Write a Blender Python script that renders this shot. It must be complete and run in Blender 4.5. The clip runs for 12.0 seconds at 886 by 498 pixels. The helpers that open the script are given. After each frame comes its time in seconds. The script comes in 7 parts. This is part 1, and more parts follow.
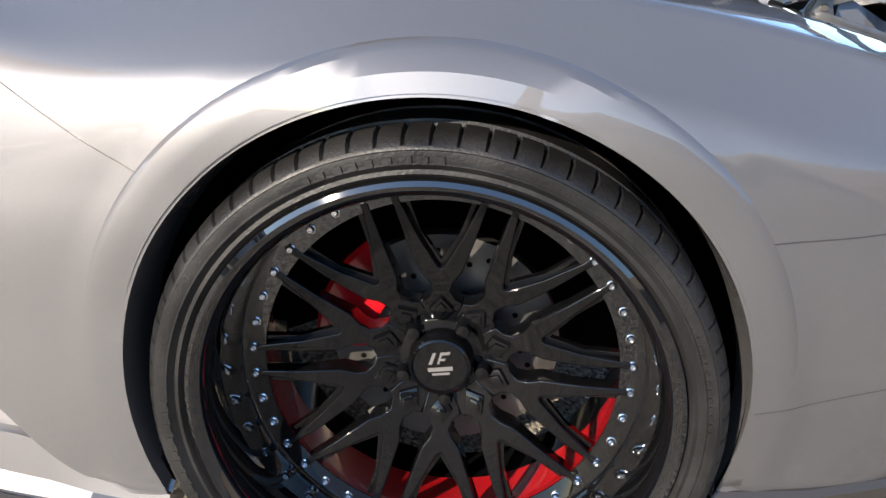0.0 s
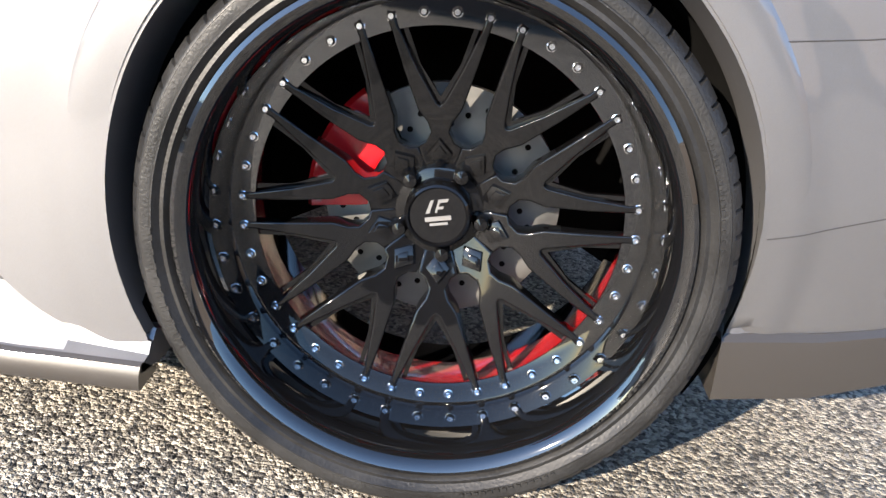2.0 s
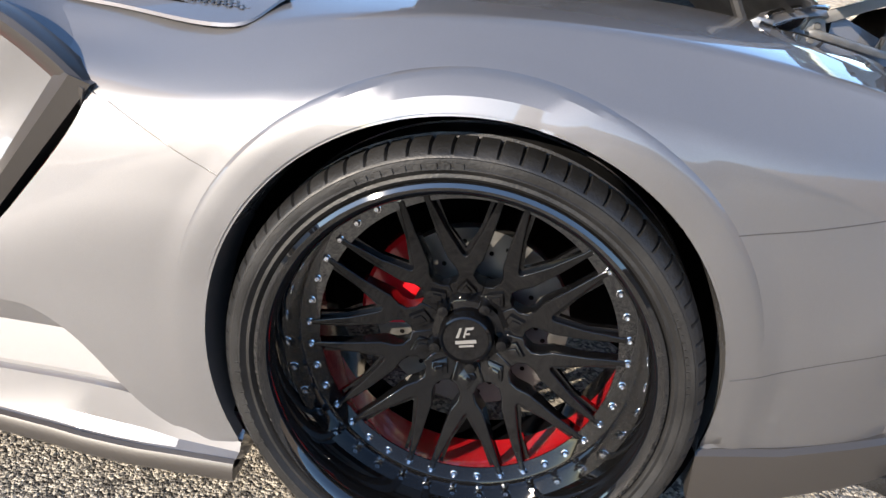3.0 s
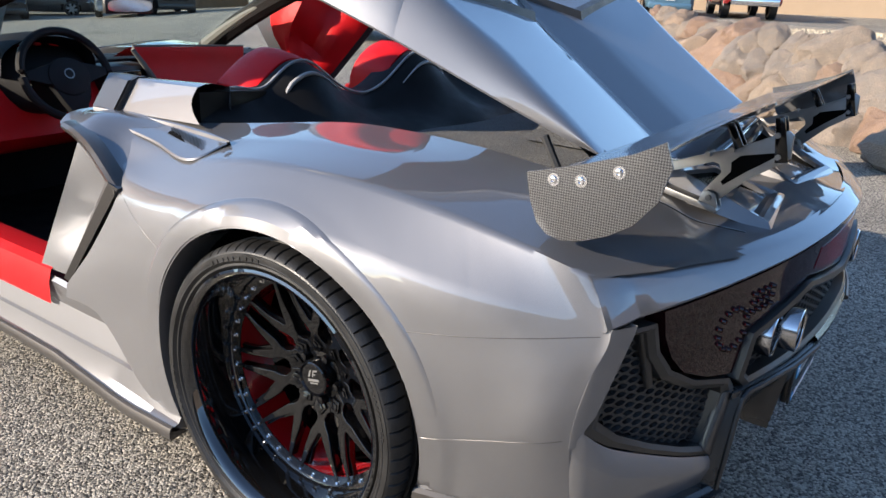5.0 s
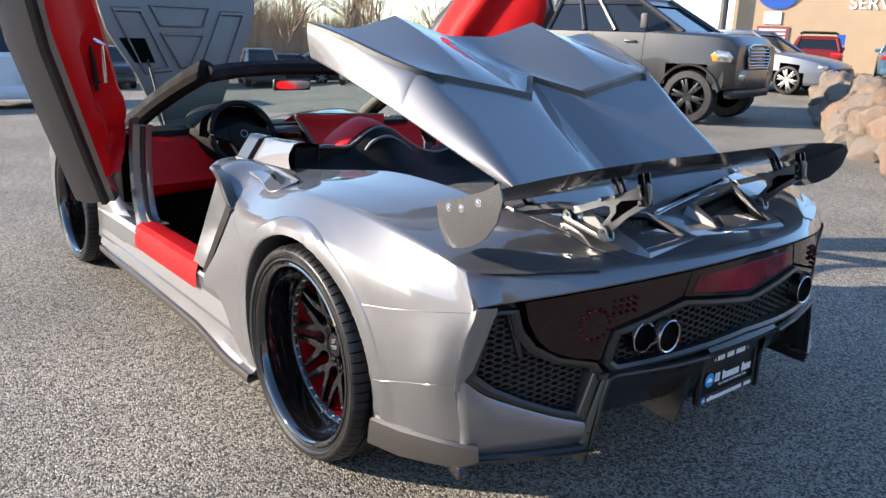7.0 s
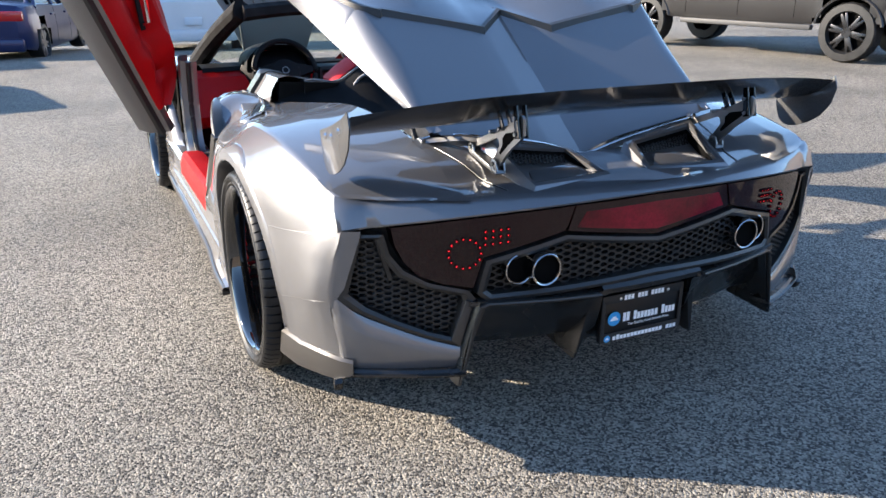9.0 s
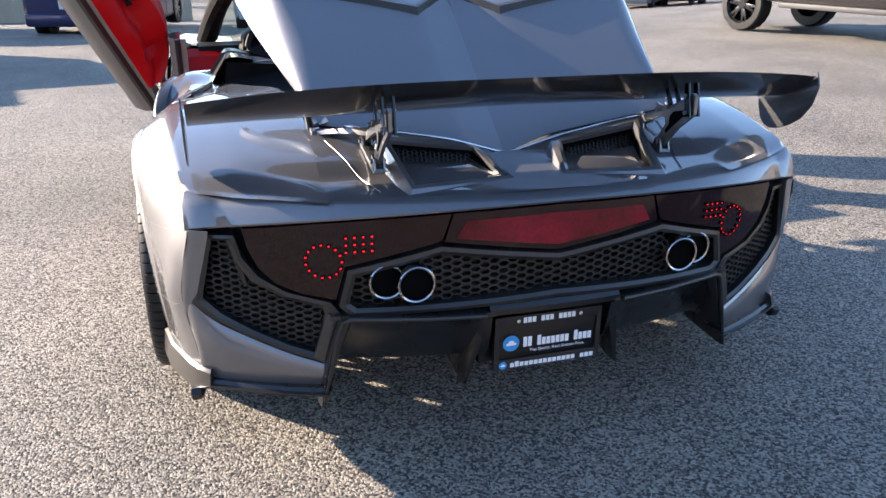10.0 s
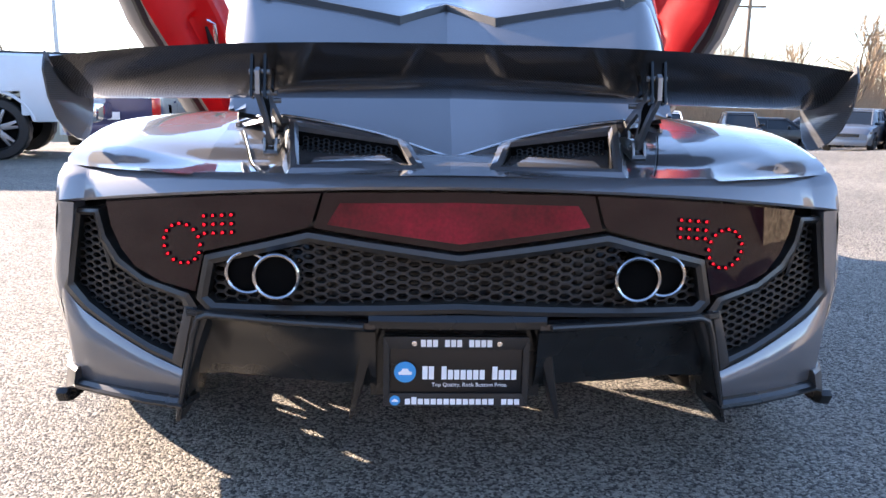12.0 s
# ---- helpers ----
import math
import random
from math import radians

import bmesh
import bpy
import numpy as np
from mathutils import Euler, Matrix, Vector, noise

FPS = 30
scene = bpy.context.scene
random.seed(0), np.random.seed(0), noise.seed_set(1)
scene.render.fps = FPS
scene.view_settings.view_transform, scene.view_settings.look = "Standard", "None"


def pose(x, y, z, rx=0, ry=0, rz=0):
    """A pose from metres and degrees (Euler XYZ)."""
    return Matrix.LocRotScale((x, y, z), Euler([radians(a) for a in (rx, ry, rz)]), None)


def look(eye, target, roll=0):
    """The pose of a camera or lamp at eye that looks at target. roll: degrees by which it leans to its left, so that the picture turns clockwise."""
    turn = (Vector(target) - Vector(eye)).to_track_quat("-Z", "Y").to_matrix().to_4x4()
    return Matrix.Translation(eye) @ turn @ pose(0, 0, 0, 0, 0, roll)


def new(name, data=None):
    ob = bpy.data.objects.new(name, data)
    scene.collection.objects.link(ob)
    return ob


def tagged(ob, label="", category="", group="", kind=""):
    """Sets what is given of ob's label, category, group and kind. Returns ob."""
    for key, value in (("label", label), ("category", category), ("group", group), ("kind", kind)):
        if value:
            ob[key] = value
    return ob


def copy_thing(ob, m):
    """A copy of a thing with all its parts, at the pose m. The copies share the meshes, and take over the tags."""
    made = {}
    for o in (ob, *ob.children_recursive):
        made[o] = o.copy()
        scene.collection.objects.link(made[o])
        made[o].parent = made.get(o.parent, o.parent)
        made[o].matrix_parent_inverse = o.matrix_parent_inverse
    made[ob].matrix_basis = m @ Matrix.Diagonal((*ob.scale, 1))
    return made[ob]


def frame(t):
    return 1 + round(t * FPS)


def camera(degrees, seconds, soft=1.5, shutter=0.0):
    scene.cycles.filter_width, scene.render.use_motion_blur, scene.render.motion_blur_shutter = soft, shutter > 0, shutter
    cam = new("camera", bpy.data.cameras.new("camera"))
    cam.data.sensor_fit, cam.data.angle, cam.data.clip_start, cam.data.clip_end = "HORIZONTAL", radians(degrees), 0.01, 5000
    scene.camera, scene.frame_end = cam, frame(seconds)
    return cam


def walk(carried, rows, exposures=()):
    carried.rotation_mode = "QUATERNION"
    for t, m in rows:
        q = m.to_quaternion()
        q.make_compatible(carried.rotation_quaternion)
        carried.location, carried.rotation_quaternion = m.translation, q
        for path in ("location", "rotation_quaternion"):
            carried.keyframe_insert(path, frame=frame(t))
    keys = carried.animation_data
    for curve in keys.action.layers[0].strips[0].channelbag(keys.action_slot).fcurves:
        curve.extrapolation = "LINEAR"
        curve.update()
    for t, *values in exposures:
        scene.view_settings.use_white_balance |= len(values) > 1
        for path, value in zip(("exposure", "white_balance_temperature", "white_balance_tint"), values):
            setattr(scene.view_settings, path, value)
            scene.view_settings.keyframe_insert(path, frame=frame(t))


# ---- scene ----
import functools
cam = camera(59.3, 12.0)
PATH = [
    (0, (-1.885, -0.039, 0.915), (-0.025, 0.064, 0.186), 6.2),
    (0.5, (-1.927, -0.05, 0.737), (-0.051, 0.062, 0.054), 6.6),
    (1, (-1.917, -0.063, 0.645), (-0.037, 0.006, -0.033), 6.9),
    (1.5, (-1.907, -0.032, 0.62), (-0.016, -0.005, -0.03), 7.2),
    (2, (-1.935, -0.043, 0.657), (-0.04, 0.015, 0.022), 7.0),
    (2.5, (-1.996, -0.063, 0.758), (-0.117, 0.045, 0.083), 6.3),
    (3, (-2.065, -0.094, 0.979), (-0.224, 0.141, 0.234), 5.0),
    (3.5, (-2.12, -0.282, 1.177), (-0.334, 0.189, 0.409), 3.3),
    (3.7, (-2.143, -0.407, 1.214), (-0.379, 0.154, 0.459), 3.8),
    (5.3, (-2.104, -1.318, 1.291), (-0.599, -0.165, 0.657), 2.5),
    (5.5, (-2.091, -1.427, 1.299), (-0.624, -0.214, 0.685), 2.3),
    (6, (-2.171, -1.663, 1.317), (-0.799, -0.328, 0.74), 2.0),
    (6.5, (-2.237, -1.888, 1.38), (-0.952, -0.456, 0.835), 1.9),
    (7, (-2.201, -2.138, 1.401), (-0.989, -0.639, 0.867), 1.9),
    (7.2, (-2.193, -2.246, 1.424), (-1.015, -0.723, 0.881), 1.5),
    (8.8, (-1.691, -2.639, 1.407), (-0.818, -0.97, 0.734), 0.4),
    (9, (-1.553, -2.682, 1.403), (-0.741, -0.985, 0.723), 0.3),
    (9.5, (-1.194, -2.663, 1.386), (-0.505, -0.924, 0.676), 0.4),
    (10, (-0.863, -2.668, 1.383), (-0.303, -0.889, 0.661), 0.6),
    (10.5, (-0.519, -2.7, 1.382), (-0.1, -0.874, 0.683), 0.6),
    (11, (-0.257, -2.631, 1.36), (0.007, -0.766, 0.689), 0.6),
    (11.5, (-0.101, -2.563, 1.237), (0.038, -0.646, 0.685), 0.5),
    (12, (-0.094, -2.534, 0.969), (-0.021, -0.574, 0.58), 1.0),
]
walk(cam, [(t, look(eye, target, roll)) for t, eye, target, roll in PATH], [(0, 1.5, 6500, 10), (0.5, 1.9, 6500, 10), (1.0, 2.15, 6500, 10), (2.0, 2.2, 6500, 10), (2.5, 2.05, 6500, 10), (3.0, 1.7, 6500, 10), (3.5, 1.55, 6500, 10), (5.5, 1.5, 6500, 10), (7.0, 1.6, 6500, 10), (9.0, 1.85, 6500, 10), (10.0, 2.0, 6750, 15), (11.0, 2.3, 6950, 18), (11.5, 2.38, 7000, 18), (12.0, 2.42, 6850, 18)])

# ---------------------------------------------------------------- light
SUN_TO = Vector((-2.2, 1.5, 1.0)).normalized()
world = bpy.data.worlds.new("sky_world")
scene.world = world
world.use_nodes = True
wn = world.node_tree.nodes
sky = wn.new("ShaderNodeTexSky")
sky.sky_type = "NISHITA"
sky.sun_disc = False
sky.sun_elevation = math.asin(SUN_TO.z)
sky.sun_rotation = math.atan2(SUN_TO.x, SUN_TO.y)
sky.dust_density = 0.3
sky.ozone_density = 2.0
sky.altitude = 1500
sky.air_density = 1.0
tint = wn.new("ShaderNodeHueSaturation")
tint.inputs["Saturation"].default_value = 1.04
world.node_tree.links.new(sky.outputs[0], tint.inputs["Color"])
world.node_tree.links.new(tint.outputs[0], wn["Background"].inputs[0])
wn["Background"].inputs[1].default_value = 0.14
sun = new("sun", bpy.data.lights.new("sun", "SUN"))
sun.data.energy, sun.data.angle, sun.data.color = 4.5, radians(0.6), (1.0, 0.86, 0.70)
sun.matrix_world = look((0, 0, 20), tuple(Vector((0, 0, 20)) - SUN_TO))


# ---------------------------------------------------------------- materials
def mat(name, color, rough=0.5, metal=0.0, coat=0.0, spec=0.5, vary=0.0, vscale=8.0, grain=0.0, gscale=200.0, bump=0.0, emit=None, estr=0.0, coat_rough=0.03, coat_ior=1.5):
    """A procedural surface: base colour varied at two scales, fine relief from noise."""
    m = bpy.data.materials.new(name)
    m.use_nodes = True
    n, l = m.node_tree.nodes, m.node_tree.links
    b = n["Principled BSDF"]
    b.inputs["Base Color"].default_value = (*color, 1)
    b.inputs["Roughness"].default_value = rough
    b.inputs["Metallic"].default_value = metal
    b.inputs["Coat Weight"].default_value = coat
    b.inputs["Coat Roughness"].default_value = coat_rough
    b.inputs["Coat IOR"].default_value = coat_ior
    b.inputs["Specular IOR Level"].default_value = spec
    tc = n.new("ShaderNodeTexCoord")
    if vary or grain:
        big = n.new("ShaderNodeTexNoise")
        big.inputs["Scale"].default_value, big.inputs["Detail"].default_value = vscale, 4
        fine = n.new("ShaderNodeTexNoise")
        fine.inputs["Scale"].default_value, fine.inputs["Detail"].default_value = gscale, 2
        l.new(tc.outputs["Object"], big.inputs["Vector"])
        l.new(tc.outputs["Object"], fine.inputs["Vector"])
        r1 = n.new("ShaderNodeMapRange")
        r1.inputs[1].default_value, r1.inputs[2].default_value = 0.3, 0.7
        r1.inputs[3].default_value, r1.inputs[4].default_value = 1 - vary, 1 + vary
        r2 = n.new("ShaderNodeMapRange")
        r2.inputs[1].default_value, r2.inputs[2].default_value = 0.3, 0.7
        r2.inputs[3].default_value, r2.inputs[4].default_value = 1 - grain, 1 + grain
        l.new(big.outputs["Fac"], r1.inputs[0])
        l.new(fine.outputs["Fac"], r2.inputs[0])
        mul = n.new("ShaderNodeMath")
        mul.operation = "MULTIPLY"
        l.new(r1.outputs[0], mul.inputs[0])
        l.new(r2.outputs[0], mul.inputs[1])
        mix = n.new("ShaderNodeVectorMath")
        mix.operation = "SCALE"
        mix.inputs[0].default_value = color
        l.new(mul.outputs[0], mix.inputs["Scale"])
        l.new(mix.outputs[0], b.inputs["Base Color"])
        rr = n.new("ShaderNodeMath")
        rr.operation = "MULTIPLY"
        rr.inputs[1].default_value = rough
        l.new(r1.outputs[0], rr.inputs[0])
        l.new(rr.outputs[0], b.inputs["Roughness"])
        if bump:
            bp = n.new("ShaderNodeBump")
            bp.inputs["Strength"].default_value, bp.inputs["Distance"].default_value = 1.0, bump
            l.new(fine.outputs["Fac"], bp.inputs["Height"])
            l.new(bp.outputs[0], b.inputs["Normal"])
    if emit:
        b.inputs["Emission Color"].default_value = (*emit, 1)
        b.inputs["Emission Strength"].default_value = estr
    return m


PAINT = mat("grey_metallic_paint", (0.168, 0.168, 0.175), 0.53, 0.76, 1.0, spec=0.05, coat_rough=0.02, coat_ior=1.75, vary=0.03, vscale=1.5, grain=0.10, gscale=1800)
PAINT_DARK = mat("satin_dark_grey_paint", (0.046, 0.042, 0.039), 0.42, 0.4, 0.6, coat_rough=0.15, vary=0.06, vscale=2, grain=0.08, gscale=1500)
GLOSS = mat("gloss_black", (0.001, 0.001, 0.0013), 0.06, 0.0, 0.0, spec=0.4, vary=0.1, vscale=4, grain=0.0)
WHEEL_BLACK = mat("wheel_black", (0.0030, 0.0031, 0.0036), 0.05, 0.0, 0.0, spec=0.42, vary=0.1, vscale=4)
DISH_BLACK = mat("polished_black_dish", (0.0035, 0.0036, 0.0040), 0.035, 0.0, 1.0, spec=0.7, coat_ior=1.6, vary=0.1, vscale=4)
TRIM_BLACK = mat("semi_gloss_black_trim", (0.016, 0.0155, 0.015), 0.34, spec=0.55, vary=0.15, vscale=7, grain=0.12, gscale=400)
SATIN = mat("satin_black", (0.010, 0.0099, 0.0100), 0.27, 0.0, 0.0, spec=0.6, vary=0.15, vscale=6, grain=0.1, gscale=300)
PLASTIC = mat("black_plastic", (0.020, 0.0195, 0.019), 0.42, spec=0.4, vary=0.2, vscale=9, grain=0.15, gscale=500, bump=0.0004)
VENT_BLACK = mat("vent_black", (0.003, 0.003, 0.0033), 0.45, spec=0.25, vary=0.2)
# near-black for hollows and hidden parts: hollow shade is put into the colour
DARK = mat("cavity_shade_black", (0.0008, 0.0008, 0.0008), 0.9, spec=0.1, vary=0.2)
RUBBER = mat("tyre_rubber", (0.010, 0.010, 0.0103), 0.46, spec=0.4, vary=0.25, vscale=14, grain=0.25, gscale=260, bump=0.0006)
CHROME = mat("chrome", (0.82, 0.82, 0.83), 0.10, 1.0)
ALLOY = mat("brushed_alloy", (0.26, 0.26, 0.26), 0.42, 1.0, vary=0.1, vscale=30)
STEEL = mat("brake_steel", (0.16, 0.16, 0.155), 0.5, 1.0, vary=0.15, vscale=30)
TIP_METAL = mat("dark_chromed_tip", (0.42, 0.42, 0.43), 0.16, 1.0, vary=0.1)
RED_PAINT = mat("red_gloss_paint", (0.40, 0.006, 0.010), 0.25, 0.0, 0.5, vary=0.08)
HOOD_GREY = mat("grey_hood_lining", (0.15, 0.145, 0.14), 0.42, 0.35, vary=0.08, vscale=3, grain=0.06)
RED_LEATHER = mat("red_leather", (0.42, 0.004, 0.006), 0.45, spec=0.2, vary=0.10, vscale=6, grain=0.12, gscale=420, bump=0.0008)
BLACK_LEATHER = mat("black_leather", (0.005, 0.005, 0.0055), 0.6, spec=0.18, vary=0.2, vscale=8, grain=0.15, gscale=420, bump=0.0006)
PADDING = mat("matt_black_padding", (0.009, 0.008, 0.008), 0.8, spec=0.15, vary=0.25, vscale=9, grain=0.2, gscale=380, bump=0.0008)
PIPING = mat("pale_grey_piping", (0.30, 0.30, 0.31), 0.5, vary=0.1)
PILLAR_TRIM = mat("pale_grey_trim", (0.085, 0.088, 0.078), 0.7, vary=0.12, vscale=6, grain=0.1, gscale=300)
CARPET = mat("charcoal_carpet", (0.075, 0.075, 0.075), 0.95, vary=0.25, vscale=12, grain=0.9, gscale=190, bump=0.006)
LAMP_GLASS = mat("smoked_lamp", (0.014, 0.0026, 0.0036), 0.03, 0.0, 0.0, spec=0.42, vary=0.1, vscale=5)
LAMP_RED = mat("smoked_red_lens", (0.135, 0.0020, 0.010), 0.10, 0.0, 0.0, spec=0.4, vary=0.7, vscale=7, grain=0.2, gscale=130)
LED = mat("red_led", (0.04, 0.003, 0.004), 0.3, emit=(1.0, 0.012, 0.03), estr=0.45)
WHITE_PRINT = mat("white_print", (0.86, 0.86, 0.86), 0.5)
SIGN_BLUE = mat("sign_blue", (0.02, 0.08, 0.36), 0.5)
BLUE_PRINT = mat("blue_print", (0.03, 0.30, 0.62), 0.5)
SILVER_PRINT = mat("silver_print", (0.20, 0.20, 0.20), 0.4, 0.5)
PLATE_BLACK = mat("plate_black", (0.004, 0.004, 0.005), 0.3, vary=0.1)


def glass_material(name, tint, rough=0.0):
    m = bpy.data.materials.new(name)
    m.use_nodes = True
    n, l = m.node_tree.nodes, m.node_tree.links
    n.remove(n["Principled BSDF"])
    t, g, mx, fr = n.new("ShaderNodeBsdfTransparent"), n.new("ShaderNodeBsdfGlossy"), n.new("ShaderNodeMixShader"), n.new("ShaderNodeLayerWeight")
    t.inputs[0].default_value = (*tint, 1)
    g.inputs["Roughness"].default_value = rough
    fr.inputs[0].default_value = 0.5
    pw, ma = n.new("ShaderNodeMath"), n.new("ShaderNodeMath")
    pw.operation, ma.operation = "POWER", "MULTIPLY_ADD"
    pw.inputs[1].default_value, ma.inputs[1].default_value, ma.inputs[2].default_value = 5.0, 0.6, 0.05
    l.new(fr.outputs[1], pw.inputs[0])
    l.new(pw.outputs[0], ma.inputs[0])
    l.new(ma.outputs[0], mx.inputs[0])
    l.new(t.outputs[0], mx.inputs[1])
    l.new(g.outputs[0], mx.inputs[2])
    l.new(mx.outputs[0], n["Material Output"].inputs[0])
    return m


GLASS = glass_material("windscreen_glass", (0.78, 0.88, 0.83))
DARK_GLASS = mat("tinted_car_glass", (0.01, 0.012, 0.014), 0.04, 0.0, 0.3)


def carbon_material(name, bright):
    """Twill weave: two crossing bands at 2.5 mm."""
    m = mat(name, (0.012, 0.012, 0.013), 0.2, 0.1, 0.7)
    n, l = m.node_tree.nodes, m.node_tree.links
    b = n["Principled BSDF"]
    tc = n.new("ShaderNodeTexCoord")
    ck = n.new("ShaderNodeTexChecker")
    mp = n.new("ShaderNodeMapping")
    mp.inputs["Rotation"].default_value = (0.7854, 0, 0)
    mp.inputs["Location"].default_value = (0.0007, 0.0003, 0.0005)
    l.new(tc.outputs["Object"], mp.inputs[0])
    l.new(mp.outputs[0], ck.inputs[0])
    ck.inputs["Scale"].default_value = 300
    ck.inputs[1].default_value, ck.inputs[2].default_value = (0.006, 0.006, 0.007, 1), (bright, bright, bright * 1.02, 1)
    l.new(ck.outputs[0], b.inputs["Base Color"])
    r = n.new("ShaderNodeMapRange")
    r.inputs[3].default_value, r.inputs[4].default_value = 0.18, 0.42
    l.new(ck.outputs[1], r.inputs[0])
    l.new(r.outputs[0], b.inputs["Roughness"])
    return m


CARBON = carbon_material("carbon_fibre", 0.022)
CARBON_PLATE = carbon_material("open_weave_carbon", 0.115)


def asphalt_material():
    m = bpy.data.materials.new("asphalt")
    m.use_nodes = True
    n, l = m.node_tree.nodes, m.node_tree.links
    b = n["Principled BSDF"]
    tc = n.new("ShaderNodeTexCoord")
    vo = n.new("ShaderNodeTexVoronoi")
    vo.inputs["Scale"].default_value = 135
    v2 = n.new("ShaderNodeTexVoronoi")
    v2.inputs["Scale"].default_value = 330
    big = n.new("ShaderNodeTexNoise")
    big.inputs["Scale"].default_value, big.inputs["Detail"].default_value = 0.7, 6
    for t in (vo, v2, big):
        l.new(tc.outputs["Object"], t.inputs["Vector"])
    ramp = n.new("ShaderNodeValToRGB")
    ramp.color_ramp.elements[0].color, ramp.color_ramp.elements[1].color = (0.033, 0.0300, 0.0265, 1), (0.370, 0.338, 0.282, 1)
    ramp.color_ramp.elements[0].position, ramp.color_ramp.elements[1].position = 0.14, 0.94
    sep = n.new("ShaderNodeSeparateColor")
    l.new(vo.outputs["Color"], sep.inputs[0])
    l.new(sep.outputs[0], ramp.inputs[0])
    rg = n.new("ShaderNodeMapRange")
    rg.inputs[1].default_value, rg.inputs[2].default_value, rg.inputs[3].default_value, rg.inputs[4].default_value = 0.3, 0.7, 0.75, 1.25
    l.new(big.outputs["Fac"], rg.inputs[0])
    sc = n.new("ShaderNodeVectorMath")
    sc.operation = "SCALE"
    l.new(ramp.outputs[0], sc.inputs[0])
    l.new(rg.outputs[0], sc.inputs["Scale"])
    l.new(sc.outputs[0], b.inputs["Base Color"])
    b.inputs["Roughness"].default_value = 0.75
    inv = n.new("ShaderNodeMath")
    inv.operation = "MULTIPLY_ADD"
    inv.inputs[1].default_value, inv.inputs[2].default_value = -1.0, 1.0
    l.new(vo.outputs["Distance"], inv.inputs[0])
    add = n.new("ShaderNodeMath")
    add.operation = "MULTIPLY_ADD"
    add.inputs[1].default_value = -0.4
    l.new(v2.outputs["Distance"], add.inputs[0])
    l.new(inv.outputs[0], add.inputs[2])
    bp = n.new("ShaderNodeBump")
    bp.inputs["Strength"].default_value, bp.inputs["Distance"].default_value = 1.0, 0.0080
    l.new(add.outputs[0], bp.inputs["Height"])
    l.new(bp.outputs[0], b.inputs["Normal"])
    return m


ASPHALT = asphalt_material()


# ---------------------------------------------------------------- mesh helpers
def finish(bm, name, material, smooth=30):
    bmesh.ops.recalc_face_normals(bm, faces=bm.faces)
    me = bpy.data.meshes.new(name)
    bm.to_mesh(me)
    bm.free()
    me.materials.append(material)
    if smooth:
        me.polygons.foreach_set("use_smooth", [True] * len(me.polygons))
        me.set_sharp_from_angle(angle=radians(smooth))
    return me


def part(name, bm, material, parent, label="", smooth=30):
    """Links a bmesh as one mesh object under a thing or a part."""
    ob = new(name, finish(bm, name, material, smooth))
    ob.parent = parent
    if label:
        ob["label"] = label
    return ob


def share(ob, parent, m=None):
    """Another object on the same mesh."""
    o = new(ob.name.split(".")[0], ob.data)
    o.parent = parent
    if m is not None:
        o.matrix_basis = m
    return o


def thing(name, label, category, group="", kind="", at=(0, 0, 0)):
    ob = new(name)
    ob.location = at
    return tagged(ob, label, category, group, kind)


def solid(name, bm, material, label="", category="", group="", kind="", smooth=30):
    return tagged(new(name, finish(bm, name, material, smooth)), label, category, group, kind)


def box(bm, x0, x1, y0, y1, z0, z1, bevel=0.0, m=None):
    r = bmesh.ops.create_cube(bm, size=1)
    vs = r["verts"]
    for v in vs:
        v.co = Vector(((x0 + x1) / 2 + v.co.x * (x1 - x0), (y0 + y1) / 2 + v.co.y * (y1 - y0), (z0 + z1) / 2 + v.co.z * (z1 - z0)))
    if bevel:
        es = list({e for v in vs for e in v.link_edges})
        o = bmesh.ops.bevel(bm, geom=es, offset=bevel, segments=2, affect="EDGES", profile=0.5)
        vs = list({v for f in o["faces"] for v in f.verts} | {v for v in vs if v.is_valid})
    if m is not None:
        bmesh.ops.transform(bm, matrix=m, verts=[v for v in vs if v.is_valid])
    return bm


def grid(bm, rows, closed=False, cap=False):
    """A sheet through rows of points."""
    vs = [[bm.verts.new(p) for p in row] for row in rows]
    n = len(vs[0])
    for a, b in zip(vs, vs[1:]):
        for i in range(n if closed else n - 1):
            j = (i + 1) % n
            bm.faces.new((a[i], a[j], b[j], b[i]))
    if cap:
        bm.faces.new(vs[0][::-1])
        bm.faces.new(vs[-1])
    return vs


def prism(bm, pts, depth, place, bevel=0.0):
    """Extrudes a flat outline: place(u, v, d) gives the point."""
    a = [bm.verts.new(place(u, v, 0.0)) for u, v in pts]
    b = [bm.verts.new(place(u, v, depth)) for u, v in pts]
    fs = [bm.faces.new(a), bm.faces.new(b[::-1])]
    for i in range(len(pts)):
        j = (i + 1) % len(pts)
        fs.append(bm.faces.new((a[i], b[i], b[j], a[j])))
    if bevel:
        es = list({e for f in fs[:2] for e in f.edges})
        bmesh.ops.bevel(bm, geom=es, offset=bevel, segments=2, affect="EDGES", profile=0.5)
    return bm


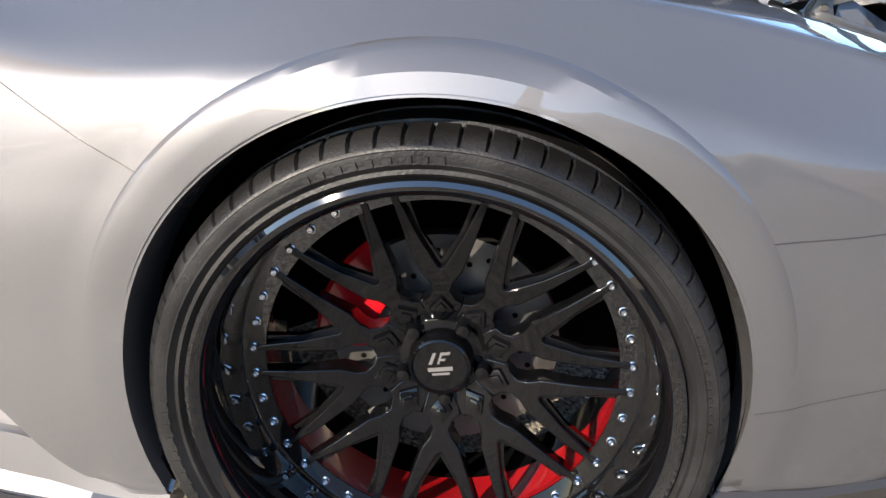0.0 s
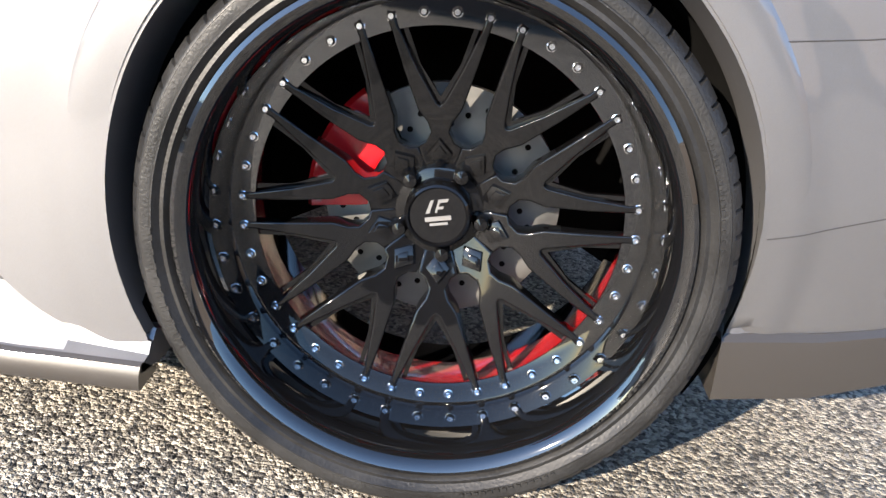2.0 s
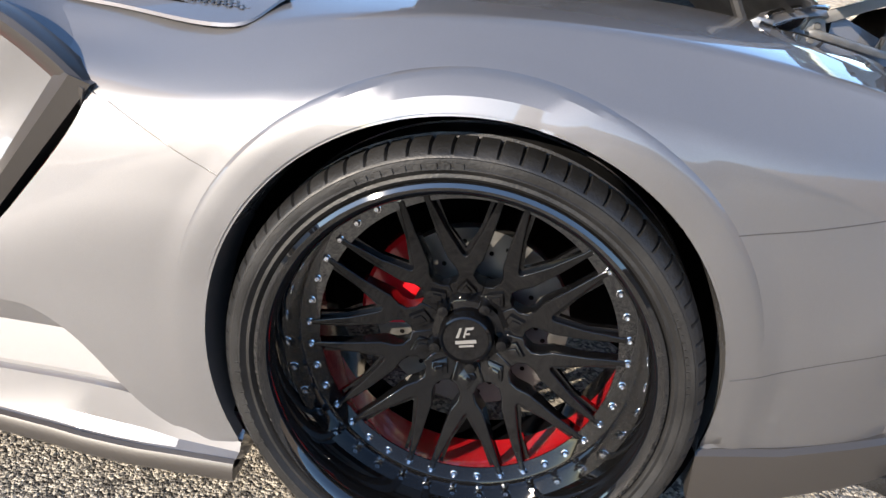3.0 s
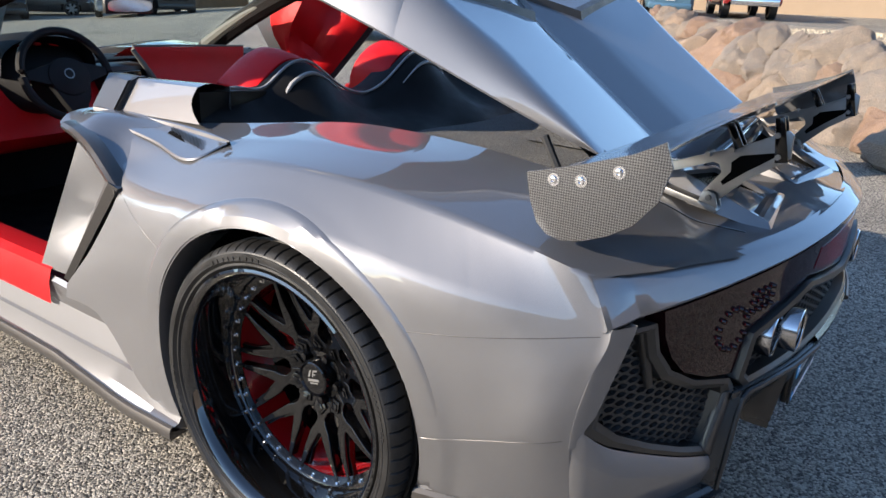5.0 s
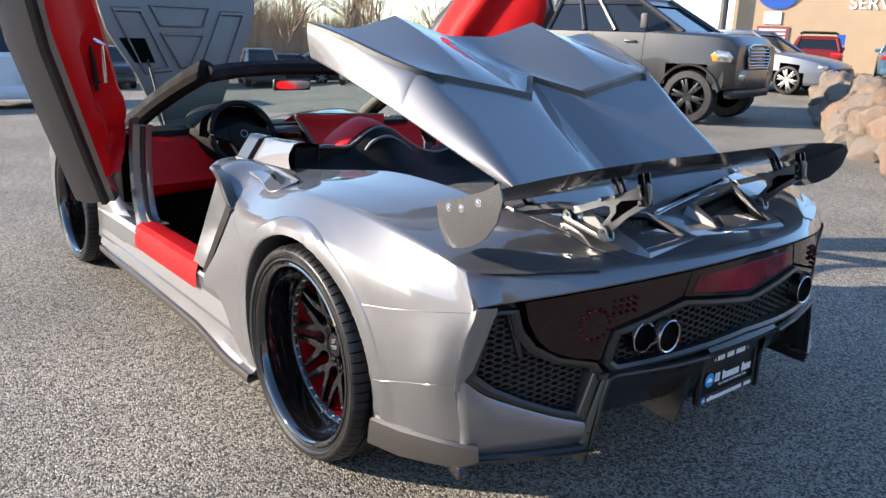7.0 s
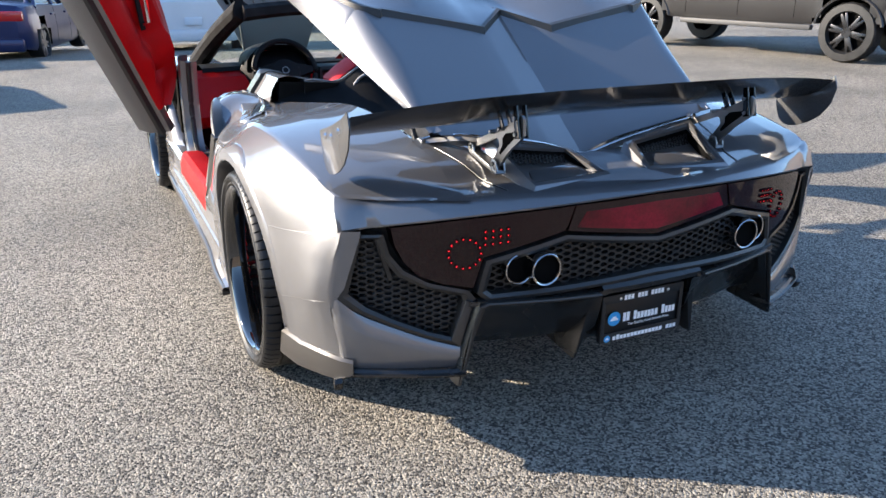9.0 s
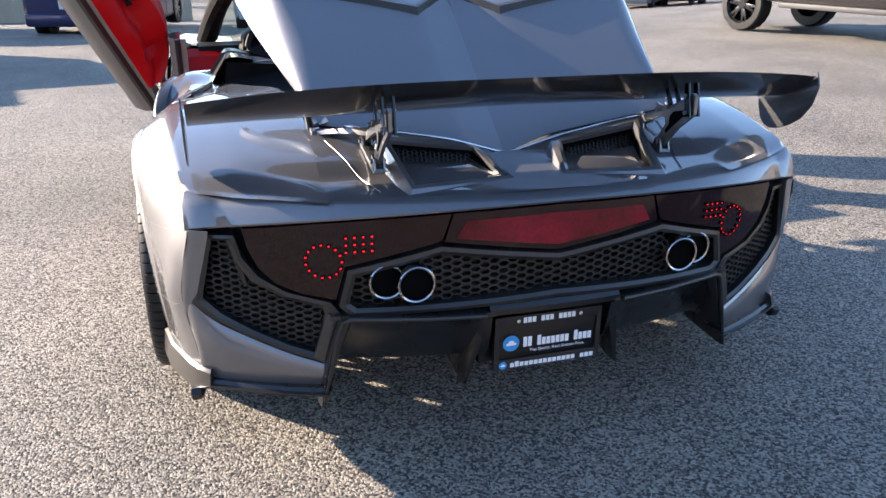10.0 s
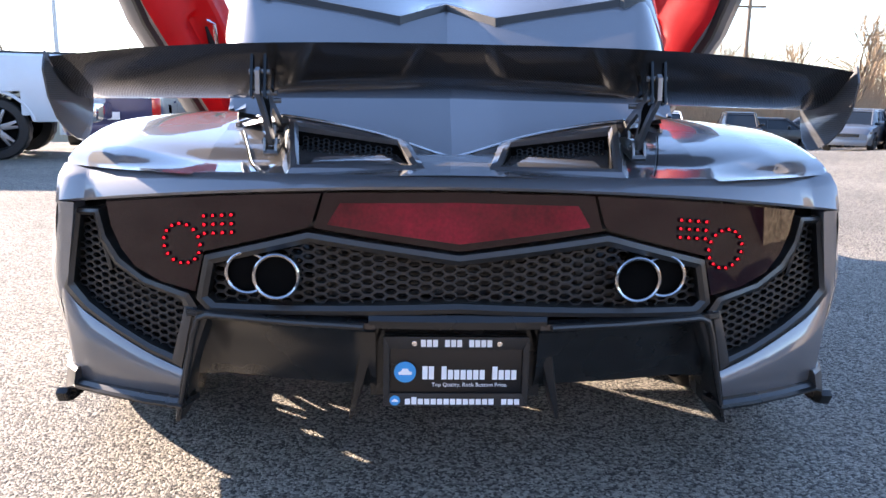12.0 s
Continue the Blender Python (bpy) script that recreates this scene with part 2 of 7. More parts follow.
def revolve(bm, profile, steps, centre=(0, 0, 0), arc=360.0, start=0.0, dip=None):
    """Turns a profile of (x, r) about the x axis through centre. dip(i, k, r) may alter r."""
    rows = []
    for k in range(steps if arc >= 360 else steps + 1):
        a = radians(start + arc * k / steps)
        row = []
        for i, (x, r) in enumerate(profile):
            q = dip(i, k, r) if dip else r
            row.append((centre[0] + x, centre[1] + q * math.cos(a), centre[2] + q * math.sin(a)))
        rows.append(row)
    if arc >= 360:
        vs = [[bm.verts.new(p) for p in row] for row in rows]
        for k in range(len(vs)):
            a, b = vs[k], vs[(k + 1) % len(vs)]
            for i in range(len(a) - 1):
                bm.faces.new((a[i], a[i + 1], b[i + 1], b[i]))
    else:
        grid(bm, rows)
    return bm


def tube(bm, path, r, sides=8, closed=False):
    """A round bar along points."""
    pts = [Vector(p) for p in path]
    rows = []
    for i, p in enumerate(pts):
        a = pts[i - 1] if (i or closed) else p
        b = pts[(i + 1) % len(pts)] if (i < len(pts) - 1 or closed) else p
        t = (b - a).normalized()
        s = t.cross(Vector((0, 0, 1)))
        s = (s if s.length > 0.05 else t.cross(Vector((1, 0, 0)))).normalized()
        u = s.cross(t).normalized()
        rr = r[i] if isinstance(r, (list, tuple)) else r
        rows.append([p + rr * (math.cos(2 * math.pi * k / sides) * s + math.sin(2 * math.pi * k / sides) * u) for k in range(sides)])
    if closed:
        rows.append(rows[0])
        grid(bm, rows, closed=True)
        bmesh.ops.remove_doubles(bm, verts=bm.verts, dist=1e-6)
    else:
        grid(bm, rows, closed=True, cap=True)
    return bm


def lerp_table(table, t):
    """Smooth interpolation in a table of (t, values)."""
    ts = [r[0] for r in table]
    vals = np.array([r[1] for r in table], float)
    if t <= ts[0]:
        return vals[0]
    if t >= ts[-1]:
        return vals[-1]
    i = max(k for k in range(len(ts) - 1) if ts[k] <= t)
    h = ts[i + 1] - ts[i]
    u = (t - ts[i]) / h

    def slope(k):
        if k == 0:
            return (vals[1] - vals[0]) / (ts[1] - ts[0])
        if k == len(ts) - 1:
            return (vals[-1] - vals[-2]) / (ts[-1] - ts[-2])
        return (vals[k + 1] - vals[k - 1]) / (ts[k + 1] - ts[k - 1])

    m0, m1 = slope(i) * h, slope(i + 1) * h
    return (2 * u**3 - 3 * u**2 + 1) * vals[i] + (u**3 - 2 * u**2 + u) * m0 + (-2 * u**3 + 3 * u**2) * vals[i + 1] + (u**3 - u**2) * m1


def mirror(bm, s):
    if s > 0:
        for v in bm.verts:
            v.co.x = -v.co.x
    return bm


# ---------------------------------------------------------------- ground
def ease(a, b, t):
    u = min(1.0, max(0.0, (t - a) / (b - a)))
    return u * u * (3 - 2 * u)


def ground_z(x, y):
    """The lot rises a little to the right of the car and falls away to the front."""
    up = (0.14 * ease(3, 7, x) + 0.24 * ease(10, 22, x) + 0.2 * ease(22, 40, x)) * (1 - ease(10, 17, y - 0.35 * max(0, x - 12)))
    far = y - 0.6 * max(0, x - 12)
    return up - 0.62 * ease(9, 24, far) - 0.66 * ease(18, 32, far)


bm = bmesh.new()
xs = [-600, -150, -60, -30, -16] + [-10 + 1.5 * k for k in range(34)] + [46, 60, 90, 150, 600]
ys = [-600, -150, -40, -15, -6] + [-3 + 1.5 * k for k in range(30)] + [48, 60, 90, 150, 600]
grid(bm, [[(x, y, ground_z(x, y)) for x in xs] for y in ys])
solid("ground", bm, ASPHALT, "worn grey-brown asphalt of a car park, coarse aggregate showing", "ground", kind="structure")

from mathutils.bvhtree import BVHTree

# ---------------------------------------------------------------- the sports car
car = thing("sports_car", "grey metallic wide-body sports car with doors and covers raised", "sports car")


def wheel(cx, cy, s, label):
    """A deep-dish riveted wheel with its tyre; its face looks to the car's outside."""
    zc = 0.367
    ext, shrink = 0.022, 0.979

    def outboard(profile):
        """The lip and tyre stand a little further out than the spokes."""
        return [(x + ext * min(1.0, max(0.0, (x - 0.016) / 0.06)), r * (1 - (1 - shrink) * min(1.0, max(0.0, (x - 0.016) / 0.06)))) for x, r in profile]

    def put(bm):
        for v in bm.verts:
            v.co.x *= s
        return bm

    # x runs outwards from the rivet plane
    barrel = bmesh.new()
    revolve(barrel, outboard([(0.002, 0.246), (0.002, 0.279), (0.006, 0.2815), (0.016, 0.283), (0.045, 0.285), (0.085, 0.2895), (0.104, 0.296), (0.112, 0.302), (0.1155, 0.309), (0.113, 0.315), (0.104, 0.318), (0.098, 0.312),
                     (0.02, 0.300), (-0.18, 0.296), (-0.19, 0.31)]), 128)
    w = part("wheel", put(barrel), DISH_BLACK, car, label)
    w.location = (cx, cy, zc)
    inner = bmesh.new()
    revolve(inner, [(0.0, 0.246), (-0.012, 0.250), (-0.03, 0.256), (-0.118, 0.272)], 96)
    part("inner_barrel", put(inner), RED_PAINT, w, "red-painted inner barrel")
    # rear of the barrel coloured black for the darkness deep in the wheel
    deep = bmesh.new()
    revolve(deep, [(-0.118, 0.272), (-0.13, 0.274), (-0.20, 0.28)], 96)
    part("barrel_back_shade", put(deep), WHEEL_BLACK, w)
    tyre = bmesh.new()

    def dip(i, k, r):
        if 13 <= i <= 15 and k % 10 == 0:
            return r - 0.006
        return r

    revolve(tyre, [(x + ext, r * shrink) for x, r in [(0.098, 0.314), (0.108, 0.3185), (0.1135, 0.323), (0.1125, 0.328), (0.1185, 0.334), (0.1200, 0.3352), (0.1200, 0.3368), (0.1188, 0.338), (0.1196, 0.344), (0.1190, 0.3505), (0.1172, 0.3515), (0.1168, 0.353), (0.1150, 0.3555), (0.108, 0.3625), (0.094, 0.369), (0.066, 0.3715), (0.064, 0.364), (0.052, 0.364), (0.050, 0.372),
                   (-0.01, 0.3725), (-0.012, 0.364), (-0.026, 0.364), (-0.028, 0.3725), (-0.10, 0.371), (-0.16, 0.36), (-0.19, 0.33)]], 10 * 72, dip=dip)
    part("tyre", put(tyre), RUBBER, w, "low-profile black tyre with block tread")
    # raised marks of the sidewall
    marks = bmesh.new()
    rnd = random.Random(4)
    for base, count, step in ((60, 9, 3.2), (150, 12, 2.0), (330, 9, 3.2), (235, 14, 1.6)):
        for k in range(count):
            a = radians(base + k * step)
            hh = 0.009 if step > 3 else 0.004
            wd = rnd.uniform(0.4, 0.75) * radians(step)
            r0 = 0.3405 * shrink
            vs = []
            for aa, rr in ((a, r0 - hh / 2), (a + wd, r0 - hh / 2), (a + wd, r0 + hh / 2), (a, r0 + hh / 2)):
                vs.append((aa, rr))
            lo = [marks.verts.new((0.1185 + ext, rr * math.cos(aa), rr * math.sin(aa))) for aa, rr in vs]
            hi = [marks.verts.new((0.1212 + ext, rr * math.cos(aa), rr * math.sin(aa))) for aa, rr in vs]
            marks.faces.new(hi)
            for i in range(4):
                j = (i + 1) % 4
                marks.faces.new((lo[i], lo[j], hi[j], hi[i]))
    part("sidewall_relief", put(marks), RUBBER, w, smooth=0)["kind"] = "stuff"

    # dished spoke face: the hub lies 4 cm deeper than the ring
    def face(r):
        return -0.060 * max(0.0, 1 - r / 0.23) ** 1.5 + 0.004

    half = [(0.0, 0.1465), (0.0040, 0.1490), (0.0275, 0.192), (0.0530, 0.246), (0.0560, 0.262), (0.0670, 0.262), (0.0650, 0.250), (0.0475, 0.195), (0.0290, 0.141), (0.0250, 0.135), (0.0165, 0.1235), (0.0122, 0.110), (0.0185, 0.0955), (0.0285, 0.0890)]
    outline = [(-u, v) for u, v in half[::-1] if u] + half + [(0.0190, 0.052), (-0.0190, 0.052)]
    bm = bmesh.new()

    def place(u, v, d):
        r = math.hypot(u, v)
        return (face(r) - d * (0.022 if r > 0.2 else 0.034), u, v)

    def inset(pts, d):
        out = []
        for i in range(len(pts)):
            p0, p, p1 = Vector(pts[i - 1]), Vector(pts[i]), Vector(pts[(i + 1) % len(pts)])
            a, c = (p - p0).normalized(), (p1 - p).normalized()
            na, nc = Vector((-a.y, a.x)), Vector((-c.y, c.x))
            m = (na + nc).normalized()
            out.append(tuple(p + m * turn * d / max(0.45, m.dot(na))))
        return out

    area = sum(outline[i - 1][0] * outline[i][1] - outline[i][0] * outline[i - 1][1] for i in range(len(outline)))
    turn = 1 if area > 0 else -1
    bev = 0.0028
    rows = [[place(u, v, 1.0) for u, v in outline]]
    for deg in (0, 22, 45, 68, 90):
        ins, drop = bev * (1 - math.cos(radians(deg))), bev * (1 - math.sin(radians(deg)))
        rows.append([(place(u, v, 0.0)[0] - drop, u, v) for u, v in inset(outline, ins)])
    rows.append([place(u, v, 0.0) for u, v in inset(outline, bev + 0.0014)])
    vs = grid(bm, rows, closed=True)
    bm.faces.new(vs[0])
    bm.faces.new(vs[-1])
    spoke = part("spoke", put(bm), WHEEL_BLACK, w, smooth=50)
    bm = bmesh.new()
    prism(bm, [(0.0, 0.157), (0.0255, 0.198), (0.0445, 0.252), (0.0505, 0.2505), (0.0300, 0.192), (0.003, 0.1445), (-0.003, 0.1445), (-0.0300, 0.192), (-0.0505, 0.2505), (-0.0445, 0.252), (-0.0255, 0.198)], 1.0, lambda u, v, d: (face(math.hypot(u, v)) - 0.010 - 0.012 * d, u, v))
    rib = part("spoke_rib", put(bm), WHEEL_BLACK, w)
    bm = bmesh.new()
    prism(bm, [(0, 0.060), (0.0165, 0.080), (0, 0.101), (-0.0165, 0.080)], 1.0, lambda u, v, d: (face(math.hypot(u, v)) + 0.006 - 0.009 * d, u * 1.02, v), bevel=0.0018)
    prism(bm, [(0, 0.071), (0.0085, 0.082), (0, 0.093), (-0.0085, 0.082)], 1.0, lambda u, v, d: (face(math.hypot(u, v)) + 0.0095 - 0.006 * d, u, v), bevel=0.001)
    diamond = part("diamond_boss", put(bm), WHEEL_BLACK, w)
    for k in range(10):
        m = Matrix.Rotation(radians(36 * k - 5.5), 4, "X")
        for o in (spoke, rib, diamond):
            if k:
                share(o, w, m)
            else:
                o.matrix_basis = m
    # hub, cap, nuts
    bm = bmesh.new()
    revolve(bm, [(-0.075, 0.0), (-0.075, 0.07), (-0.040, 0.072), (-0.036, 0.066), (-0.033, 0.058), (-0.030, 0.0)], 48)
    part("hub", put(bm), WHEEL_BLACK, w)
    bm = bmesh.new()
    revolve(bm, [(-0.032, 0.047), (-0.010, 0.046), (-0.003, 0.043), (-0.001, 0.040), (-0.005, 0.0375), (-0.005, 0.0)], 48)
    cap = part("centre_cap", put(bm), WHEEL_BLACK, w)
    bm = bmesh.new()
    for pts in ([(-0.018, 0.002), (-0.008, 0.022), (-0.003, 0.022), (-0.012, 0.002)], [(-0.004, 0.002), (0.004, 0.022), (0.020, 0.022), (0.017, 0.017), (0.006, 0.017), (0.003, 0.011), (0.011, 0.011), (0.009, 0.007), (0.001, 0.007), (0.0, 0.002)],
                [(-0.020, -0.004), (0.020, -0.004), (0.020, -0.011), (-0.020, -0.011)], [(-0.014, -0.014), (0.014, -0.014), (0.014, -0.018), (-0.014, -0.018)]):
        prism(bm, pts, 1.0, lambda u, v, d: (-0.0042 - 0.0006 * d, -u * 0.88, v * 0.88 + 0.003))
    bmesh.ops.rotate(bm, verts=bm.verts, cent=(0, 0, 0), matrix=Matrix.Rotation(radians(-13), 3, "X"))
    part("cap_emblem", put(bm), SILVER_PRINT, cap, "plain silver emblem shapes", smooth=0)
    bm = bmesh.new()
    revolve(bm, [(-0.045, 0.0115), (-0.020, 0.0115), (-0.014, 0.009), (-0.012, 0.0)], 12, (0, 0.059, 0))
    nut = part("wheel_nut", put(bm), WHEEL_BLACK, w)
    for k in range(5):
        (share(nut, w) if k else nut).matrix_basis = Matrix.Rotation(radians(72 * k + 43), 4, "X")
    # rivets: six-point heads on washers
    bm = bmesh.new()
    revolve(bm, [(0.0, 0.0068), (0.003, 0.0068), (0.0035, 0.0058)], 12, (0, 0.2625, 0))
    revolve(bm, [(0.003, 0.0048), (0.0075, 0.0046), (0.0085, 0.0036), (0.0085, 0.0022), (0.0068, 0.0021), (0.0068, 0.0)], 8, (0, 0.2625, 0))
    rivet = part("rivet", put(bm), CHROME, w)
    for k in range(40):
        (share(rivet, w) if k else rivet).matrix_basis = Matrix.Rotation(radians(9 * k - 1), 4, "X")
    # brake
    bm = bmesh.new()
    revolve(bm, [(-0.085, 0.085), (-0.085, 0.168), (-0.112, 0.168), (-0.112, 0.085)], 64)
    disc = part("brake_disc", put(bm), STEEL, w, "grey drilled brake disc")
    # flat black dots on the face, standing for the shade in drilled holes
    bm = bmesh.new()
    for k in range(36):
        a = radians(10 * k)
        revolve(bm, [(-0.0842, 0.0), (-0.0842, 0.0045)], 8, (0, (0.112 + 0.016 * (k % 3)) * math.cos(a), (0.112 + 0.016 * (k % 3)) * math.sin(a)))
    part("drill_hole_shade", put(bm), DARK, disc)["kind"] = "stuff"
    bm = bmesh.new()
    revolve(bm, [(-0.07, 0.105), (-0.066, 0.115), (-0.066, 0.185), (-0.075, 0.192), (-0.125, 0.192)], 16, arc=58, start=-8)
    part("brake_caliper", put(bm), RED_PAINT, w, "red brake caliper")
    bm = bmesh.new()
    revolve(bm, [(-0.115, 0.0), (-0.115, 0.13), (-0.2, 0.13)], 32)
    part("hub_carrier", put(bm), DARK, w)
    return w


wheel(-0.940, 0.0, -1, "gloss black deep-dish wheel with riveted split spokes")
wheel(0.940, 0.0, 1, "gloss black deep-dish wheel with riveted split spokes")
wheel(-0.955, 2.76, -1, "gloss black deep-dish front wheel with riveted split spokes")
wheel(0.955, 2.76, 1, "gloss black deep-dish front wheel with riveted split spokes")

# ---- rear quarter panels: key points of the section by y
ARCH_C, ARCH_R = (0.0, 0.382), 0.386
SIDE = [
    (-0.72, ((-0.900, 0.300), (-0.915, 0.490), (-0.920, 0.600), (-0.922, 0.700), (-0.905, 0.774), (-0.80, 0.788), (-0.58, 0.800))),
    (-0.68, ((-0.922, 0.300), (-0.948, 0.490), (-0.950, 0.605), (-0.932, 0.712), (-0.905, 0.786), (-0.80, 0.803), (-0.58, 0.815))),
    (-0.62, ((-0.958, 0.298), (-0.994, 0.490), (-0.984, 0.610), (-0.954, 0.724), (-0.930, 0.808), (-0.80, 0.828), (-0.58, 0.842))),
    (-0.50, ((-1.000, 0.293), (-1.015, 0.455), (-1.018, 0.612), (-1.002, 0.738), (-0.943, 0.836), (-0.80, 0.856), (-0.58, 0.868))),
    (-0.38, ((-1.020, 0.288), (-1.040, 0.425), (-1.047, 0.612), (-1.036, 0.752), (-0.952, 0.858), (-0.80, 0.878), (-0.58, 0.890))),
    (-0.20, ((-1.030, 0.270), (-1.050, 0.422), (-1.066, 0.625), (-1.064, 0.785), (-0.960, 0.878), (-0.80, 0.897), (-0.58, 0.906))),
    (0.00, ((-1.040, 0.220), (-1.056, 0.422), (-1.076, 0.632), (-1.074, 0.796), (-0.965, 0.882), (-0.80, 0.902), (-0.58, 0.912))),
    (0.20, ((-1.050, 0.180), (-1.066, 0.422), (-1.082, 0.625), (-1.074, 0.775), (-0.960, 0.868), (-0.82, 0.893), (-0.60, 0.910))),
    (0.38, ((-1.064, 0.185), (-1.072, 0.422), (-1.080, 0.608), (-1.060, 0.745), (-0.955, 0.832), (-0.86, 0.868), (-0.68, 0.890))),
    (0.50, ((-1.068, 0.212), (-1.070, 0.422), (-1.072, 0.592), (-1.044, 0.732), (-0.952, 0.808), (-0.87, 0.852), (-0.72, 0.878))),
    (0.60, ((-1.064, 0.345), (-1.064, 0.422), (-1.060, 0.578), (-1.030, 0.722), (-0.950, 0.792), (-0.88, 0.842), (-0.76, 0.868))),
    (0.66, ((-1.060, 0.382), (-1.060, 0.425), (-1.052, 0.560), (-1.024, 0.712), (-0.955, 0.794), (-0.885, 0.842), (-0.77, 0.870))),
    (0.90, ((-1.050, 0.372), (-1.050, 0.412), (-1.030, 0.500), (-1.020, 0.690), (-0.965, 0.800), (-0.90, 0.845), (-0.80, 0.880))),
]
FRONT_Y = (0.84, 0.83, 0.70, 0.575, 0.66, 0.70, 0.66)
REAR_Y = (-0.672, -0.668, -0.684, -0.708, -0.660, -0.730, -0.834)


@functools.lru_cache(maxsize=None)
def SIDE_FAIR(y):
    """The section at y, faired over a short stretch so that the skin flows without waves."""
    reach = max(0.004, min(0.13, (y + 0.70) * 0.55, (0.90 - y) * 0.55))
    taps = [(-1.0, 1), (-0.75, 3), (-0.5, 6), (-0.25, 9), (0.0, 10), (0.25, 9), (0.5, 6), (0.75, 3), (1.0, 1)]
    return sum(lerp_table(SIDE, y + reach * t) * w for t, w in taps) / sum(w for t, w in taps)


def side_point(k, y):
    return SIDE_FAIR(round(y, 3))[k]


def quarter_rows():
    cols = 150
    rows = []
    for c in range(cols + 1):
        v = c / cols
        keys = []
        for k in range(7):
            y = FRONT_Y[k] + v * (REAR_Y[k] - FRONT_Y[k])
            x, z = side_point(k, max(y, -0.70))
            if y < -0.70:
                z -= (-0.70 - y) * 0.12
            keys.append(Vector((x, y, z)))
        row = []
        for k in range(6):
            p0, p1, p2, p3 = keys[max(k - 1, 0)], keys[k], keys[k + 1], keys[min(k + 2, 6)]
            for j in range(10):
                u = j / 10
                t = 0.5 * (2 * p1 + (p2 - p0) * u + (2 * p0 - 5 * p1 + 4 * p2 - p3) * u * u + (3 * p1 - p0 - 3 * p2 + p3) * u**3)
                w = 1.0 if k == 0 else (0.72 * ease(-0.66, -0.25, -p1.y) + 0.28 * ease(0.20, 0.62, -p1.y) if k in (3, 4) else 0.0)
                row.append(t.lerp(p1.lerp(p2, u), w))
        row.append(keys[6])
        rows.append(row)
    return rows


def quarter_panel(s):
    rows = quarter_rows()
    bm = bmesh.new()
    out = []
    for row in rows:
        line = []
        for p in row:
            d = math.hypot(p.y - ARCH_C[0], p.z - ARCH_C[1])
            if d < ARCH_R + 0.10 and p.x < -0.85:
                u = min(1.0, max(0.0, (ARCH_R + 0.085 - d) / 0.045))
                p = p + Vector((-0.005 * u * u * (3 - 2 * u), 0, 0))
            line.append(p)
        out.append(line)
    vs = grid(bm, out)
    dead = []
    for f in bm.faces:
        c = f.calc_center_median()
        if c.x < -0.8 and math.hypot(c.y - ARCH_C[0], c.z - ARCH_C[1]) < ARCH_R:
            dead.append(f)
    bmesh.ops.delete(bm, geom=dead, context="FACES")
    rim = []
    for v in bm.verts:
        d = math.hypot(v.co.y - ARCH_C[0], v.co.z - ARCH_C[1])
        if v.is_boundary and v.co.x < -0.8 and d < ARCH_R + 0.05 and v.co.z > 0.20:
            q = ARCH_R / d
            v.co.y, v.co.z = ARCH_C[0] + (v.co.y - ARCH_C[0]) * q, ARCH_C[1] + (v.co.z - ARCH_C[1]) * q
            rim.append(v)
    # returned lip of the arch
    es = [e for e in bm.edges if e.is_boundary and all(v in set(rim) for v in e.verts)]
    r = bmesh.ops.extrude_edge_only(bm, edges=es)
    for v in [g for g in r["geom"] if isinstance(g, bmesh.types.BMVert)]:
        v.co.x = max(v.co.x + 0.03, -1.0) if v.co.z > 0.25 else v.co.x + 0.02
        v.co.y, v.co.z = ARCH_C[0] + (v.co.y - ARCH_C[0]) * 0.992, ARCH_C[1] + (v.co.z - ARCH_C[1]) * 0.992
    return mirror(bm, s)


def seam(tree, s, pts, name="shut_line"):
    """A fine gap drawn on the left panel through (y, z) points."""
    path = []
    for (y0, z0), (y1, z1) in zip(pts, pts[1:]):
        for k in range(8):
            y, z = y0 + (y1 - y0) * k / 8, z0 + (z1 - z0) * k / 8
            hit = tree.ray_cast(Vector((-1.4, y, z)), Vector((1, 0, 0)))[0]
            if hit is not None and hit.x < -0.85:
                path.append((hit.x * -s, hit.y, hit.z))
    bm = bmesh.new()
    tube(bm, path, 0.0009, 6)
    part(name, bm, PAINT_DARK, car)


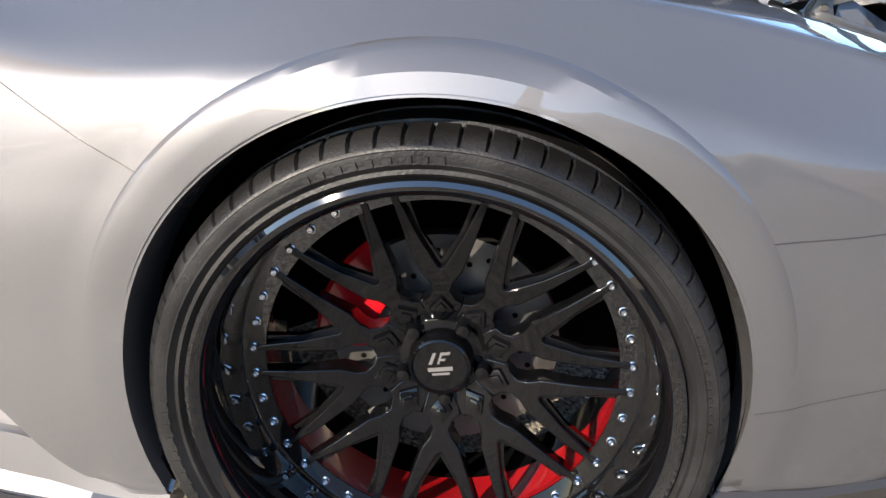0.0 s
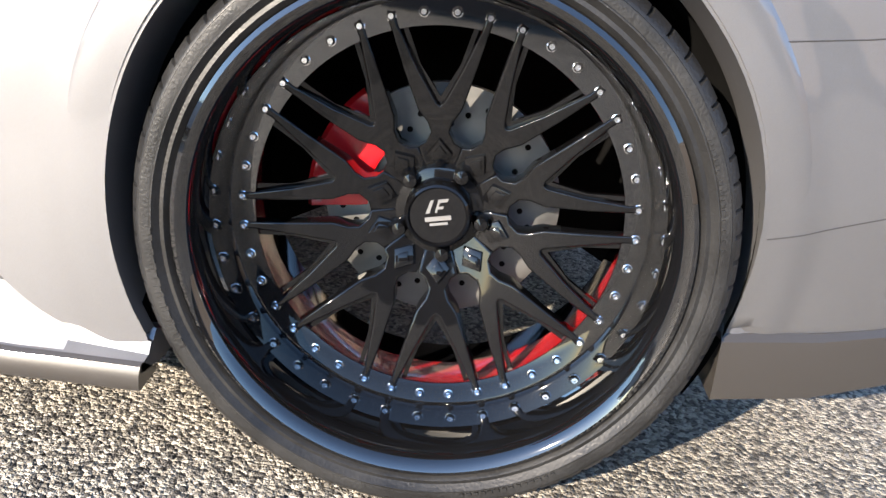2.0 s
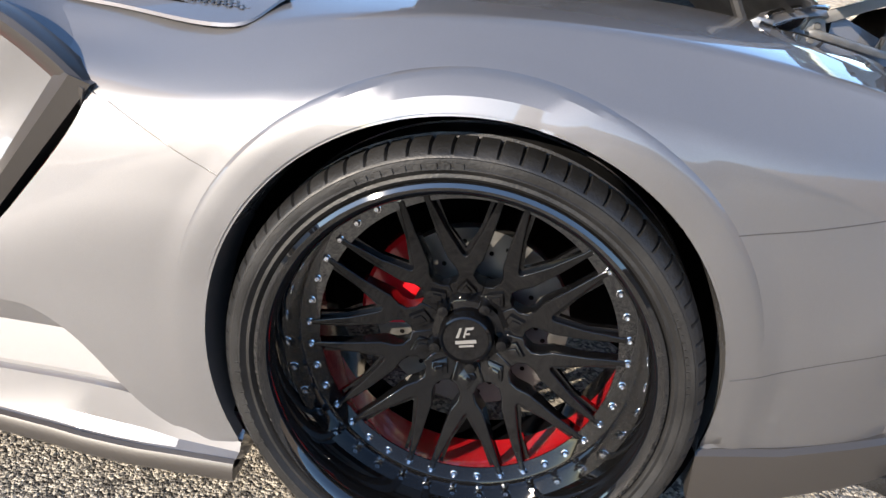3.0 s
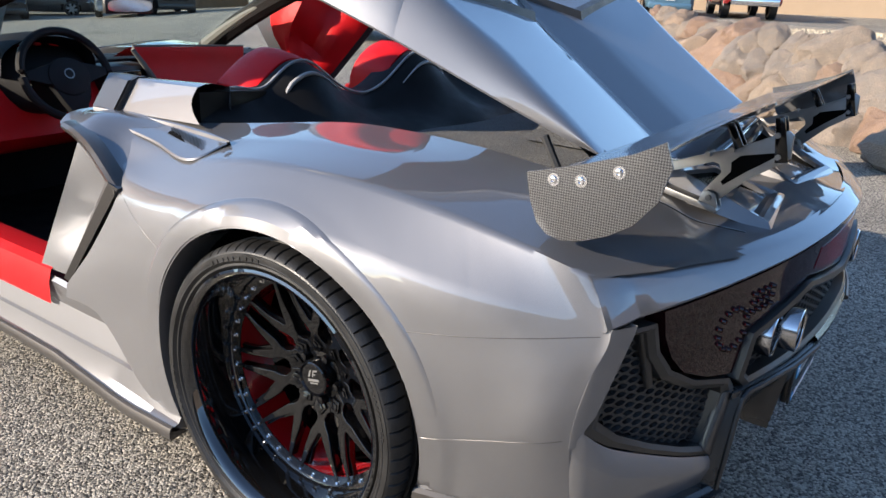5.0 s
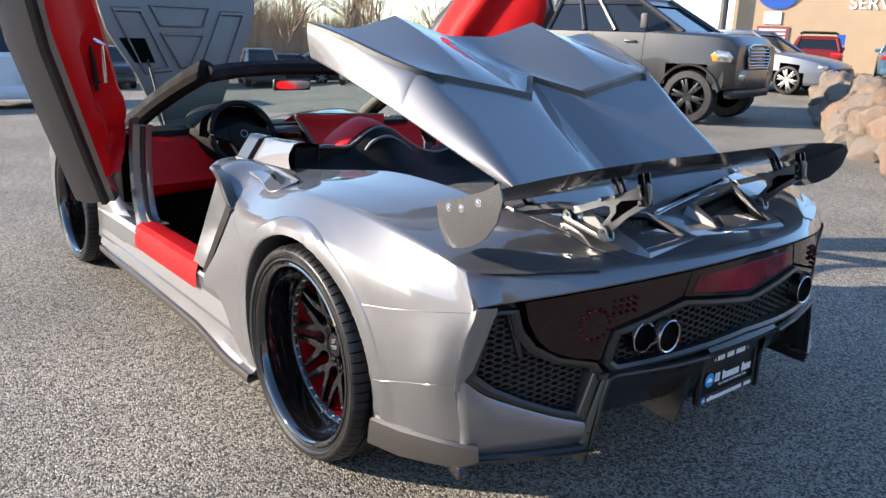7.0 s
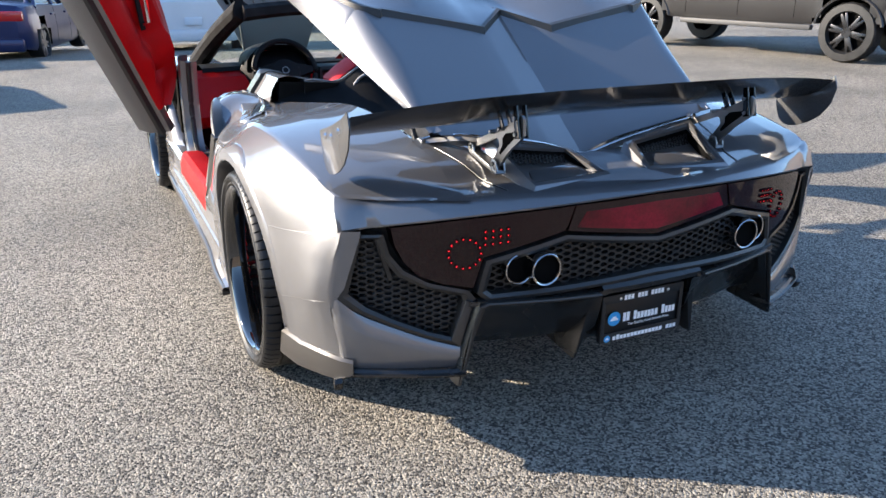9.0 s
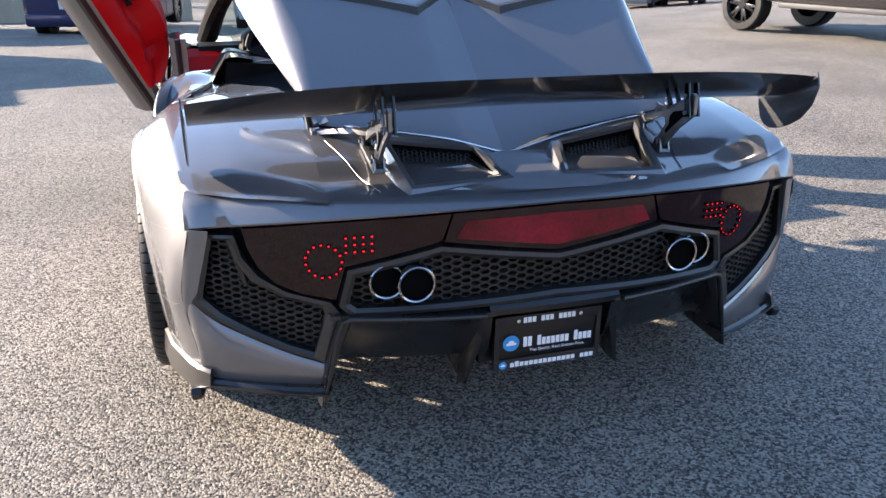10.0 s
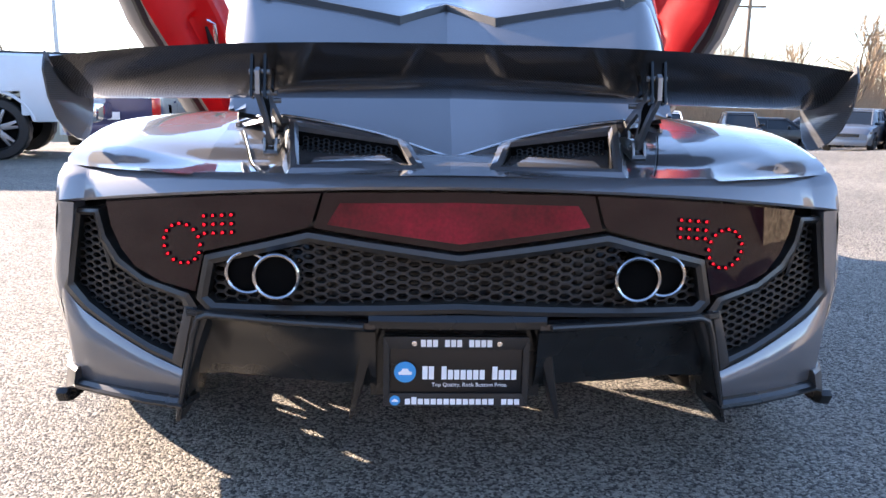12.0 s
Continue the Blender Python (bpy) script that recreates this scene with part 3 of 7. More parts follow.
for s in (-1, 1):
    bm = quarter_panel(s)
    if s < 0:
        tree = BVHTree.FromBMesh(bm)
    part("quarter_panel", bm, PAINT, car, smooth=62)
    # raised flare round the wheel arch, with a defined outer edge
    fl = bmesh.new()
    rows = []
    for k in range(97):
        a = radians(-14 + 208 * k / 96)
        fade = ease(-8, 42, -14 + 208 * k / 96) * (1 - ease(140, 186, -14 + 208 * k / 96))
        row = []
        for r, off in ((ARCH_R - 0.003, -0.020), (ARCH_R - 0.002, 0.0005), (ARCH_R + 0.004, 0.0028), (ARCH_R + 0.025, 0.0040), (ARCH_R + 0.044, 0.0044), (ARCH_R + 0.051, 0.0034), (ARCH_R + 0.055, 0.0012), (ARCH_R + 0.060, -0.002)):
            y, z = ARCH_C[0] + r * math.cos(a), ARCH_C[1] + r * math.sin(a)
            hit, nrm = tree.ray_cast(Vector((-1.4, y, z)), Vector((1, 0, 0)))[:2]
            if hit is None:
                hit, nrm = tree.find_nearest(Vector((-1.07, y, z)))[:2]
            nrm = nrm if nrm.x < 0 else -nrm
            q = Vector((hit.x, y, z)) + (nrm + Vector((-1, 0, 0))).normalized() * (min(off, off * fade - 0.002 * (1 - fade)) if r > ARCH_R + 0.003 else off)
            row.append((q.x * -s, q.y, q.z))
        rows.append(row)
    grid(fl, rows)
    part("arch_flare", fl, PAINT, car, smooth=22)
    seam(tree, s, [(-0.30, 0.637), (-0.45, 0.656), (-0.60, 0.680), (-0.705, 0.698)])
    seam(tree, s, [(-0.392, 0.421), (-0.44, 0.431), (-0.53, 0.456), (-0.60, 0.474), (-0.665, 0.488)])
    seam(tree, s, [(0.306, 0.626), (0.40, 0.662), (0.555, 0.730)])
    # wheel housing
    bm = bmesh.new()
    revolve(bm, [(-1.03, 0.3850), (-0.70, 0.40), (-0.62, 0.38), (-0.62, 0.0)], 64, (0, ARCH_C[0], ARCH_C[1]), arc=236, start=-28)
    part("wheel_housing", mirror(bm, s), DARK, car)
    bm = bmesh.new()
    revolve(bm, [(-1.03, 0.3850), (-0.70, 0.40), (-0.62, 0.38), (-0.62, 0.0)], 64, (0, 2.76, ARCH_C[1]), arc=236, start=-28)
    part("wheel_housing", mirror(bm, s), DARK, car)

# ---- rear end: all shapes follow one bow, y as a function of x
def bow(x):
    return -0.940 + 0.250 * (abs(x) / 0.92) ** 2.2


def lip_low(x):
    return 0.775 - 0.070 * (x / 0.92) ** 2


LEAN = 0.030  # how far the face of the lip leans forwards


def lip_top(x):
    return 0.800 - 0.012 * (abs(x) / 0.92) ** 1.5


def patch(bm, pts, off, thick, lean=0.0, step=0.04):
    """A flat outline in (x, z), cut into strips and laid on the bow. thick goes inwards."""
    t = bmesh.new()
    f = t.faces.new([t.verts.new((x, 0, z)) for x, z in pts])
    x0, x1 = min(p[0] for p in pts), max(p[0] for p in pts)
    k = math.ceil(x0 / step)
    while k * step < x1:
        bmesh.ops.bisect_plane(t, geom=t.verts[:] + t.edges[:] + t.faces[:], plane_co=(k * step + 1e-4, 0, 0), plane_no=(1, 0, 0))
        k += 1
    r = bmesh.ops.extrude_face_region(t, geom=t.faces[:])
    back = {g for g in r["geom"] if isinstance(g, bmesh.types.BMVert)}
    for v in t.verts:
        v.co.y = bow(v.co.x) + off + lean * (v.co.z - 0.6) + (thick if v in back else 0)
    me = bpy.data.meshes.new("patch")
    t.to_mesh(me)
    t.free()
    bm.from_mesh(me)
    bpy.data.meshes.remove(me)
    return bm


def frame_strip(bm, outer, inner, off, depth, closed=True, dip=0.0):
    """A moulding between two outlines of as many points, its face towards the rear."""
    def fine(pts):
        out = []
        n = len(pts)
        for i in range(n if closed else n - 1):
            a, b = pts[i], pts[(i + 1) % n]
            out += [(a[0] + (b[0] - a[0]) * k / 6, a[1] + (b[1] - a[1]) * k / 6) for k in range(6)]
        return out if closed else out + [pts[-1]]

    rows = []
    for (xo, zo), (xi, zi) in zip(fine(outer), fine(inner)):
        rows.append([(xo, bow(xo) + off + depth, zo), (xo, bow(xo) + off, zo), ((xo + xi) / 2, bow((xo + xi) / 2) + off - 0.003 + dip, (zo + zi) / 2), (xi, bow(xi) + off + 0.004, zi), (xi, bow(xi) + off + depth, zi)])
    if closed:
        rows.append(rows[0])
    grid(bm, rows)
    if closed:
        bmesh.ops.remove_doubles(bm, verts=bm.verts, dist=1e-6)
    return bm


def inside(p, poly):
    hit = False
    for i in range(len(poly)):
        (x1, y1), (x2, y2) = poly[i - 1], poly[i]
        if (y1 > p[1]) != (y2 > p[1]) and p[0] < (x2 - x1) * (p[1] - y1) / (y2 - y1) + x1:
            hit = not hit
    return hit


def honeycomb(bm, poly, w, h, place, wall=0.0035, depth=0.012):
    """Open hexagonal cells, w wide and h high, within an outline; place(u, v, d) lays them out."""
    dx, dz = w * 0.75, h
    x0, x1 = min(p[0] for p in poly), max(p[0] for p in poly)
    z0, z1 = min(p[1] for p in poly), max(p[1] for p in poly)
    i = 0
    while x0 + i * dx < x1 + w:
        j = 0
        while z0 + j * dz < z1 + h:
            cx, cz = x0 + i * dx, z0 + j * dz + (h / 2 if i % 2 else 0)
            j += 1
            if not inside((cx, cz), poly):
                continue
            out, inn = [], []
            for k in range(6):
                a = math.pi / 3 * k
                u, v = math.cos(a) * w / 2, math.sin(a) * h / 1.732
                out.append((cx + u, cz + v))
                inn.append((cx + u * (1 - 2.2 * wall / w), cz + v * (1 - 2.6 * wall / h)))
            a = [bm.verts.new(place(u, v, 0)) for u, v in out]
            b = [bm.verts.new(place(u, v, 0)) for u, v in inn]
            c = [bm.verts.new(place(u, v, depth)) for u, v in inn]
            for k in range(6):
                n = (k + 1) % 6
                bm.faces.new((a[k], a[n], b[n], b[k]))
                bm.faces.new((b[k], b[n], c[n], c[k]))
        i += 1
    return bm


# rear lip, rounded into the sides at both ends
bm = bmesh.new()
rows = []
line = [(-0.85 + 0.02 * k, bow(-0.85 + 0.02 * k), lip_top(-0.85 + 0.02 * k), lip_low(-0.85 + 0.02 * k), LEAN) for k in range(86)]
arc = []
for k in range(1, 15):
    u = k / 14
    w = ((1 - u) ** 2, 2 * u * (1 - u), u * u)
    x = w[0] * 0.85 + w[1] * 0.905 + w[2] * 0.932
    y = w[0] * bow(0.85) + w[1] * (bow(0.85) + 0.012) + w[2] * -0.700
    arc.append((x, y, lip_top(0.85) * (1 - u) + 0.800 * u, lip_low(0.85) * (1 - u) + 0.704 * u, LEAN * (1 - u) + 0.045 * u))
line = [(-x, y, a, b, q) for x, y, a, b, q in arc[::-1]] + line + arc
for x, y, zt, zl, q in line:
    inw = 1 - 0.012 * max(0.0, (abs(x) - 0.85) / 0.108)
    rows.append([(x * inw * 0.985, y + 0.020 + q, zt + 0.001), (x * inw, y + 0.004 + q * 0.85, zt - 0.004), (x, y + q * 0.45, zt - 0.35 * (zt - zl)), (x, y - 0.003, zl + 0.008), (x, y, zl + 0.002), (x, y + 0.006, zl), (x * 0.97, y + 0.05, zl + 0.002)])
grid(bm, rows)
part("rear_lip", bm, PAINT, car, smooth=45)

# deck between the quarter panels
DECK_C = [(-0.94, (0.801,)), (-0.82, (0.806,)), (-0.70, (0.812,)), (-0.57, (0.822,)), (-0.45, (0.80,))]


def deck_z(x, y):
    w = min(1.0, abs(x) / 0.52)
    w = w * w * (3 - 2 * w)
    zs = side_point(6, max(y, -0.70))[1] - (max(0, -0.70 - y) * 0.12)
    return zs * w + float(lerp_table(DECK_C, y)[0]) * (1 - w)


bm = bmesh.new()
rows = []
for j in range(21):
    v = j / 20
    row = []
    for i in range(59):
        x = -0.58 + i * 0.02
        y = -0.49 + v * (bow(x) + 0.010 + LEAN + 0.49)
        row.append((x, y, deck_z(x, y)))
    rows.append(row)
grid(bm, rows)
part("rear_deck", bm, PAINT, car)
# thin shut line beside the deck
for s in (-1, 1):
    line = [(lerp_table([(0.0, (0.540, -0.495)), (0.5, (0.497, -0.645)), (1.0, (0.446, -0.795))], k / 14)) for k in range(15)]
    bm = bmesh.new()
    tube(bm, [(s * x, y, deck_z(x, y) + 0.0004) for x, y in line], 0.0013, 6)
    part("shut_line", bm, DARK, car)
    # pale tube beside the gap: the panel edge's highlight put into its colour
    bm = bmesh.new()
    tube(bm, [(s * (x - 0.004), y, deck_z(x - 0.004, y) + 0.0004) for x, y in line], 0.0015, 6)
    part("edge_glint", bm, ALLOY, car, "bright alloy tube standing for the highlight on the panel edge")
    # deck carried on below the cover, turned down at its front
    bm = bmesh.new()
    grid(bm, [[(s * (0.30 + 0.285 * i / 10), -0.488 + 0.012 * j * (0.4 + 0.6 * i / 10), deck_z(0.30 + 0.285 * i / 10, -0.49) - 0.001 + 0.0035 * j - (0.03 if j == 6 else 0.0)) for i in range(11)] for j in range(7)])
    part("deck_shelf", bm, PAINT, car)
    # vent housing: a hood that rises towards the cover, its opening facing rearwards
    inner = [(-0.378, -0.615, 0.888), (-0.138, -0.632, 0.858), (-0.100, -0.765, 0.810), (-0.352, -0.795, 0.811)]
    outer = [(-0.402, -0.600, 0.904), (-0.112, -0.614, 0.855), (-0.072, -0.792, 0.806), (-0.366, -0.822, 0.807)]
    low = [(-0.425, -0.590, 0.840), (-0.092, -0.60, 0.80), (-0.055, -0.805, 0.79), (-0.380, -0.838, 0.785)]

    def ring(q):
        return [Vector(q[i]).lerp(Vector(q[(i + 1) % 4]), k / 5) for i in range(4) for k in range(5)]

    deep = [(-0.385, -0.600, 0.80), (-0.145, -0.615, 0.785), (-0.11, -0.75, 0.765), (-0.34, -0.78, 0.765)]
    bm = bmesh.new()
    rows = [ring(low), ring(outer)]
    rows.append([a.lerp(b, 0.55) + Vector((0, 0, 0.004)) for a, b in zip(ring(outer), ring(inner))])
    rows += [ring(inner), [p - Vector((0, -0.004, 0.012)) for p in ring(inner)]]
    vs = grid(bm, rows, closed=True)
    vent = part("vent_housing", mirror(bm, s), PAINT, car)
    bm = bmesh.new()
    vs = grid(bm, [[p - Vector((0, -0.004, 0.012)) for p in ring(inner)], ring(deep)], closed=True)
    bm.faces.new(vs[-1])
    part("vent_duct", mirror(bm, s), DARK, vent)
    bm = bmesh.new()
    e0, e1, e2 = Vector((-0.372, -0.628, 0.868)), Vector((-0.148, -0.645, 0.842)), Vector((-0.362, -0.70, 0.822))
    ux, uz = (e1 - e0), Vector((0.0, -0.020, -0.060))
    honeycomb(bm, [(0, 0), (1, 0.05), (1.05, 1), (0.05, 1)], 0.075, 0.16, lambda u, v, d: e0 + ux * u + uz * v + Vector((0, 0.25 * d, -0.1 * d)), wall=0.011, depth=0.02)
    part("vent_mesh", mirror(bm, s), VENT_BLACK, vent)["kind"] = "stuff"
    bm = bmesh.new()
    prism(bm, [(-0.325, -0.718), (-0.172, -0.702), (-0.112, -0.762), (-0.346, -0.788)], 0.014, lambda u, v, d: (u, v, 0.873 - 0.40 * (-0.62 - v) - 0.010 - d), bevel=0.003)
    part("vent_sill", mirror(bm, s), PAINT, vent)
    # upper edge of the housing
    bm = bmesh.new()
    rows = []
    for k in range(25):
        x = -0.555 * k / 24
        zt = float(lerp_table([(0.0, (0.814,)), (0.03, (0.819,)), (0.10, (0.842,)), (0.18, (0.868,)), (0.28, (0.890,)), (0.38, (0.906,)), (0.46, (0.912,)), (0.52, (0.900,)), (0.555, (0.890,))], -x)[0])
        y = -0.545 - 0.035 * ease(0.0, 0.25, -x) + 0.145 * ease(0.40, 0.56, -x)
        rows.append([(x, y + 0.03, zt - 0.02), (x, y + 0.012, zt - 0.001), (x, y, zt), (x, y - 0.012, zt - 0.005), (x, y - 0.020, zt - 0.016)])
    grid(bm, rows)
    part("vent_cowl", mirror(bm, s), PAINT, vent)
    # bright metal tube in place of the sky's reflection in the painted edge
    bm = bmesh.new()
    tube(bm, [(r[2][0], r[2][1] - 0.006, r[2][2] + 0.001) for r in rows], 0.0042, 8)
    part("cowl_glint", mirror(bm, s), TIP_METAL, vent, "bright metal tube standing for the sky glint on the cowl edge")

# black panel behind lamps and grilles
bm = bmesh.new()
rows = []
for k in range(91):
    x = -0.905 + k * 1.81 / 90
    rows.append([(x, bow(x) + 0.05, lip_low(x) + 0.002), (x, bow(x) + 0.055, 0.60), (x, bow(x) + 0.06, 0.36)])
grid(bm, rows)
part("rear_panel", bm, SATIN, car)

HEX_OUT = [(0, 0.640), (-0.318, 0.682), (-0.548, 0.620), (-0.572, 0.520), (-0.545, 0.494), (0, 0.516)]
HEX_IN = [(0, 0.618), (-0.314, 0.660), (-0.529, 0.602), (-0.546, 0.528), (-0.528, 0.514), (0, 0.536)]


def whole(half):
    left = half[1:-1]
    return [half[0]] + left + [half[-1]] + [(-x, z) for x, z in left[::-1]]


bm = bmesh.new()
frame_strip(bm, whole(HEX_OUT), whole(HEX_IN), -0.010, 0.05)
part("exhaust_surround", bm, TRIM_BLACK, car, "satin black six-sided exhaust surround")
bm = bmesh.new()
honeycomb(bm, whole(HEX_IN), 0.0335, 0.0200, lambda u, v, d: (u, bow(u) + 0.020 + d, v), wall=0.0026, depth=0.016)
part("rear_grille", bm, PLASTIC, car, "black honeycomb mesh")["kind"] = "stuff"

# centre lens
bm = bmesh.new()
patch(bm, whole([(0, lip_low(0) - 0.004), (-0.284, lip_low(0.284) - 0.004), (-0.306, 0.690), (0, 0.646)]), 0.004, 0.03)
centre_lamp = part("centre_lamp", bm, LAMP_GLASS, car, "smoked black centre light bar")
bm = bmesh.new()
patch(bm, whole([(0, 0.750), (-0.250, 0.744), (-0.278, 0.698), (0, 0.662)]), 0.0025, 0.004)
part("red_lens", bm, LAMP_RED, centre_lamp, "dark red lens strip")
for s in (-1, 1):
    def M(pts, s=s):
        return [(x * -s, z) for x, z in pts]

    lamp_out = [(-0.290, lip_low(0.290) - 0.004), (-0.45, lip_low(0.45) - 0.004), (-0.62, lip_low(0.62) - 0.004), (-0.795, lip_low(0.795) - 0.005), (-0.785, 0.665), (-0.762, 0.615), (-0.725, 0.575), (-0.66, 0.548), (-0.578, 0.534), (-0.553, 0.626), (-0.322, 0.690), (-0.310, 0.702)]
    bm = bmesh.new()
    patch(bm, M(lamp_out), 0.002, 0.04)
    lamp = part("tail_lamp", bm, LAMP_GLASS, car, "smoked tail lamp with red diodes")
    # diodes: a ring and a block
    led, shield = bmesh.new(), bmesh.new()
    bmesh.ops.create_icosphere(led, subdivisions=2, radius=0.0030)
    # black collar added round each diode to block its light sideways
    grid(shield, [[(q * math.cos(2 * math.pi * i / 12), d, q * math.sin(2 * math.pi * i / 12)) for i in range(12)] for q, d in ((0.0058, 0.002), (0.0052, -0.006), (0.0044, -0.006), (0.0042, 0.002))], closed=True)
    first = None
    spots = [(-0.604 + 0.044 * math.cos(math.radians(24 * k)), 0.640 + 0.044 * math.sin(math.radians(24 * k))) for k in range(15)]
    spots += [(-0.549 + 0.021 * i, 0.704 - 0.019 * j + 0.002 * i) for i in range(4) for j in range(3)]
    for x, z in spots:
        p = Matrix.Translation((-s * x, bow(x) + 0.0008, z))
        if first is None:
            first, ring1 = part("diode", led, LED, lamp), part("diode_shield", shield, LAMP_GLASS, lamp)
            first.matrix_basis = ring1.matrix_basis = p
        else:
            share(first, lamp, p)
            share(ring1, lamp, p)
    # side grille: surround and mesh
    g_out = [(-0.889, 0.696), (-0.815, 0.700), (-0.800, 0.640), (-0.765, 0.592), (-0.70, 0.553), (-0.592, 0.528), (-0.572, 0.500), (-0.612, 0.352), (-0.70, 0.378), (-0.80, 0.418), (-0.885, 0.458), (-0.940, 0.500)]
    g_in = [(-0.870, 0.682), (-0.832, 0.684), (-0.818, 0.630), (-0.782, 0.576), (-0.708, 0.535), (-0.612, 0.512), (-0.606, 0.495), (-0.632, 0.378), (-0.70, 0.398), (-0.79, 0.436), (-0.862, 0.474), (-0.907, 0.515)]
    bm = bmesh.new()
    frame_strip(bm, M(g_out), M(g_in), -0.004, 0.05)
    part("grille_surround", bm, TRIM_BLACK, car)
    bm = bmesh.new()
    honeycomb(bm, M(g_in), 0.0290, 0.0180, lambda u, v, d: (u, bow(u) + 0.022 + d, v), wall=0.0024, depth=0.014)
    part("side_grille", bm, PLASTIC, car, "black honeycomb mesh")["kind"] = "stuff"
    bm = bmesh.new()
    prism(bm, [(-0.838, 0.690), (-0.822, 0.690), (-0.790, 0.560), (-0.800, 0.556)], 0.012, lambda u, v, d: (-s * u, bow(u) + 0.006 + d, v), bevel=0.002)
    part("grille_blade", bm, SATIN, car)
    bm = bmesh.new()
    prism(bm, [(-0.580, 0.500), (-0.602, 0.498), (-0.640, 0.372), (-0.616, 0.352)], 0.02, lambda u, v, d: (-s * u, bow(u) - 0.010 + d, v), bevel=0.003)
    part("grille_blade", bm, PAINT_DARK, car)
    # painted lower bumper below the side grille
    bm = bmesh.new()
    edge = [(0.0, (-0.9415, 0.503)), (0.2, (-0.886, 0.455)), (0.45, (-0.80, 0.415)), (0.75, (-0.70, 0.375)), (1.0, (-0.612, 0.348))]
    foot = [(0.0, (-0.9225, 0.272)), (0.2, (-0.870, 0.274)), (0.45, (-0.80, 0.276)), (0.75, (-0.70, 0.279)), (1.0, (-0.600, 0.284))]
    rows = []
    for k in range(25):
        t = k / 24
        (xe, ze), (xf, zf) = lerp_table(edge, t), lerp_table(foot, t)
        drop, proud = 0.062 - 0.040 * t, (0.020 - 0.012 * t) * ease(-0.1, 0.30, t)
        xc = xe + (xf - xe) * 0.2
        zc = ze - drop
        rows.append([(-s * xe, bow(xe) + 0.05, ze + 0.004), (-s * xe, bow(xe) - 0.004, ze), (-s * (xe + xc) / 2, bow((xe + xc) / 2) - 0.006 - 0.55 * proud, ze - 0.45 * drop), (-s * xc, bow(xc) - 0.004 - proud, zc), (-s * xc, bow(xc) - 0.005 - proud, zc - 0.006), (-s * (xc + xf) / 2, bow((xc + xf) / 2) - 0.004 - 0.6 * proud, (zc + zf) / 2), (-s * xf, bow(xf) - 0.002, zf), (-s * xf, bow(xf) + 0.05, zf)])
    hem = [(side_point(k2, REAR_Y[k2])[1], (side_point(k2, REAR_Y[k2])[0], REAR_Y[k2])) for k2 in range(4)]
    turn = [(lerp_table(hem, p[2]), p[2]) for p in rows[0]]
    rows.insert(0, [(-s * (q[0] + 0.001), q[1] + 0.004, z) for q, z in turn])
    rows.insert(0, [(-s * (q[0] + 0.003), q[1] + 0.022, z) for q, z in turn])
    grid(bm, rows)
    part("rear_bumper", bm, PAINT, car, smooth=40)
    # shaded facet between the side and the lamp recess, narrowing downwards
    bm = bmesh.new()
    rows = []
    hem = [(side_point(k2, REAR_Y[k2])[1], (-side_point(k2, REAR_Y[k2])[0], REAR_Y[k2])) for k2 in range(4)]
    for k in range(13):
        z = 0.470 + (0.712 - 0.470) * k / 12
        o = lerp_table(hem, z)
        i = lerp_table([(0.47, (0.932, -0.684)), (0.55, (0.914, -0.702)), (0.63, (0.894, -0.720)), (0.706, (0.876, -0.737))], z)
        rows.append([(s * (o[0] + 0.0005), o[1] + 0.014, z), (s * (o[0] - 0.0005), o[1] - 0.001, z), (s * (o[0] - 0.004), o[1] - 0.005, z), (s * (o[0] + i[0]) / 2, (o[1] + i[1]) / 2 - 0.002, z), (s * i[0], i[1], z), (s * (i[0] - 0.006), i[1] + 0.05, z)])
    grid(bm, rows)
    part("rear_corner", bm, PAINT, car, smooth=34)
    # exhaust tips
    for x, y, r in ((-0.384, -0.935, 0.0500), (-0.452, -0.898, 0.0480)):
        bm = bmesh.new()
        prof = [(0.16, r - 0.002), (0.010, r), (0.002, r - 0.0005), (0.0, r - 0.003), (0.002, r - 0.0065), (0.010, r - 0.008), (0.14, r - 0.012)]
        rows = [[(-s * (x + q * math.cos(a)), y + d, 0.588 + q * math.sin(a)) for d, q in prof] for a in [2 * math.pi * k / 48 for k in range(49)]]
        grid(bm, rows)
        bmesh.ops.remove_doubles(bm, verts=bm.verts, dist=1e-6)
        tip = part("exhaust_tip", bm, TIP_METAL, car, "round chromed exhaust tip")
        # shallow near-black cup: the pipe's inner shade is put into its colour
        bm = bmesh.new()
        vs = [bm.verts.new((-s * (x + (r - 0.0075) * math.cos(2 * math.pi * k / 32)), y + 0.004, 0.588 + (r - 0.0075) * math.sin(2 * math.pi * k / 32))) for k in range(32)]
        ws = [bm.verts.new((v.co.x, v.co.y + 0.012, v.co.z)) for v in vs]
        for k in range(32):
            bm.faces.new((vs[k], vs[(k + 1) % 32], ws[(k + 1) % 32], ws[k]))
        bm.faces.new(ws)
        part("bore", bm, DARK, tip)
    # dark lower skirt round the corner
    path = [(-1.026, -0.372, 0.286, 0.205), (-1.004, -0.50, 0.294, 0.214), (-0.962, -0.62, 0.302, 0.230), (-0.934, -0.686, 0.306, 0.243), (-0.905, -0.715, 0.303, 0.262), (-0.80, -0.775, 0.289, 0.264), (-0.70, -0.825, 0.278, 0.267), (-0.604, -0.864, 0.268, 0.270)]
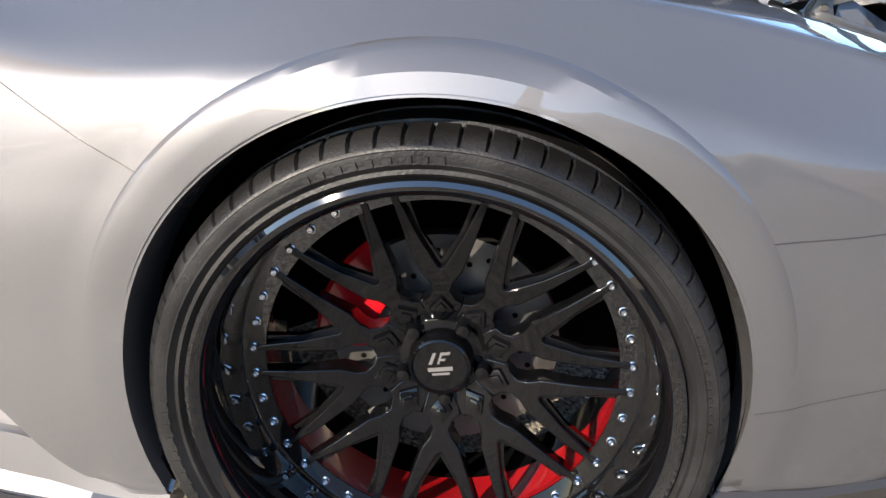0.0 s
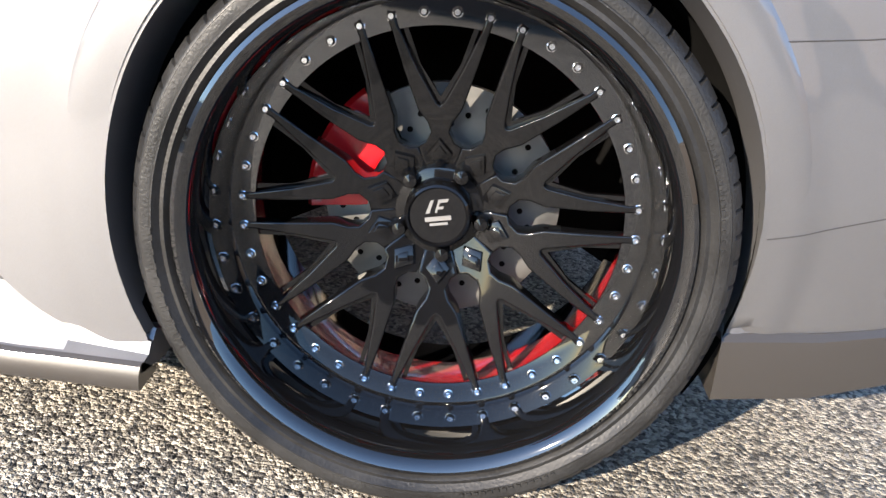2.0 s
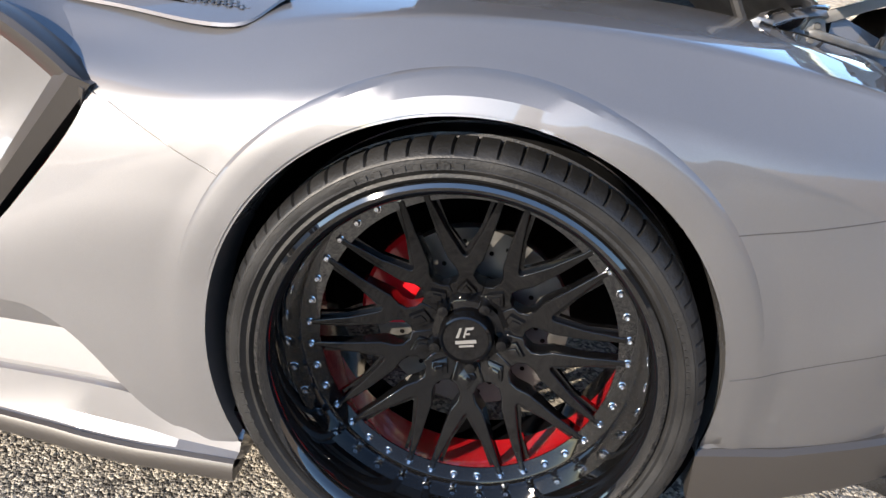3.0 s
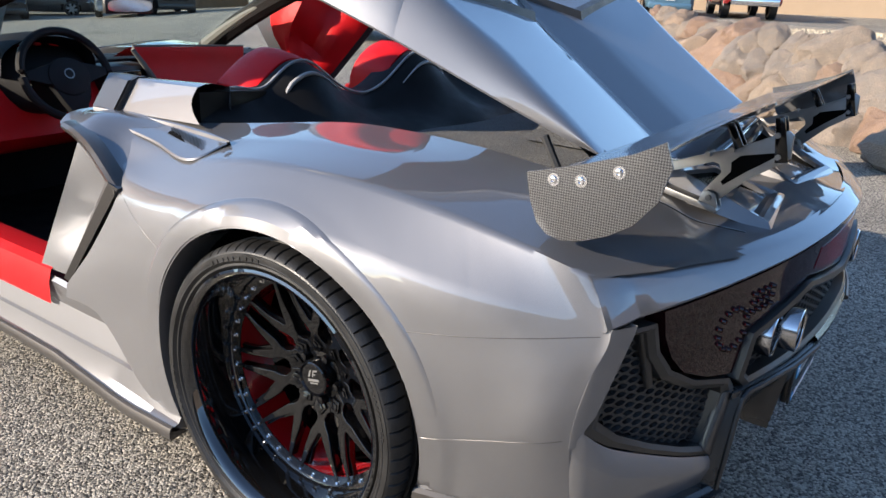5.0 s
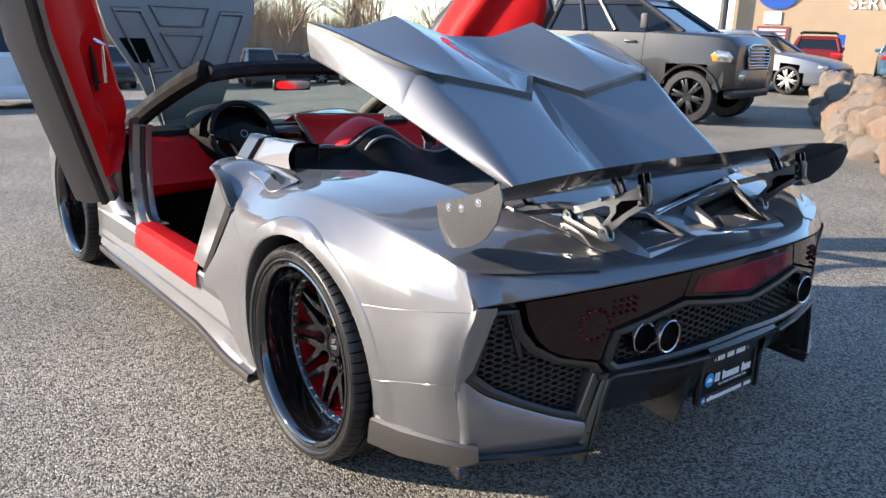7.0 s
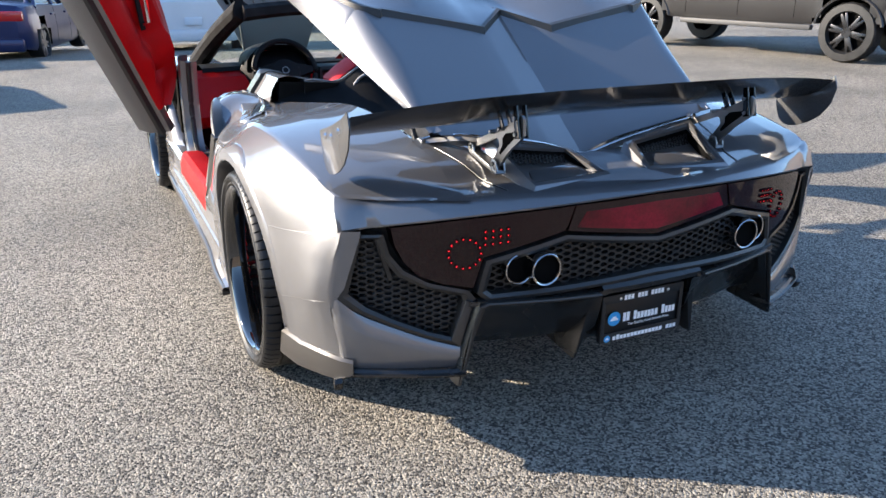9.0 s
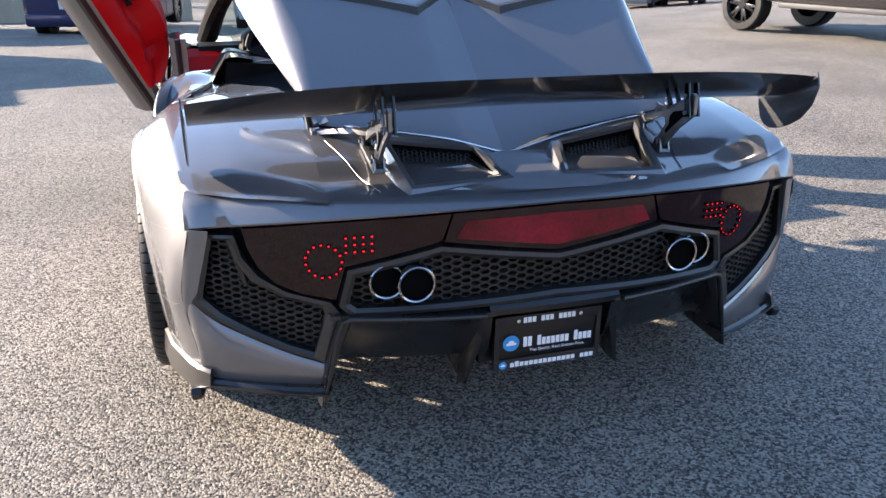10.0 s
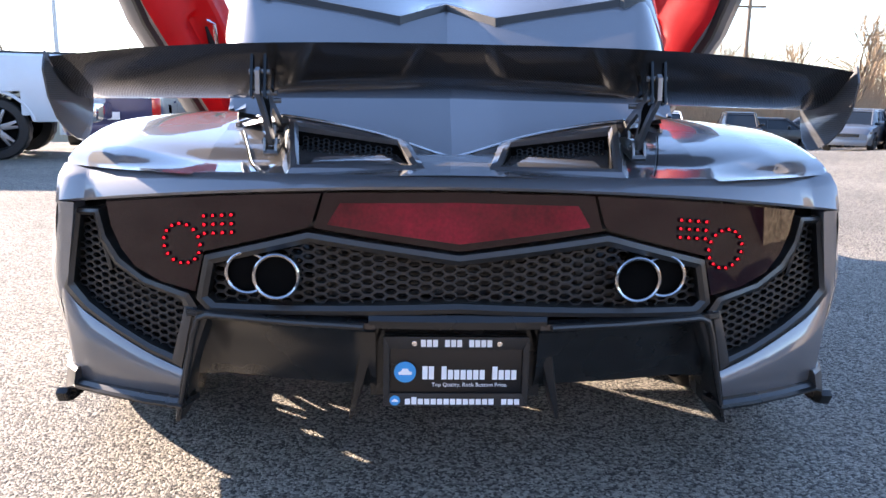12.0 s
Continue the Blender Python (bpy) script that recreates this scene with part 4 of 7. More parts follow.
    def skirt(lo, hi, drop, out):
        rows = []
        for i, (x, y, zt, zb) in enumerate(path):
            if not lo <= i <= hi:
                continue
            nx, ny = (-1, 0) if i < 3 else ((-0.7, -0.7) if i == 3 else (-0.35, -0.94))
            zt = zb + 0.012 if lo else zt
            rows.append([(x - nx * 0.05, y - ny * 0.05, zt + 0.004), (x, y, zt + 0.004), (x + nx * 0.008, y + ny * 0.008, zt - 0.004), (x + nx * (0.016 + out), y + ny * (0.016 + out), zb + 0.006 - drop), (x + nx * (0.014 + out), y + ny * (0.014 + out), zb - drop), (x - nx * 0.05, y - ny * 0.05, zb + 0.004 - drop)])
        bm = bmesh.new()
        grid(bm, rows, closed=True, cap=True)
        return mirror(bm, s)

    sk = part("rear_skirt", skirt(0, 4, 0.0, 0.0), PAINT_DARK, car, smooth=25)
    part("skirt_lip", skirt(3, 7, 0.000, 0.004), SATIN, sk, "black lower lip", smooth=25)
    bm = bmesh.new()
    prism(bm, [(-0.600, 0.226), (-0.705, 0.252), (-0.715, 0.240), (-0.706, 0.216), (-0.690, 0.212), (-0.665, 0.222)], 0.028, lambda u, v, d: (-0.962 + d + 0.25 * (u + 0.70), u, v), bevel=0.004)
    part("corner_fin", mirror(bm, s), SATIN, sk)
    # diffuser: outer fin, inner fin, hollow panel between
    bm = bmesh.new()
    rows = []
    for k in range(12):
        u = k / 11
        x, z = -0.562 - 0.062 * u - 0.006 * math.sin(math.pi * u), 0.496 - 0.262 * u
        y = bow(x) - 0.018 - 0.012 * u
        rows.append([(x + 0.030 * (1 - u) + 0.006, y + 0.02, z), (x + 0.018 * (1 - u) + 0.003, y, z), (x - 0.006, y, z - 0.002), (x - 0.012, y + 0.02, z), (x - 0.006, y + 0.20, z + 0.01), (x + 0.008, y + 0.20, z + 0.01)])
    grid(bm, rows, closed=True, cap=True)
    part("diffuser_fin", mirror(bm, s), SATIN, car)
    bm = bmesh.new()
    rows = []
    for k in range(12):
        u = k / 11
        x, z = -0.182 - 0.052 * u, 0.482 - 0.232 * u
        y = -0.915 + 0.028 * u
        wd = 0.020 * (1 - u) + 0.006
        rows.append([(x - wd, y + 0.03, z), (x - wd * 0.6, y, z), (x + wd * 0.6, y, z), (x + wd, y + 0.03, z), (x + wd * 0.8, y + 0.24, z + 0.02), (x - wd * 0.8, y + 0.24, z + 0.02)])
    grid(bm, rows, closed=True, cap=True)
    part("diffuser_fin", mirror(bm, s), SATIN, car)
    bm = bmesh.new()
    rows = []
    for k in range(21):
        x = -0.596 + 0.42 * k / 20
        y = bow(x)
        edge = min(1.0, min(k, 20 - k) / 3)
        zt = 0.492 - 0.004 * k / 20
        rows.append([(x, y + 0.004, zt + 0.010), (x, y - 0.016, zt + 0.004), (x, y - 0.018, zt - 0.008), (x, y + 0.004, zt - 0.022), (x, y + 0.012 + 0.02 * edge, 0.42), (x, y + 0.03 + 0.03 * edge, 0.36), (x, y + 0.07 + 0.03 * edge, 0.315), (x, y + 0.30, 0.285)])
    grid(bm, rows)
    part("diffuser_panel", mirror(bm, s), SATIN, car)
    bm = bmesh.new()
    rim = [(-0.200, 0.486), (-0.35, 0.488), (-0.50, 0.490), (-0.545, 0.490), (-0.566, 0.480), (-0.580, 0.440), (-0.600, 0.345), (-0.622, 0.250)]
    tube(bm, [(x, bow(x) - 0.022 - 0.012 * max(0.0, (0.48 - z) / 0.25), z) for x, z in rim], [0.007, 0.007, 0.007, 0.007, 0.007, 0.007, 0.006, 0.003], 8)
    part("diffuser_rim", mirror(bm, s), TRIM_BLACK, car)

# centre of the diffuser behind the plate
bm = bmesh.new()
rows = [[(x, bow(x) - 0.006, 0.512), (x, bow(x) - 0.018, 0.498), (x, bow(x) - 0.016, 0.482), (x, -0.885, 0.476), (x, -0.868, 0.30), (x, -0.60, 0.27)] for x in (-0.19, -0.1, 0, 0.1, 0.19)]
grid(bm, rows)
part("diffuser_centre", bm, SATIN, car)

# licence plate in its frame; what is written on it as plain bars, but for the slogan
bm = bmesh.new()
box(bm, -0.160, 0.160, -0.908, -0.890, 0.292, 0.452, 0.006)
plate = part("licence_plate", bm, PLATE_BLACK, car, "black dealer plate with white bars and a blue disc")
bm = bmesh.new()
frame_pts = [(-0.160, 0.292), (0.160, 0.292), (0.160, 0.452), (-0.160, 0.452)]
inn = [(-0.146, 0.322), (0.146, 0.322), (0.146, 0.424), (-0.146, 0.424)]
for i in range(4):
    j = (i + 1) % 4
    prism(bm, [frame_pts[i], frame_pts[j], inn[j], inn[i]], 0.005, lambda u, v, d: (u, -0.909 - 0.004 + d, v), bevel=0.001)
part("plate_frame", bm, PLASTIC, plate)


def bars(spans, z0, z1, material, y=-0.9145, name="printed_bar"):
    first = None
    for a, b in spans:
        bm = bmesh.new()
        prism(bm, [(a, z0), (b, z0), (b, z1), (a, z1)], 0.0008, lambda u, v, d: (u, y + d, v))
        part(name, bm, material, plate, smooth=0)


def words(x0, x1, pattern, z0, low, high, material, y):
    """Rows of letter-sized bars: a capital fills the height, a small letter part of it, a blank leaves a gap."""
    step = (x1 - x0) / len(pattern)
    for i, ch in enumerate(pattern):
        if ch != " ":
            bars([(x0 + i * step, x0 + (i + 0.80) * step)], z0, z0 + (high if ch == "X" else low), material, y)


words(-0.078, 0.080, "XXX XXX XXXX", 0.430, 0.016, 0.016, WHITE_PRINT, -0.9145)
words(-0.074, 0.136, "XX Xxxxxxx Xxxx", 0.354, 0.022, 0.030, WHITE_PRINT, -0.9105)
words(-0.112, 0.144, "xXxxxxxxxxxxxx xxx", 0.297, 0.013, 0.017, WHITE_PRINT, -0.9145)
for cx, cz, r in ((-0.112, 0.372, 0.024), (-0.134, 0.306, 0.0115)):
    bm = bmesh.new()
    prism(bm, [(cx + r * math.cos(2 * math.pi * k / 28), cz + r * math.sin(2 * math.pi * k / 28)) for k in range(28)], 0.001, lambda u, v, d: (u, -0.9145 + d, v))
    disc = part("blue_disc", bm, BLUE_PRINT, plate, smooth=0)
    bm = bmesh.new()
    q = r / 0.024
    prism(bm, [(cx - 0.014 * q, cz - 0.006 * q), (cx + 0.014 * q, cz - 0.006 * q), (cx + 0.015 * q, cz), (cx + 0.009 * q, cz + 0.002 * q), (cx + 0.006 * q, cz + 0.008 * q), (cx - 0.006 * q, cz + 0.008 * q), (cx - 0.009 * q, cz + 0.002 * q), (cx - 0.015 * q, cz)], 0.0006, lambda u, v, d: (u, -0.9153 + d, v))
    part("disc_emblem", bm, WHITE_PRINT, disc, smooth=0)
for x in (-0.092, 0.094):
    bm = bmesh.new()
    prism(bm, [(x + 0.006 * math.cos(k), 0.437 + 0.006 * math.sin(k)) for k in [math.pi / 8 * i for i in range(16)]], 0.003, lambda u, v, d: (u, -0.9155 + d, v), bevel=0.0008)
    part("plate_screw", bm, CHROME, plate)


def lettering(text, size, m, material, parent=None, name="lettering", depth=0.0004):
    """Built-in letters as a mesh."""
    cu = bpy.data.curves.new(name, "FONT")
    cu.body, cu.size, cu.extrude, cu.align_x = text, size, depth, "CENTER"
    tmp = bpy.data.objects.new(name, cu)
    scene.collection.objects.link(tmp)
    me = bpy.data.meshes.new_from_object(tmp.evaluated_get(bpy.context.evaluated_depsgraph_get()))
    bpy.data.objects.remove(tmp)
    bpy.data.curves.remove(cu)
    me.materials.clear()
    me.materials.append(material)
    ob = new(name, me)
    ob.parent = parent
    ob.matrix_basis = m
    return ob


lettering("Top Quality, Rock Bottom Price.", 0.0125, pose(0.030, -0.9105, 0.338, 90, 0, 0), WHITE_PRINT, plate, "slogan")

# ---- carbon wing on two alloy brackets
def wing_section(x):
    q = abs(x) / 0.90
    te = Vector((x, -0.815 + 0.06 * q * q, 1.076 - 0.040 * q**3))
    le = Vector((x, -0.535 + 0.02 * q * q, 0.960 - 0.012 * q))
    n = Vector((0, (te - le).z, -(te - le).y)).normalized()
    out = []
    for k in range(13):
        u = k / 12
        out.append(le.lerp(te, u) + n * (-0.016 * math.sin(math.pi * u) + 0.012 * math.sqrt(max(0, u * (1 - u))) * 2 * (1 - 0.6 * u)))
    for k in range(1, 12):
        u = 1 - k / 12
        out.append(le.lerp(te, u) + n * (-0.016 * math.sin(math.pi * u) * 1.25 - 0.012 * math.sqrt(max(0, u * (1 - u))) * 2 * (1 - 0.6 * u)))
    return out


bm = bmesh.new()
grid(bm, [wing_section(-0.90 + 0.03 * k) for k in range(61)], closed=True, cap=True)
wing = part("rear_wing", bm, CARBON, car, "dark carbon-fibre wing blade")
for s in (-1, 1):
    bm = bmesh.new()
    outline = [(-0.505, 0.958), (-0.60, 0.985), (-0.70, 1.020), (-0.752, 1.050), (-0.768, 1.010), (-0.752, 0.950), (-0.715, 0.902), (-0.67, 0.872), (-0.625, 0.853), (-0.585, 0.845), (-0.556, 0.850), (-0.534, 0.868), (-0.518, 0.905)]
    prism(bm, outline, 0.005, lambda u, v, d: (s * (0.905 + d), u, v), bevel=0.001)
    ep = part("end_plate", bm, CARBON_PLATE, wing, "woven carbon end plate")
    for y, z in ((-0.561, 0.953), (-0.613, 0.960), (-0.680, 0.987)):
        bm = bmesh.new()
        revolve(bm, [(0.0, 0.0115), (0.0015, 0.0115), (0.0015, 0.0075), (0.005, 0.006), (0.0055, 0.0035), (0.003, 0.003), (0.003, 0.0)], 16, (0, 0, 0))
        for v in bm.verts:
            v.co = Vector((s * (0.910 + v.co.x), y + v.co.y, z + v.co.z))
        part("screw", bm, CHROME, ep)
    # bracket: two feet, triangulated plate with a blackened slot, upper arm
    def strut(p, q, w0, w1):
        d = (Vector(q) - Vector(p)).normalized()
        n = Vector((-d.y, d.x))
        return [tuple(Vector(p) + n * w0), tuple(Vector(p) - n * w0), tuple(Vector(q) - n * w1), tuple(Vector(q) + n * w1)]

    plate = [(-0.545, 0.893), (-0.660, 0.938), (-0.760, 0.978), (-0.838, 1.020), (-0.850, 1.012), (-0.852, 0.964), (-0.838, 0.952), (-0.780, 0.912), (-0.722, 0.850), (-0.690, 0.846), (-0.688, 0.868), (-0.722, 0.912), (-0.716, 0.930), (-0.700, 0.934), (-0.575, 0.882), (-0.560, 0.868), (-0.535, 0.872)]
    slot = [(-0.738, 0.938), (-0.755, 0.955), (-0.822, 0.972), (-0.822, 0.962), (-0.770, 0.922), (-0.728, 0.886), (-0.722, 0.893), (-0.740, 0.918)]
    bm = bmesh.new()
    prism(bm, plate, 0.010, lambda u, v, d: (s * (0.423 + d), u, v), bevel=0.0012)
    bracket = part("wing_bracket", bm, ALLOY, wing, "machined alloy wing bracket")
    # black inlay over the solid plate, standing for the shaded slot
    bm = bmesh.new()
    prism(bm, slot, 0.0112, lambda u, v, d: (s * (0.4224 + d), u, v))
    part("slot_shade", bm, DARK, bracket)
    for i, q in enumerate((strut((-0.838, 0.955), (-0.820, 1.045), 0.013, 0.009), strut((-0.752, 0.972), (-0.720, 1.028), 0.009, 0.008))):
        for dx in (-0.014, 0.014):
            bm = bmesh.new()
            prism(bm, q, 0.006, lambda u, v, d: (s * (0.428 + dx - 0.003 + d), u, v), bevel=0.0012)
            part("bracket_link", bm, GLOSS, bracket)
    bm = bmesh.new()
    prism(bm, [(-0.552, 0.858), (-0.720, 0.824), (-0.728, 0.830), (-0.722, 0.838), (-0.562, 0.872), (-0.548, 0.868)], 0.034, lambda u, v, d: (s * (0.411 + d), u, v), bevel=0.002)
    part("bracket_base", bm, ALLOY, bracket)
    for y, z in ((-0.562, 0.878), (-0.706, 0.856)):
        for dx in (-0.013, 0.013):
            bm = bmesh.new()
            prism(bm, [(y - 0.022, z - 0.020), (y + 0.022, z - 0.012), (y + 0.016, z + 0.010), (y + 0.004, z + 0.016), (y - 0.012, z + 0.010)], 0.006, lambda u, v, d: (s * (0.425 + dx + d), u, v), bevel=0.001)
            part("bracket_foot", bm, ALLOY, bracket)
        bm = bmesh.new()
        tube(bm, [(s * 0.428 - 0.021, y, z), (s * 0.428 + 0.021, y, z)], 0.0065, 10)
        part("bolt", bm, STEEL, bracket)
    for y, z in ((-0.690, 0.949), (-0.738, 0.966), (-0.830, 0.966), (-0.822, 1.010)):
        bm = bmesh.new()
        tube(bm, [(s * 0.428 - 0.022, y, z), (s * 0.428 + 0.022, y, z)], 0.006, 10)
        part("bolt", bm, ALLOY, bracket)

# ---- raised engine cover: a sloping panel folded along its middle, a double-bubble roof ahead of its ridge
COVER_EDGE = [(-0.53, (0.552, 0.922)), (-0.40, (0.580, 0.968)), (-0.225, (0.630, 1.046)), (0.006, (0.690, 1.150)), (0.29, (0.735, 1.254)), (0.50, (0.752, 1.312))]
RIDGE = [(0.0, (0.0, 0.088, 1.250)), (0.2, (0.145, -0.055, 1.197)), (0.5, (0.370, -0.036, 1.236)), (0.8, (0.593, -0.014, 1.276)), (0.88, (0.662, 0.125, 1.321)), (0.95, (0.722, 0.316, 1.384)), (1.0, (0.756, 0.470, 1.420))]


def ridge(u):
    """The dark ridge from the middle (0) outwards and forwards to the tip (1)."""
    i = max(k for k in range(len(RIDGE) - 1) if RIDGE[k][0] <= min(u, 0.9999))
    (u0, p0), (u1, p1) = RIDGE[i], RIDGE[i + 1]
    q = Vector(p0).lerp(Vector(p1), (u - u0) / (u1 - u0))
    return Vector(lerp_table(RIDGE, u)) if u > 0.72 else q


def slope_z(x, y):
    x = abs(x)
    fold = 0.145 - 0.006 * math.exp(-((x - 0.145) / 0.02) ** 2)
    return 1.149 + 0.718 * (y + 0.055) + 0.33 * min(x, fold) + 0.135 * max(0.0, x - 0.145)


def edge_roll(p, c, y, n):
    """A rounded flank from p over c to the lower edge at y, with its returned flange."""
    ex, ez = lerp_table(COVER_EDGE, y)
    e = Vector((ex, y, ez))
    row = [p * (1 - q) ** 2 + c * 2 * q * (1 - q) + e * q * q for q in [k / n for k in range(1, n + 1)]]
    return row + [e + Vector((-0.004, 0, -0.006)), e + Vector((-0.030, 0, 0.002))]


def roof_point(u, v):
    """Roof ahead of the ridge: v from the ridge (0) to the front edge (1)."""
    a = ridge(u)
    bubble = math.sqrt(max(0.0, 1 - abs(u - 0.5) / 0.36) ** 2 + 0.010) - 0.10
    f = Vector((0.75 * u, 0.452 + 0.02 * u, 1.392 + 0.030 * ease(0.7, 1.0, u) + 0.077 * bubble))
    p = a.lerp(f, v)
    rise = math.sin(math.pi * v) * (0.022 * bubble - 0.030 * math.exp(-(u / 0.16) ** 2) - 0.012 * ease(0.7, 0.86, u) * (1 - ease(0.9, 1.0, u)))
    return p + Vector((0, 0, rise))


def cover_half(s):
    bm = bmesh.new()
    rows = []
    for k in range(46):
        w = k / 45
        row = []
        for i in range(33):
            x = (0.54 + 0.053 * ease(0.55, 1.0, w)) * i / 32
            y0, y1 = -0.530 + 0.02 * x, ridge(0.8 * x / 0.593 if x > 0.145 else 0.2 * x / 0.145).y
            y = y0 + (y1 - y0) * w
            row.append(Vector((x, y, slope_z(x, y) - 0.0098 * ease(0.55, 1.0, w) * ease(0.25, 0.593, x))))
        y = row[-1].y
        c = Vector((0.585 + 0.052 * w, y, row[-1].z + 0.004 - 0.005 * w))
        rows.append(row + edge_roll(row[-1], c, y, 10))
    grid(bm, rows)
    rows = []
    for k in range(25):
        u = 0.8 + 0.2 * k / 24
        p = ridge(u)
        rows.append([p] + edge_roll(p, p + Vector((0.044 - 0.032 * k / 24, 0, -0.001 - 0.018 * k / 24)), p.y, 10))
    grid(bm, rows)
    grid(bm, [[roof_point(k / 44, j / 22) for k in range(45)] for j in range(23)])
    # front edge turned down
    grid(bm, [[roof_point(k / 44, 1.0) for k in range(45)], [roof_point(k / 44, 1.0) + Vector((0, -0.012, -0.022)) for k in range(45)]])
    return mirror_x(bm, s)


def mirror_x(bm, s):
    for v in bm.verts:
        v.co.x *= s
    return bm


def both(make):
    """Joins a left and a right half into one mesh."""
    bm = bmesh.new()
    for s in (-1, 1):
        t = make(s)
        me = bpy.data.meshes.new("half")
        t.to_mesh(me)
        t.free()
        bm.from_mesh(me)
        bpy.data.meshes.remove(me)
    bmesh.ops.remove_doubles(bm, verts=bm.verts, dist=1e-5)
    return bm


cover = part("engine_cover", both(cover_half), PAINT, car, "raised grey engine cover with a double-bubble roof", smooth=24)


def liner_half(s):
    bm = bmesh.new()
    rows = []
    for k in range(12):
        w = k / 11
        row = []
        for i in range(13):
            x = 0.55 * i / 12
            y = -0.50 + 0.02 * x + (0.44 + 0.02) * w
            row.append((x, y, slope_z(x, y) - 0.035))
        rows.append(row)
    for j in range(1, 10):
        rows.append([roof_point(0.88 * i / 12, j / 9.5) - Vector((0, 0, 0.035)) for i in range(13)])
    grid(bm, rows)
    return mirror_x(bm, s)


part("cover_liner", both(liner_half), PLASTIC, cover, "black inner liner")
# dark strip along the ridge, broad in the middle and fine towards the tips
for s in (-1, 1):
    bm = bmesh.new()
    rows = []
    for k in range(61):
        u = k / 60
        p = ridge(u)
        wd = 0.030 - 0.020 * ease(0.7, 0.95, u)
        out = Vector((0, -1, 0)) if u < 0.74 else Vector((0.8, -0.6, 0)).lerp(Vector((0, -1, 0)), max(0.0, 1 - (u - 0.74) / 0.1))
        rows.append([p - out * 0.012 + Vector((0, 0, -0.012)), p - out * 0.002 + Vector((0, 0, 0.007)), p + out * wd * 0.8 + Vector((0, 0, 0.003)), p + out * wd * 1.05 - Vector((0, 0, wd * 0.9 + 0.004))])
    grid(bm, rows)
    part("ridge_strip", mirror_x(bm, s), PLASTIC, cover, "dark ridge strip")
    bm = bmesh.new()
    tube(bm, [(s * 0.560, -0.42, 0.845), (s * 0.568, -0.36, 0.955)], 0.010, 8)
    part("gas_strut", bm, PLASTIC, cover)
    bm = bmesh.new()
    prism(bm, [(-0.455, 0.868), (-0.415, 0.868), (-0.410, 0.882), (-0.425, 0.892), (-0.455, 0.888)], 0.014, lambda a, z, d: (s * (0.552 + d), a, z), bevel=0.003)
    part("cover_hinge", bm, ALLOY, cover, "bare metal hinge block")

# ---- luggage bay under the cover
bm = bmesh.new()
grid(bm, [[(x, y, 0.785) for x in (-0.62, -0.3, 0, 0.3, 0.62)] for y in (-0.50, -0.3, 0.0, 0.3, 0.62)])
part("bay_floor", bm, CARPET, car, "charcoal carpet")
bm = bmesh.new()
rows = []
for k in range(15):
    y = 0.07 - 0.53 * k / 14
    w = 0.006 * math.sin(9 * y)
    rows.append([(0.10, y - 0.01, 0.792), (0.22, y, 0.812 + w), (0.38, y + 0.01, 0.856 + w), (0.50, y, 0.888 + w), (0.540, y, 0.900 + w), (0.555, y, 0.896 + w), (0.556, y, 0.80)])
grid(bm, rows)
part("bay_carpet_flap", bm, CARPET, car, "charcoal carpet")
for s in (-1, 1):
    bm = bmesh.new()
    rows = []
    for k in range(40):
        y = -0.49 + (0.66 + 0.49) * k / 39
        x, z = side_point(6, y)
        rows.append([(x, y, z), (x + 0.012, y, z - 0.004), (x + 0.018, y, z - 0.02), (x + 0.02, y, 0.74)])
    grid(bm, rows)
    part("bay_side", mirror(bm, s), PAINT, car)

# ---- bulkhead behind the seats: black hood over two humps
def hump(x):
    q = abs(x)
    return 0.872 + 0.134 * math.exp(-((q - 0.31) / 0.17) ** 2) + 0.062 * ease(0.44, 0.60, q)


bm = bmesh.new()
rows = []
for k in range(61):
    x = -0.756 + 0.0252 * k
    h = hump(x)
    rows.append([(x, 0.30, 0.765), (x, 0.50, 0.80 + 0.3 * (h - 0.845)), (x, 0.60, h - 0.05), (x, 0.64, h - 0.012), (x, 0.68, h), (x, 0.76, h - 0.01), (x, 0.80, h - 0.05), (x, 0.84, 0.6)])
grid(bm, rows)
part("bulkhead_cover", bm, BLACK_LEATHER, car, "black leather bulkhead cover")
bm = bmesh.new()
tube(bm, [(-0.66 + 0.022 * k, 0.655, hump(-0.66 + 0.022 * k) + 0.001) for k in range(61)], 0.0045, 8)
part("bulkhead_trim", bm, PIPING, car)
for s in (-1, 1):
    # pale piping along the lower edge of each hump, red headrest before it
    bm = bmesh.new()
    tube(bm, [(s * q, 0.612, hump(q) - 0.036 - 0.9 * max(0.0, q - 0.40)) for q in [0.17 + 0.02 * k for k in range(17)]], [0.002 + 0.0055 * ease(0, 9, k) for k in range(17)], 8)
    part("piping", bm, PIPING, car, "pale grey piping")
    bm = bmesh.new()
    rows = []
    for k in range(25):
        q = 0.165 + 0.315 * k / 24
        e = min(1.0, min(k, 24 - k) / 3.0) ** 0.5
        h = hump(q) + 0.016 * e - 0.006
        rows.append([(s * q, 0.682, h - 0.05), (s * q, 0.690, h - 0.006), (s * q, 0.715, h + 0.006 * e), (s * q, 0.78, h + 0.016 * e), (s * q, 0.825, h + 0.016 * e), (s * q, 0.852, h + 0.004), (s * q, 0.866, h - 0.03), (s * q, 0.870, h - 0.08), (s * q, 0.90, 0.70)])
    grid(bm, rows, cap=True)
    part("headrest", bm, RED_LEATHER, car, "red leather headrest")
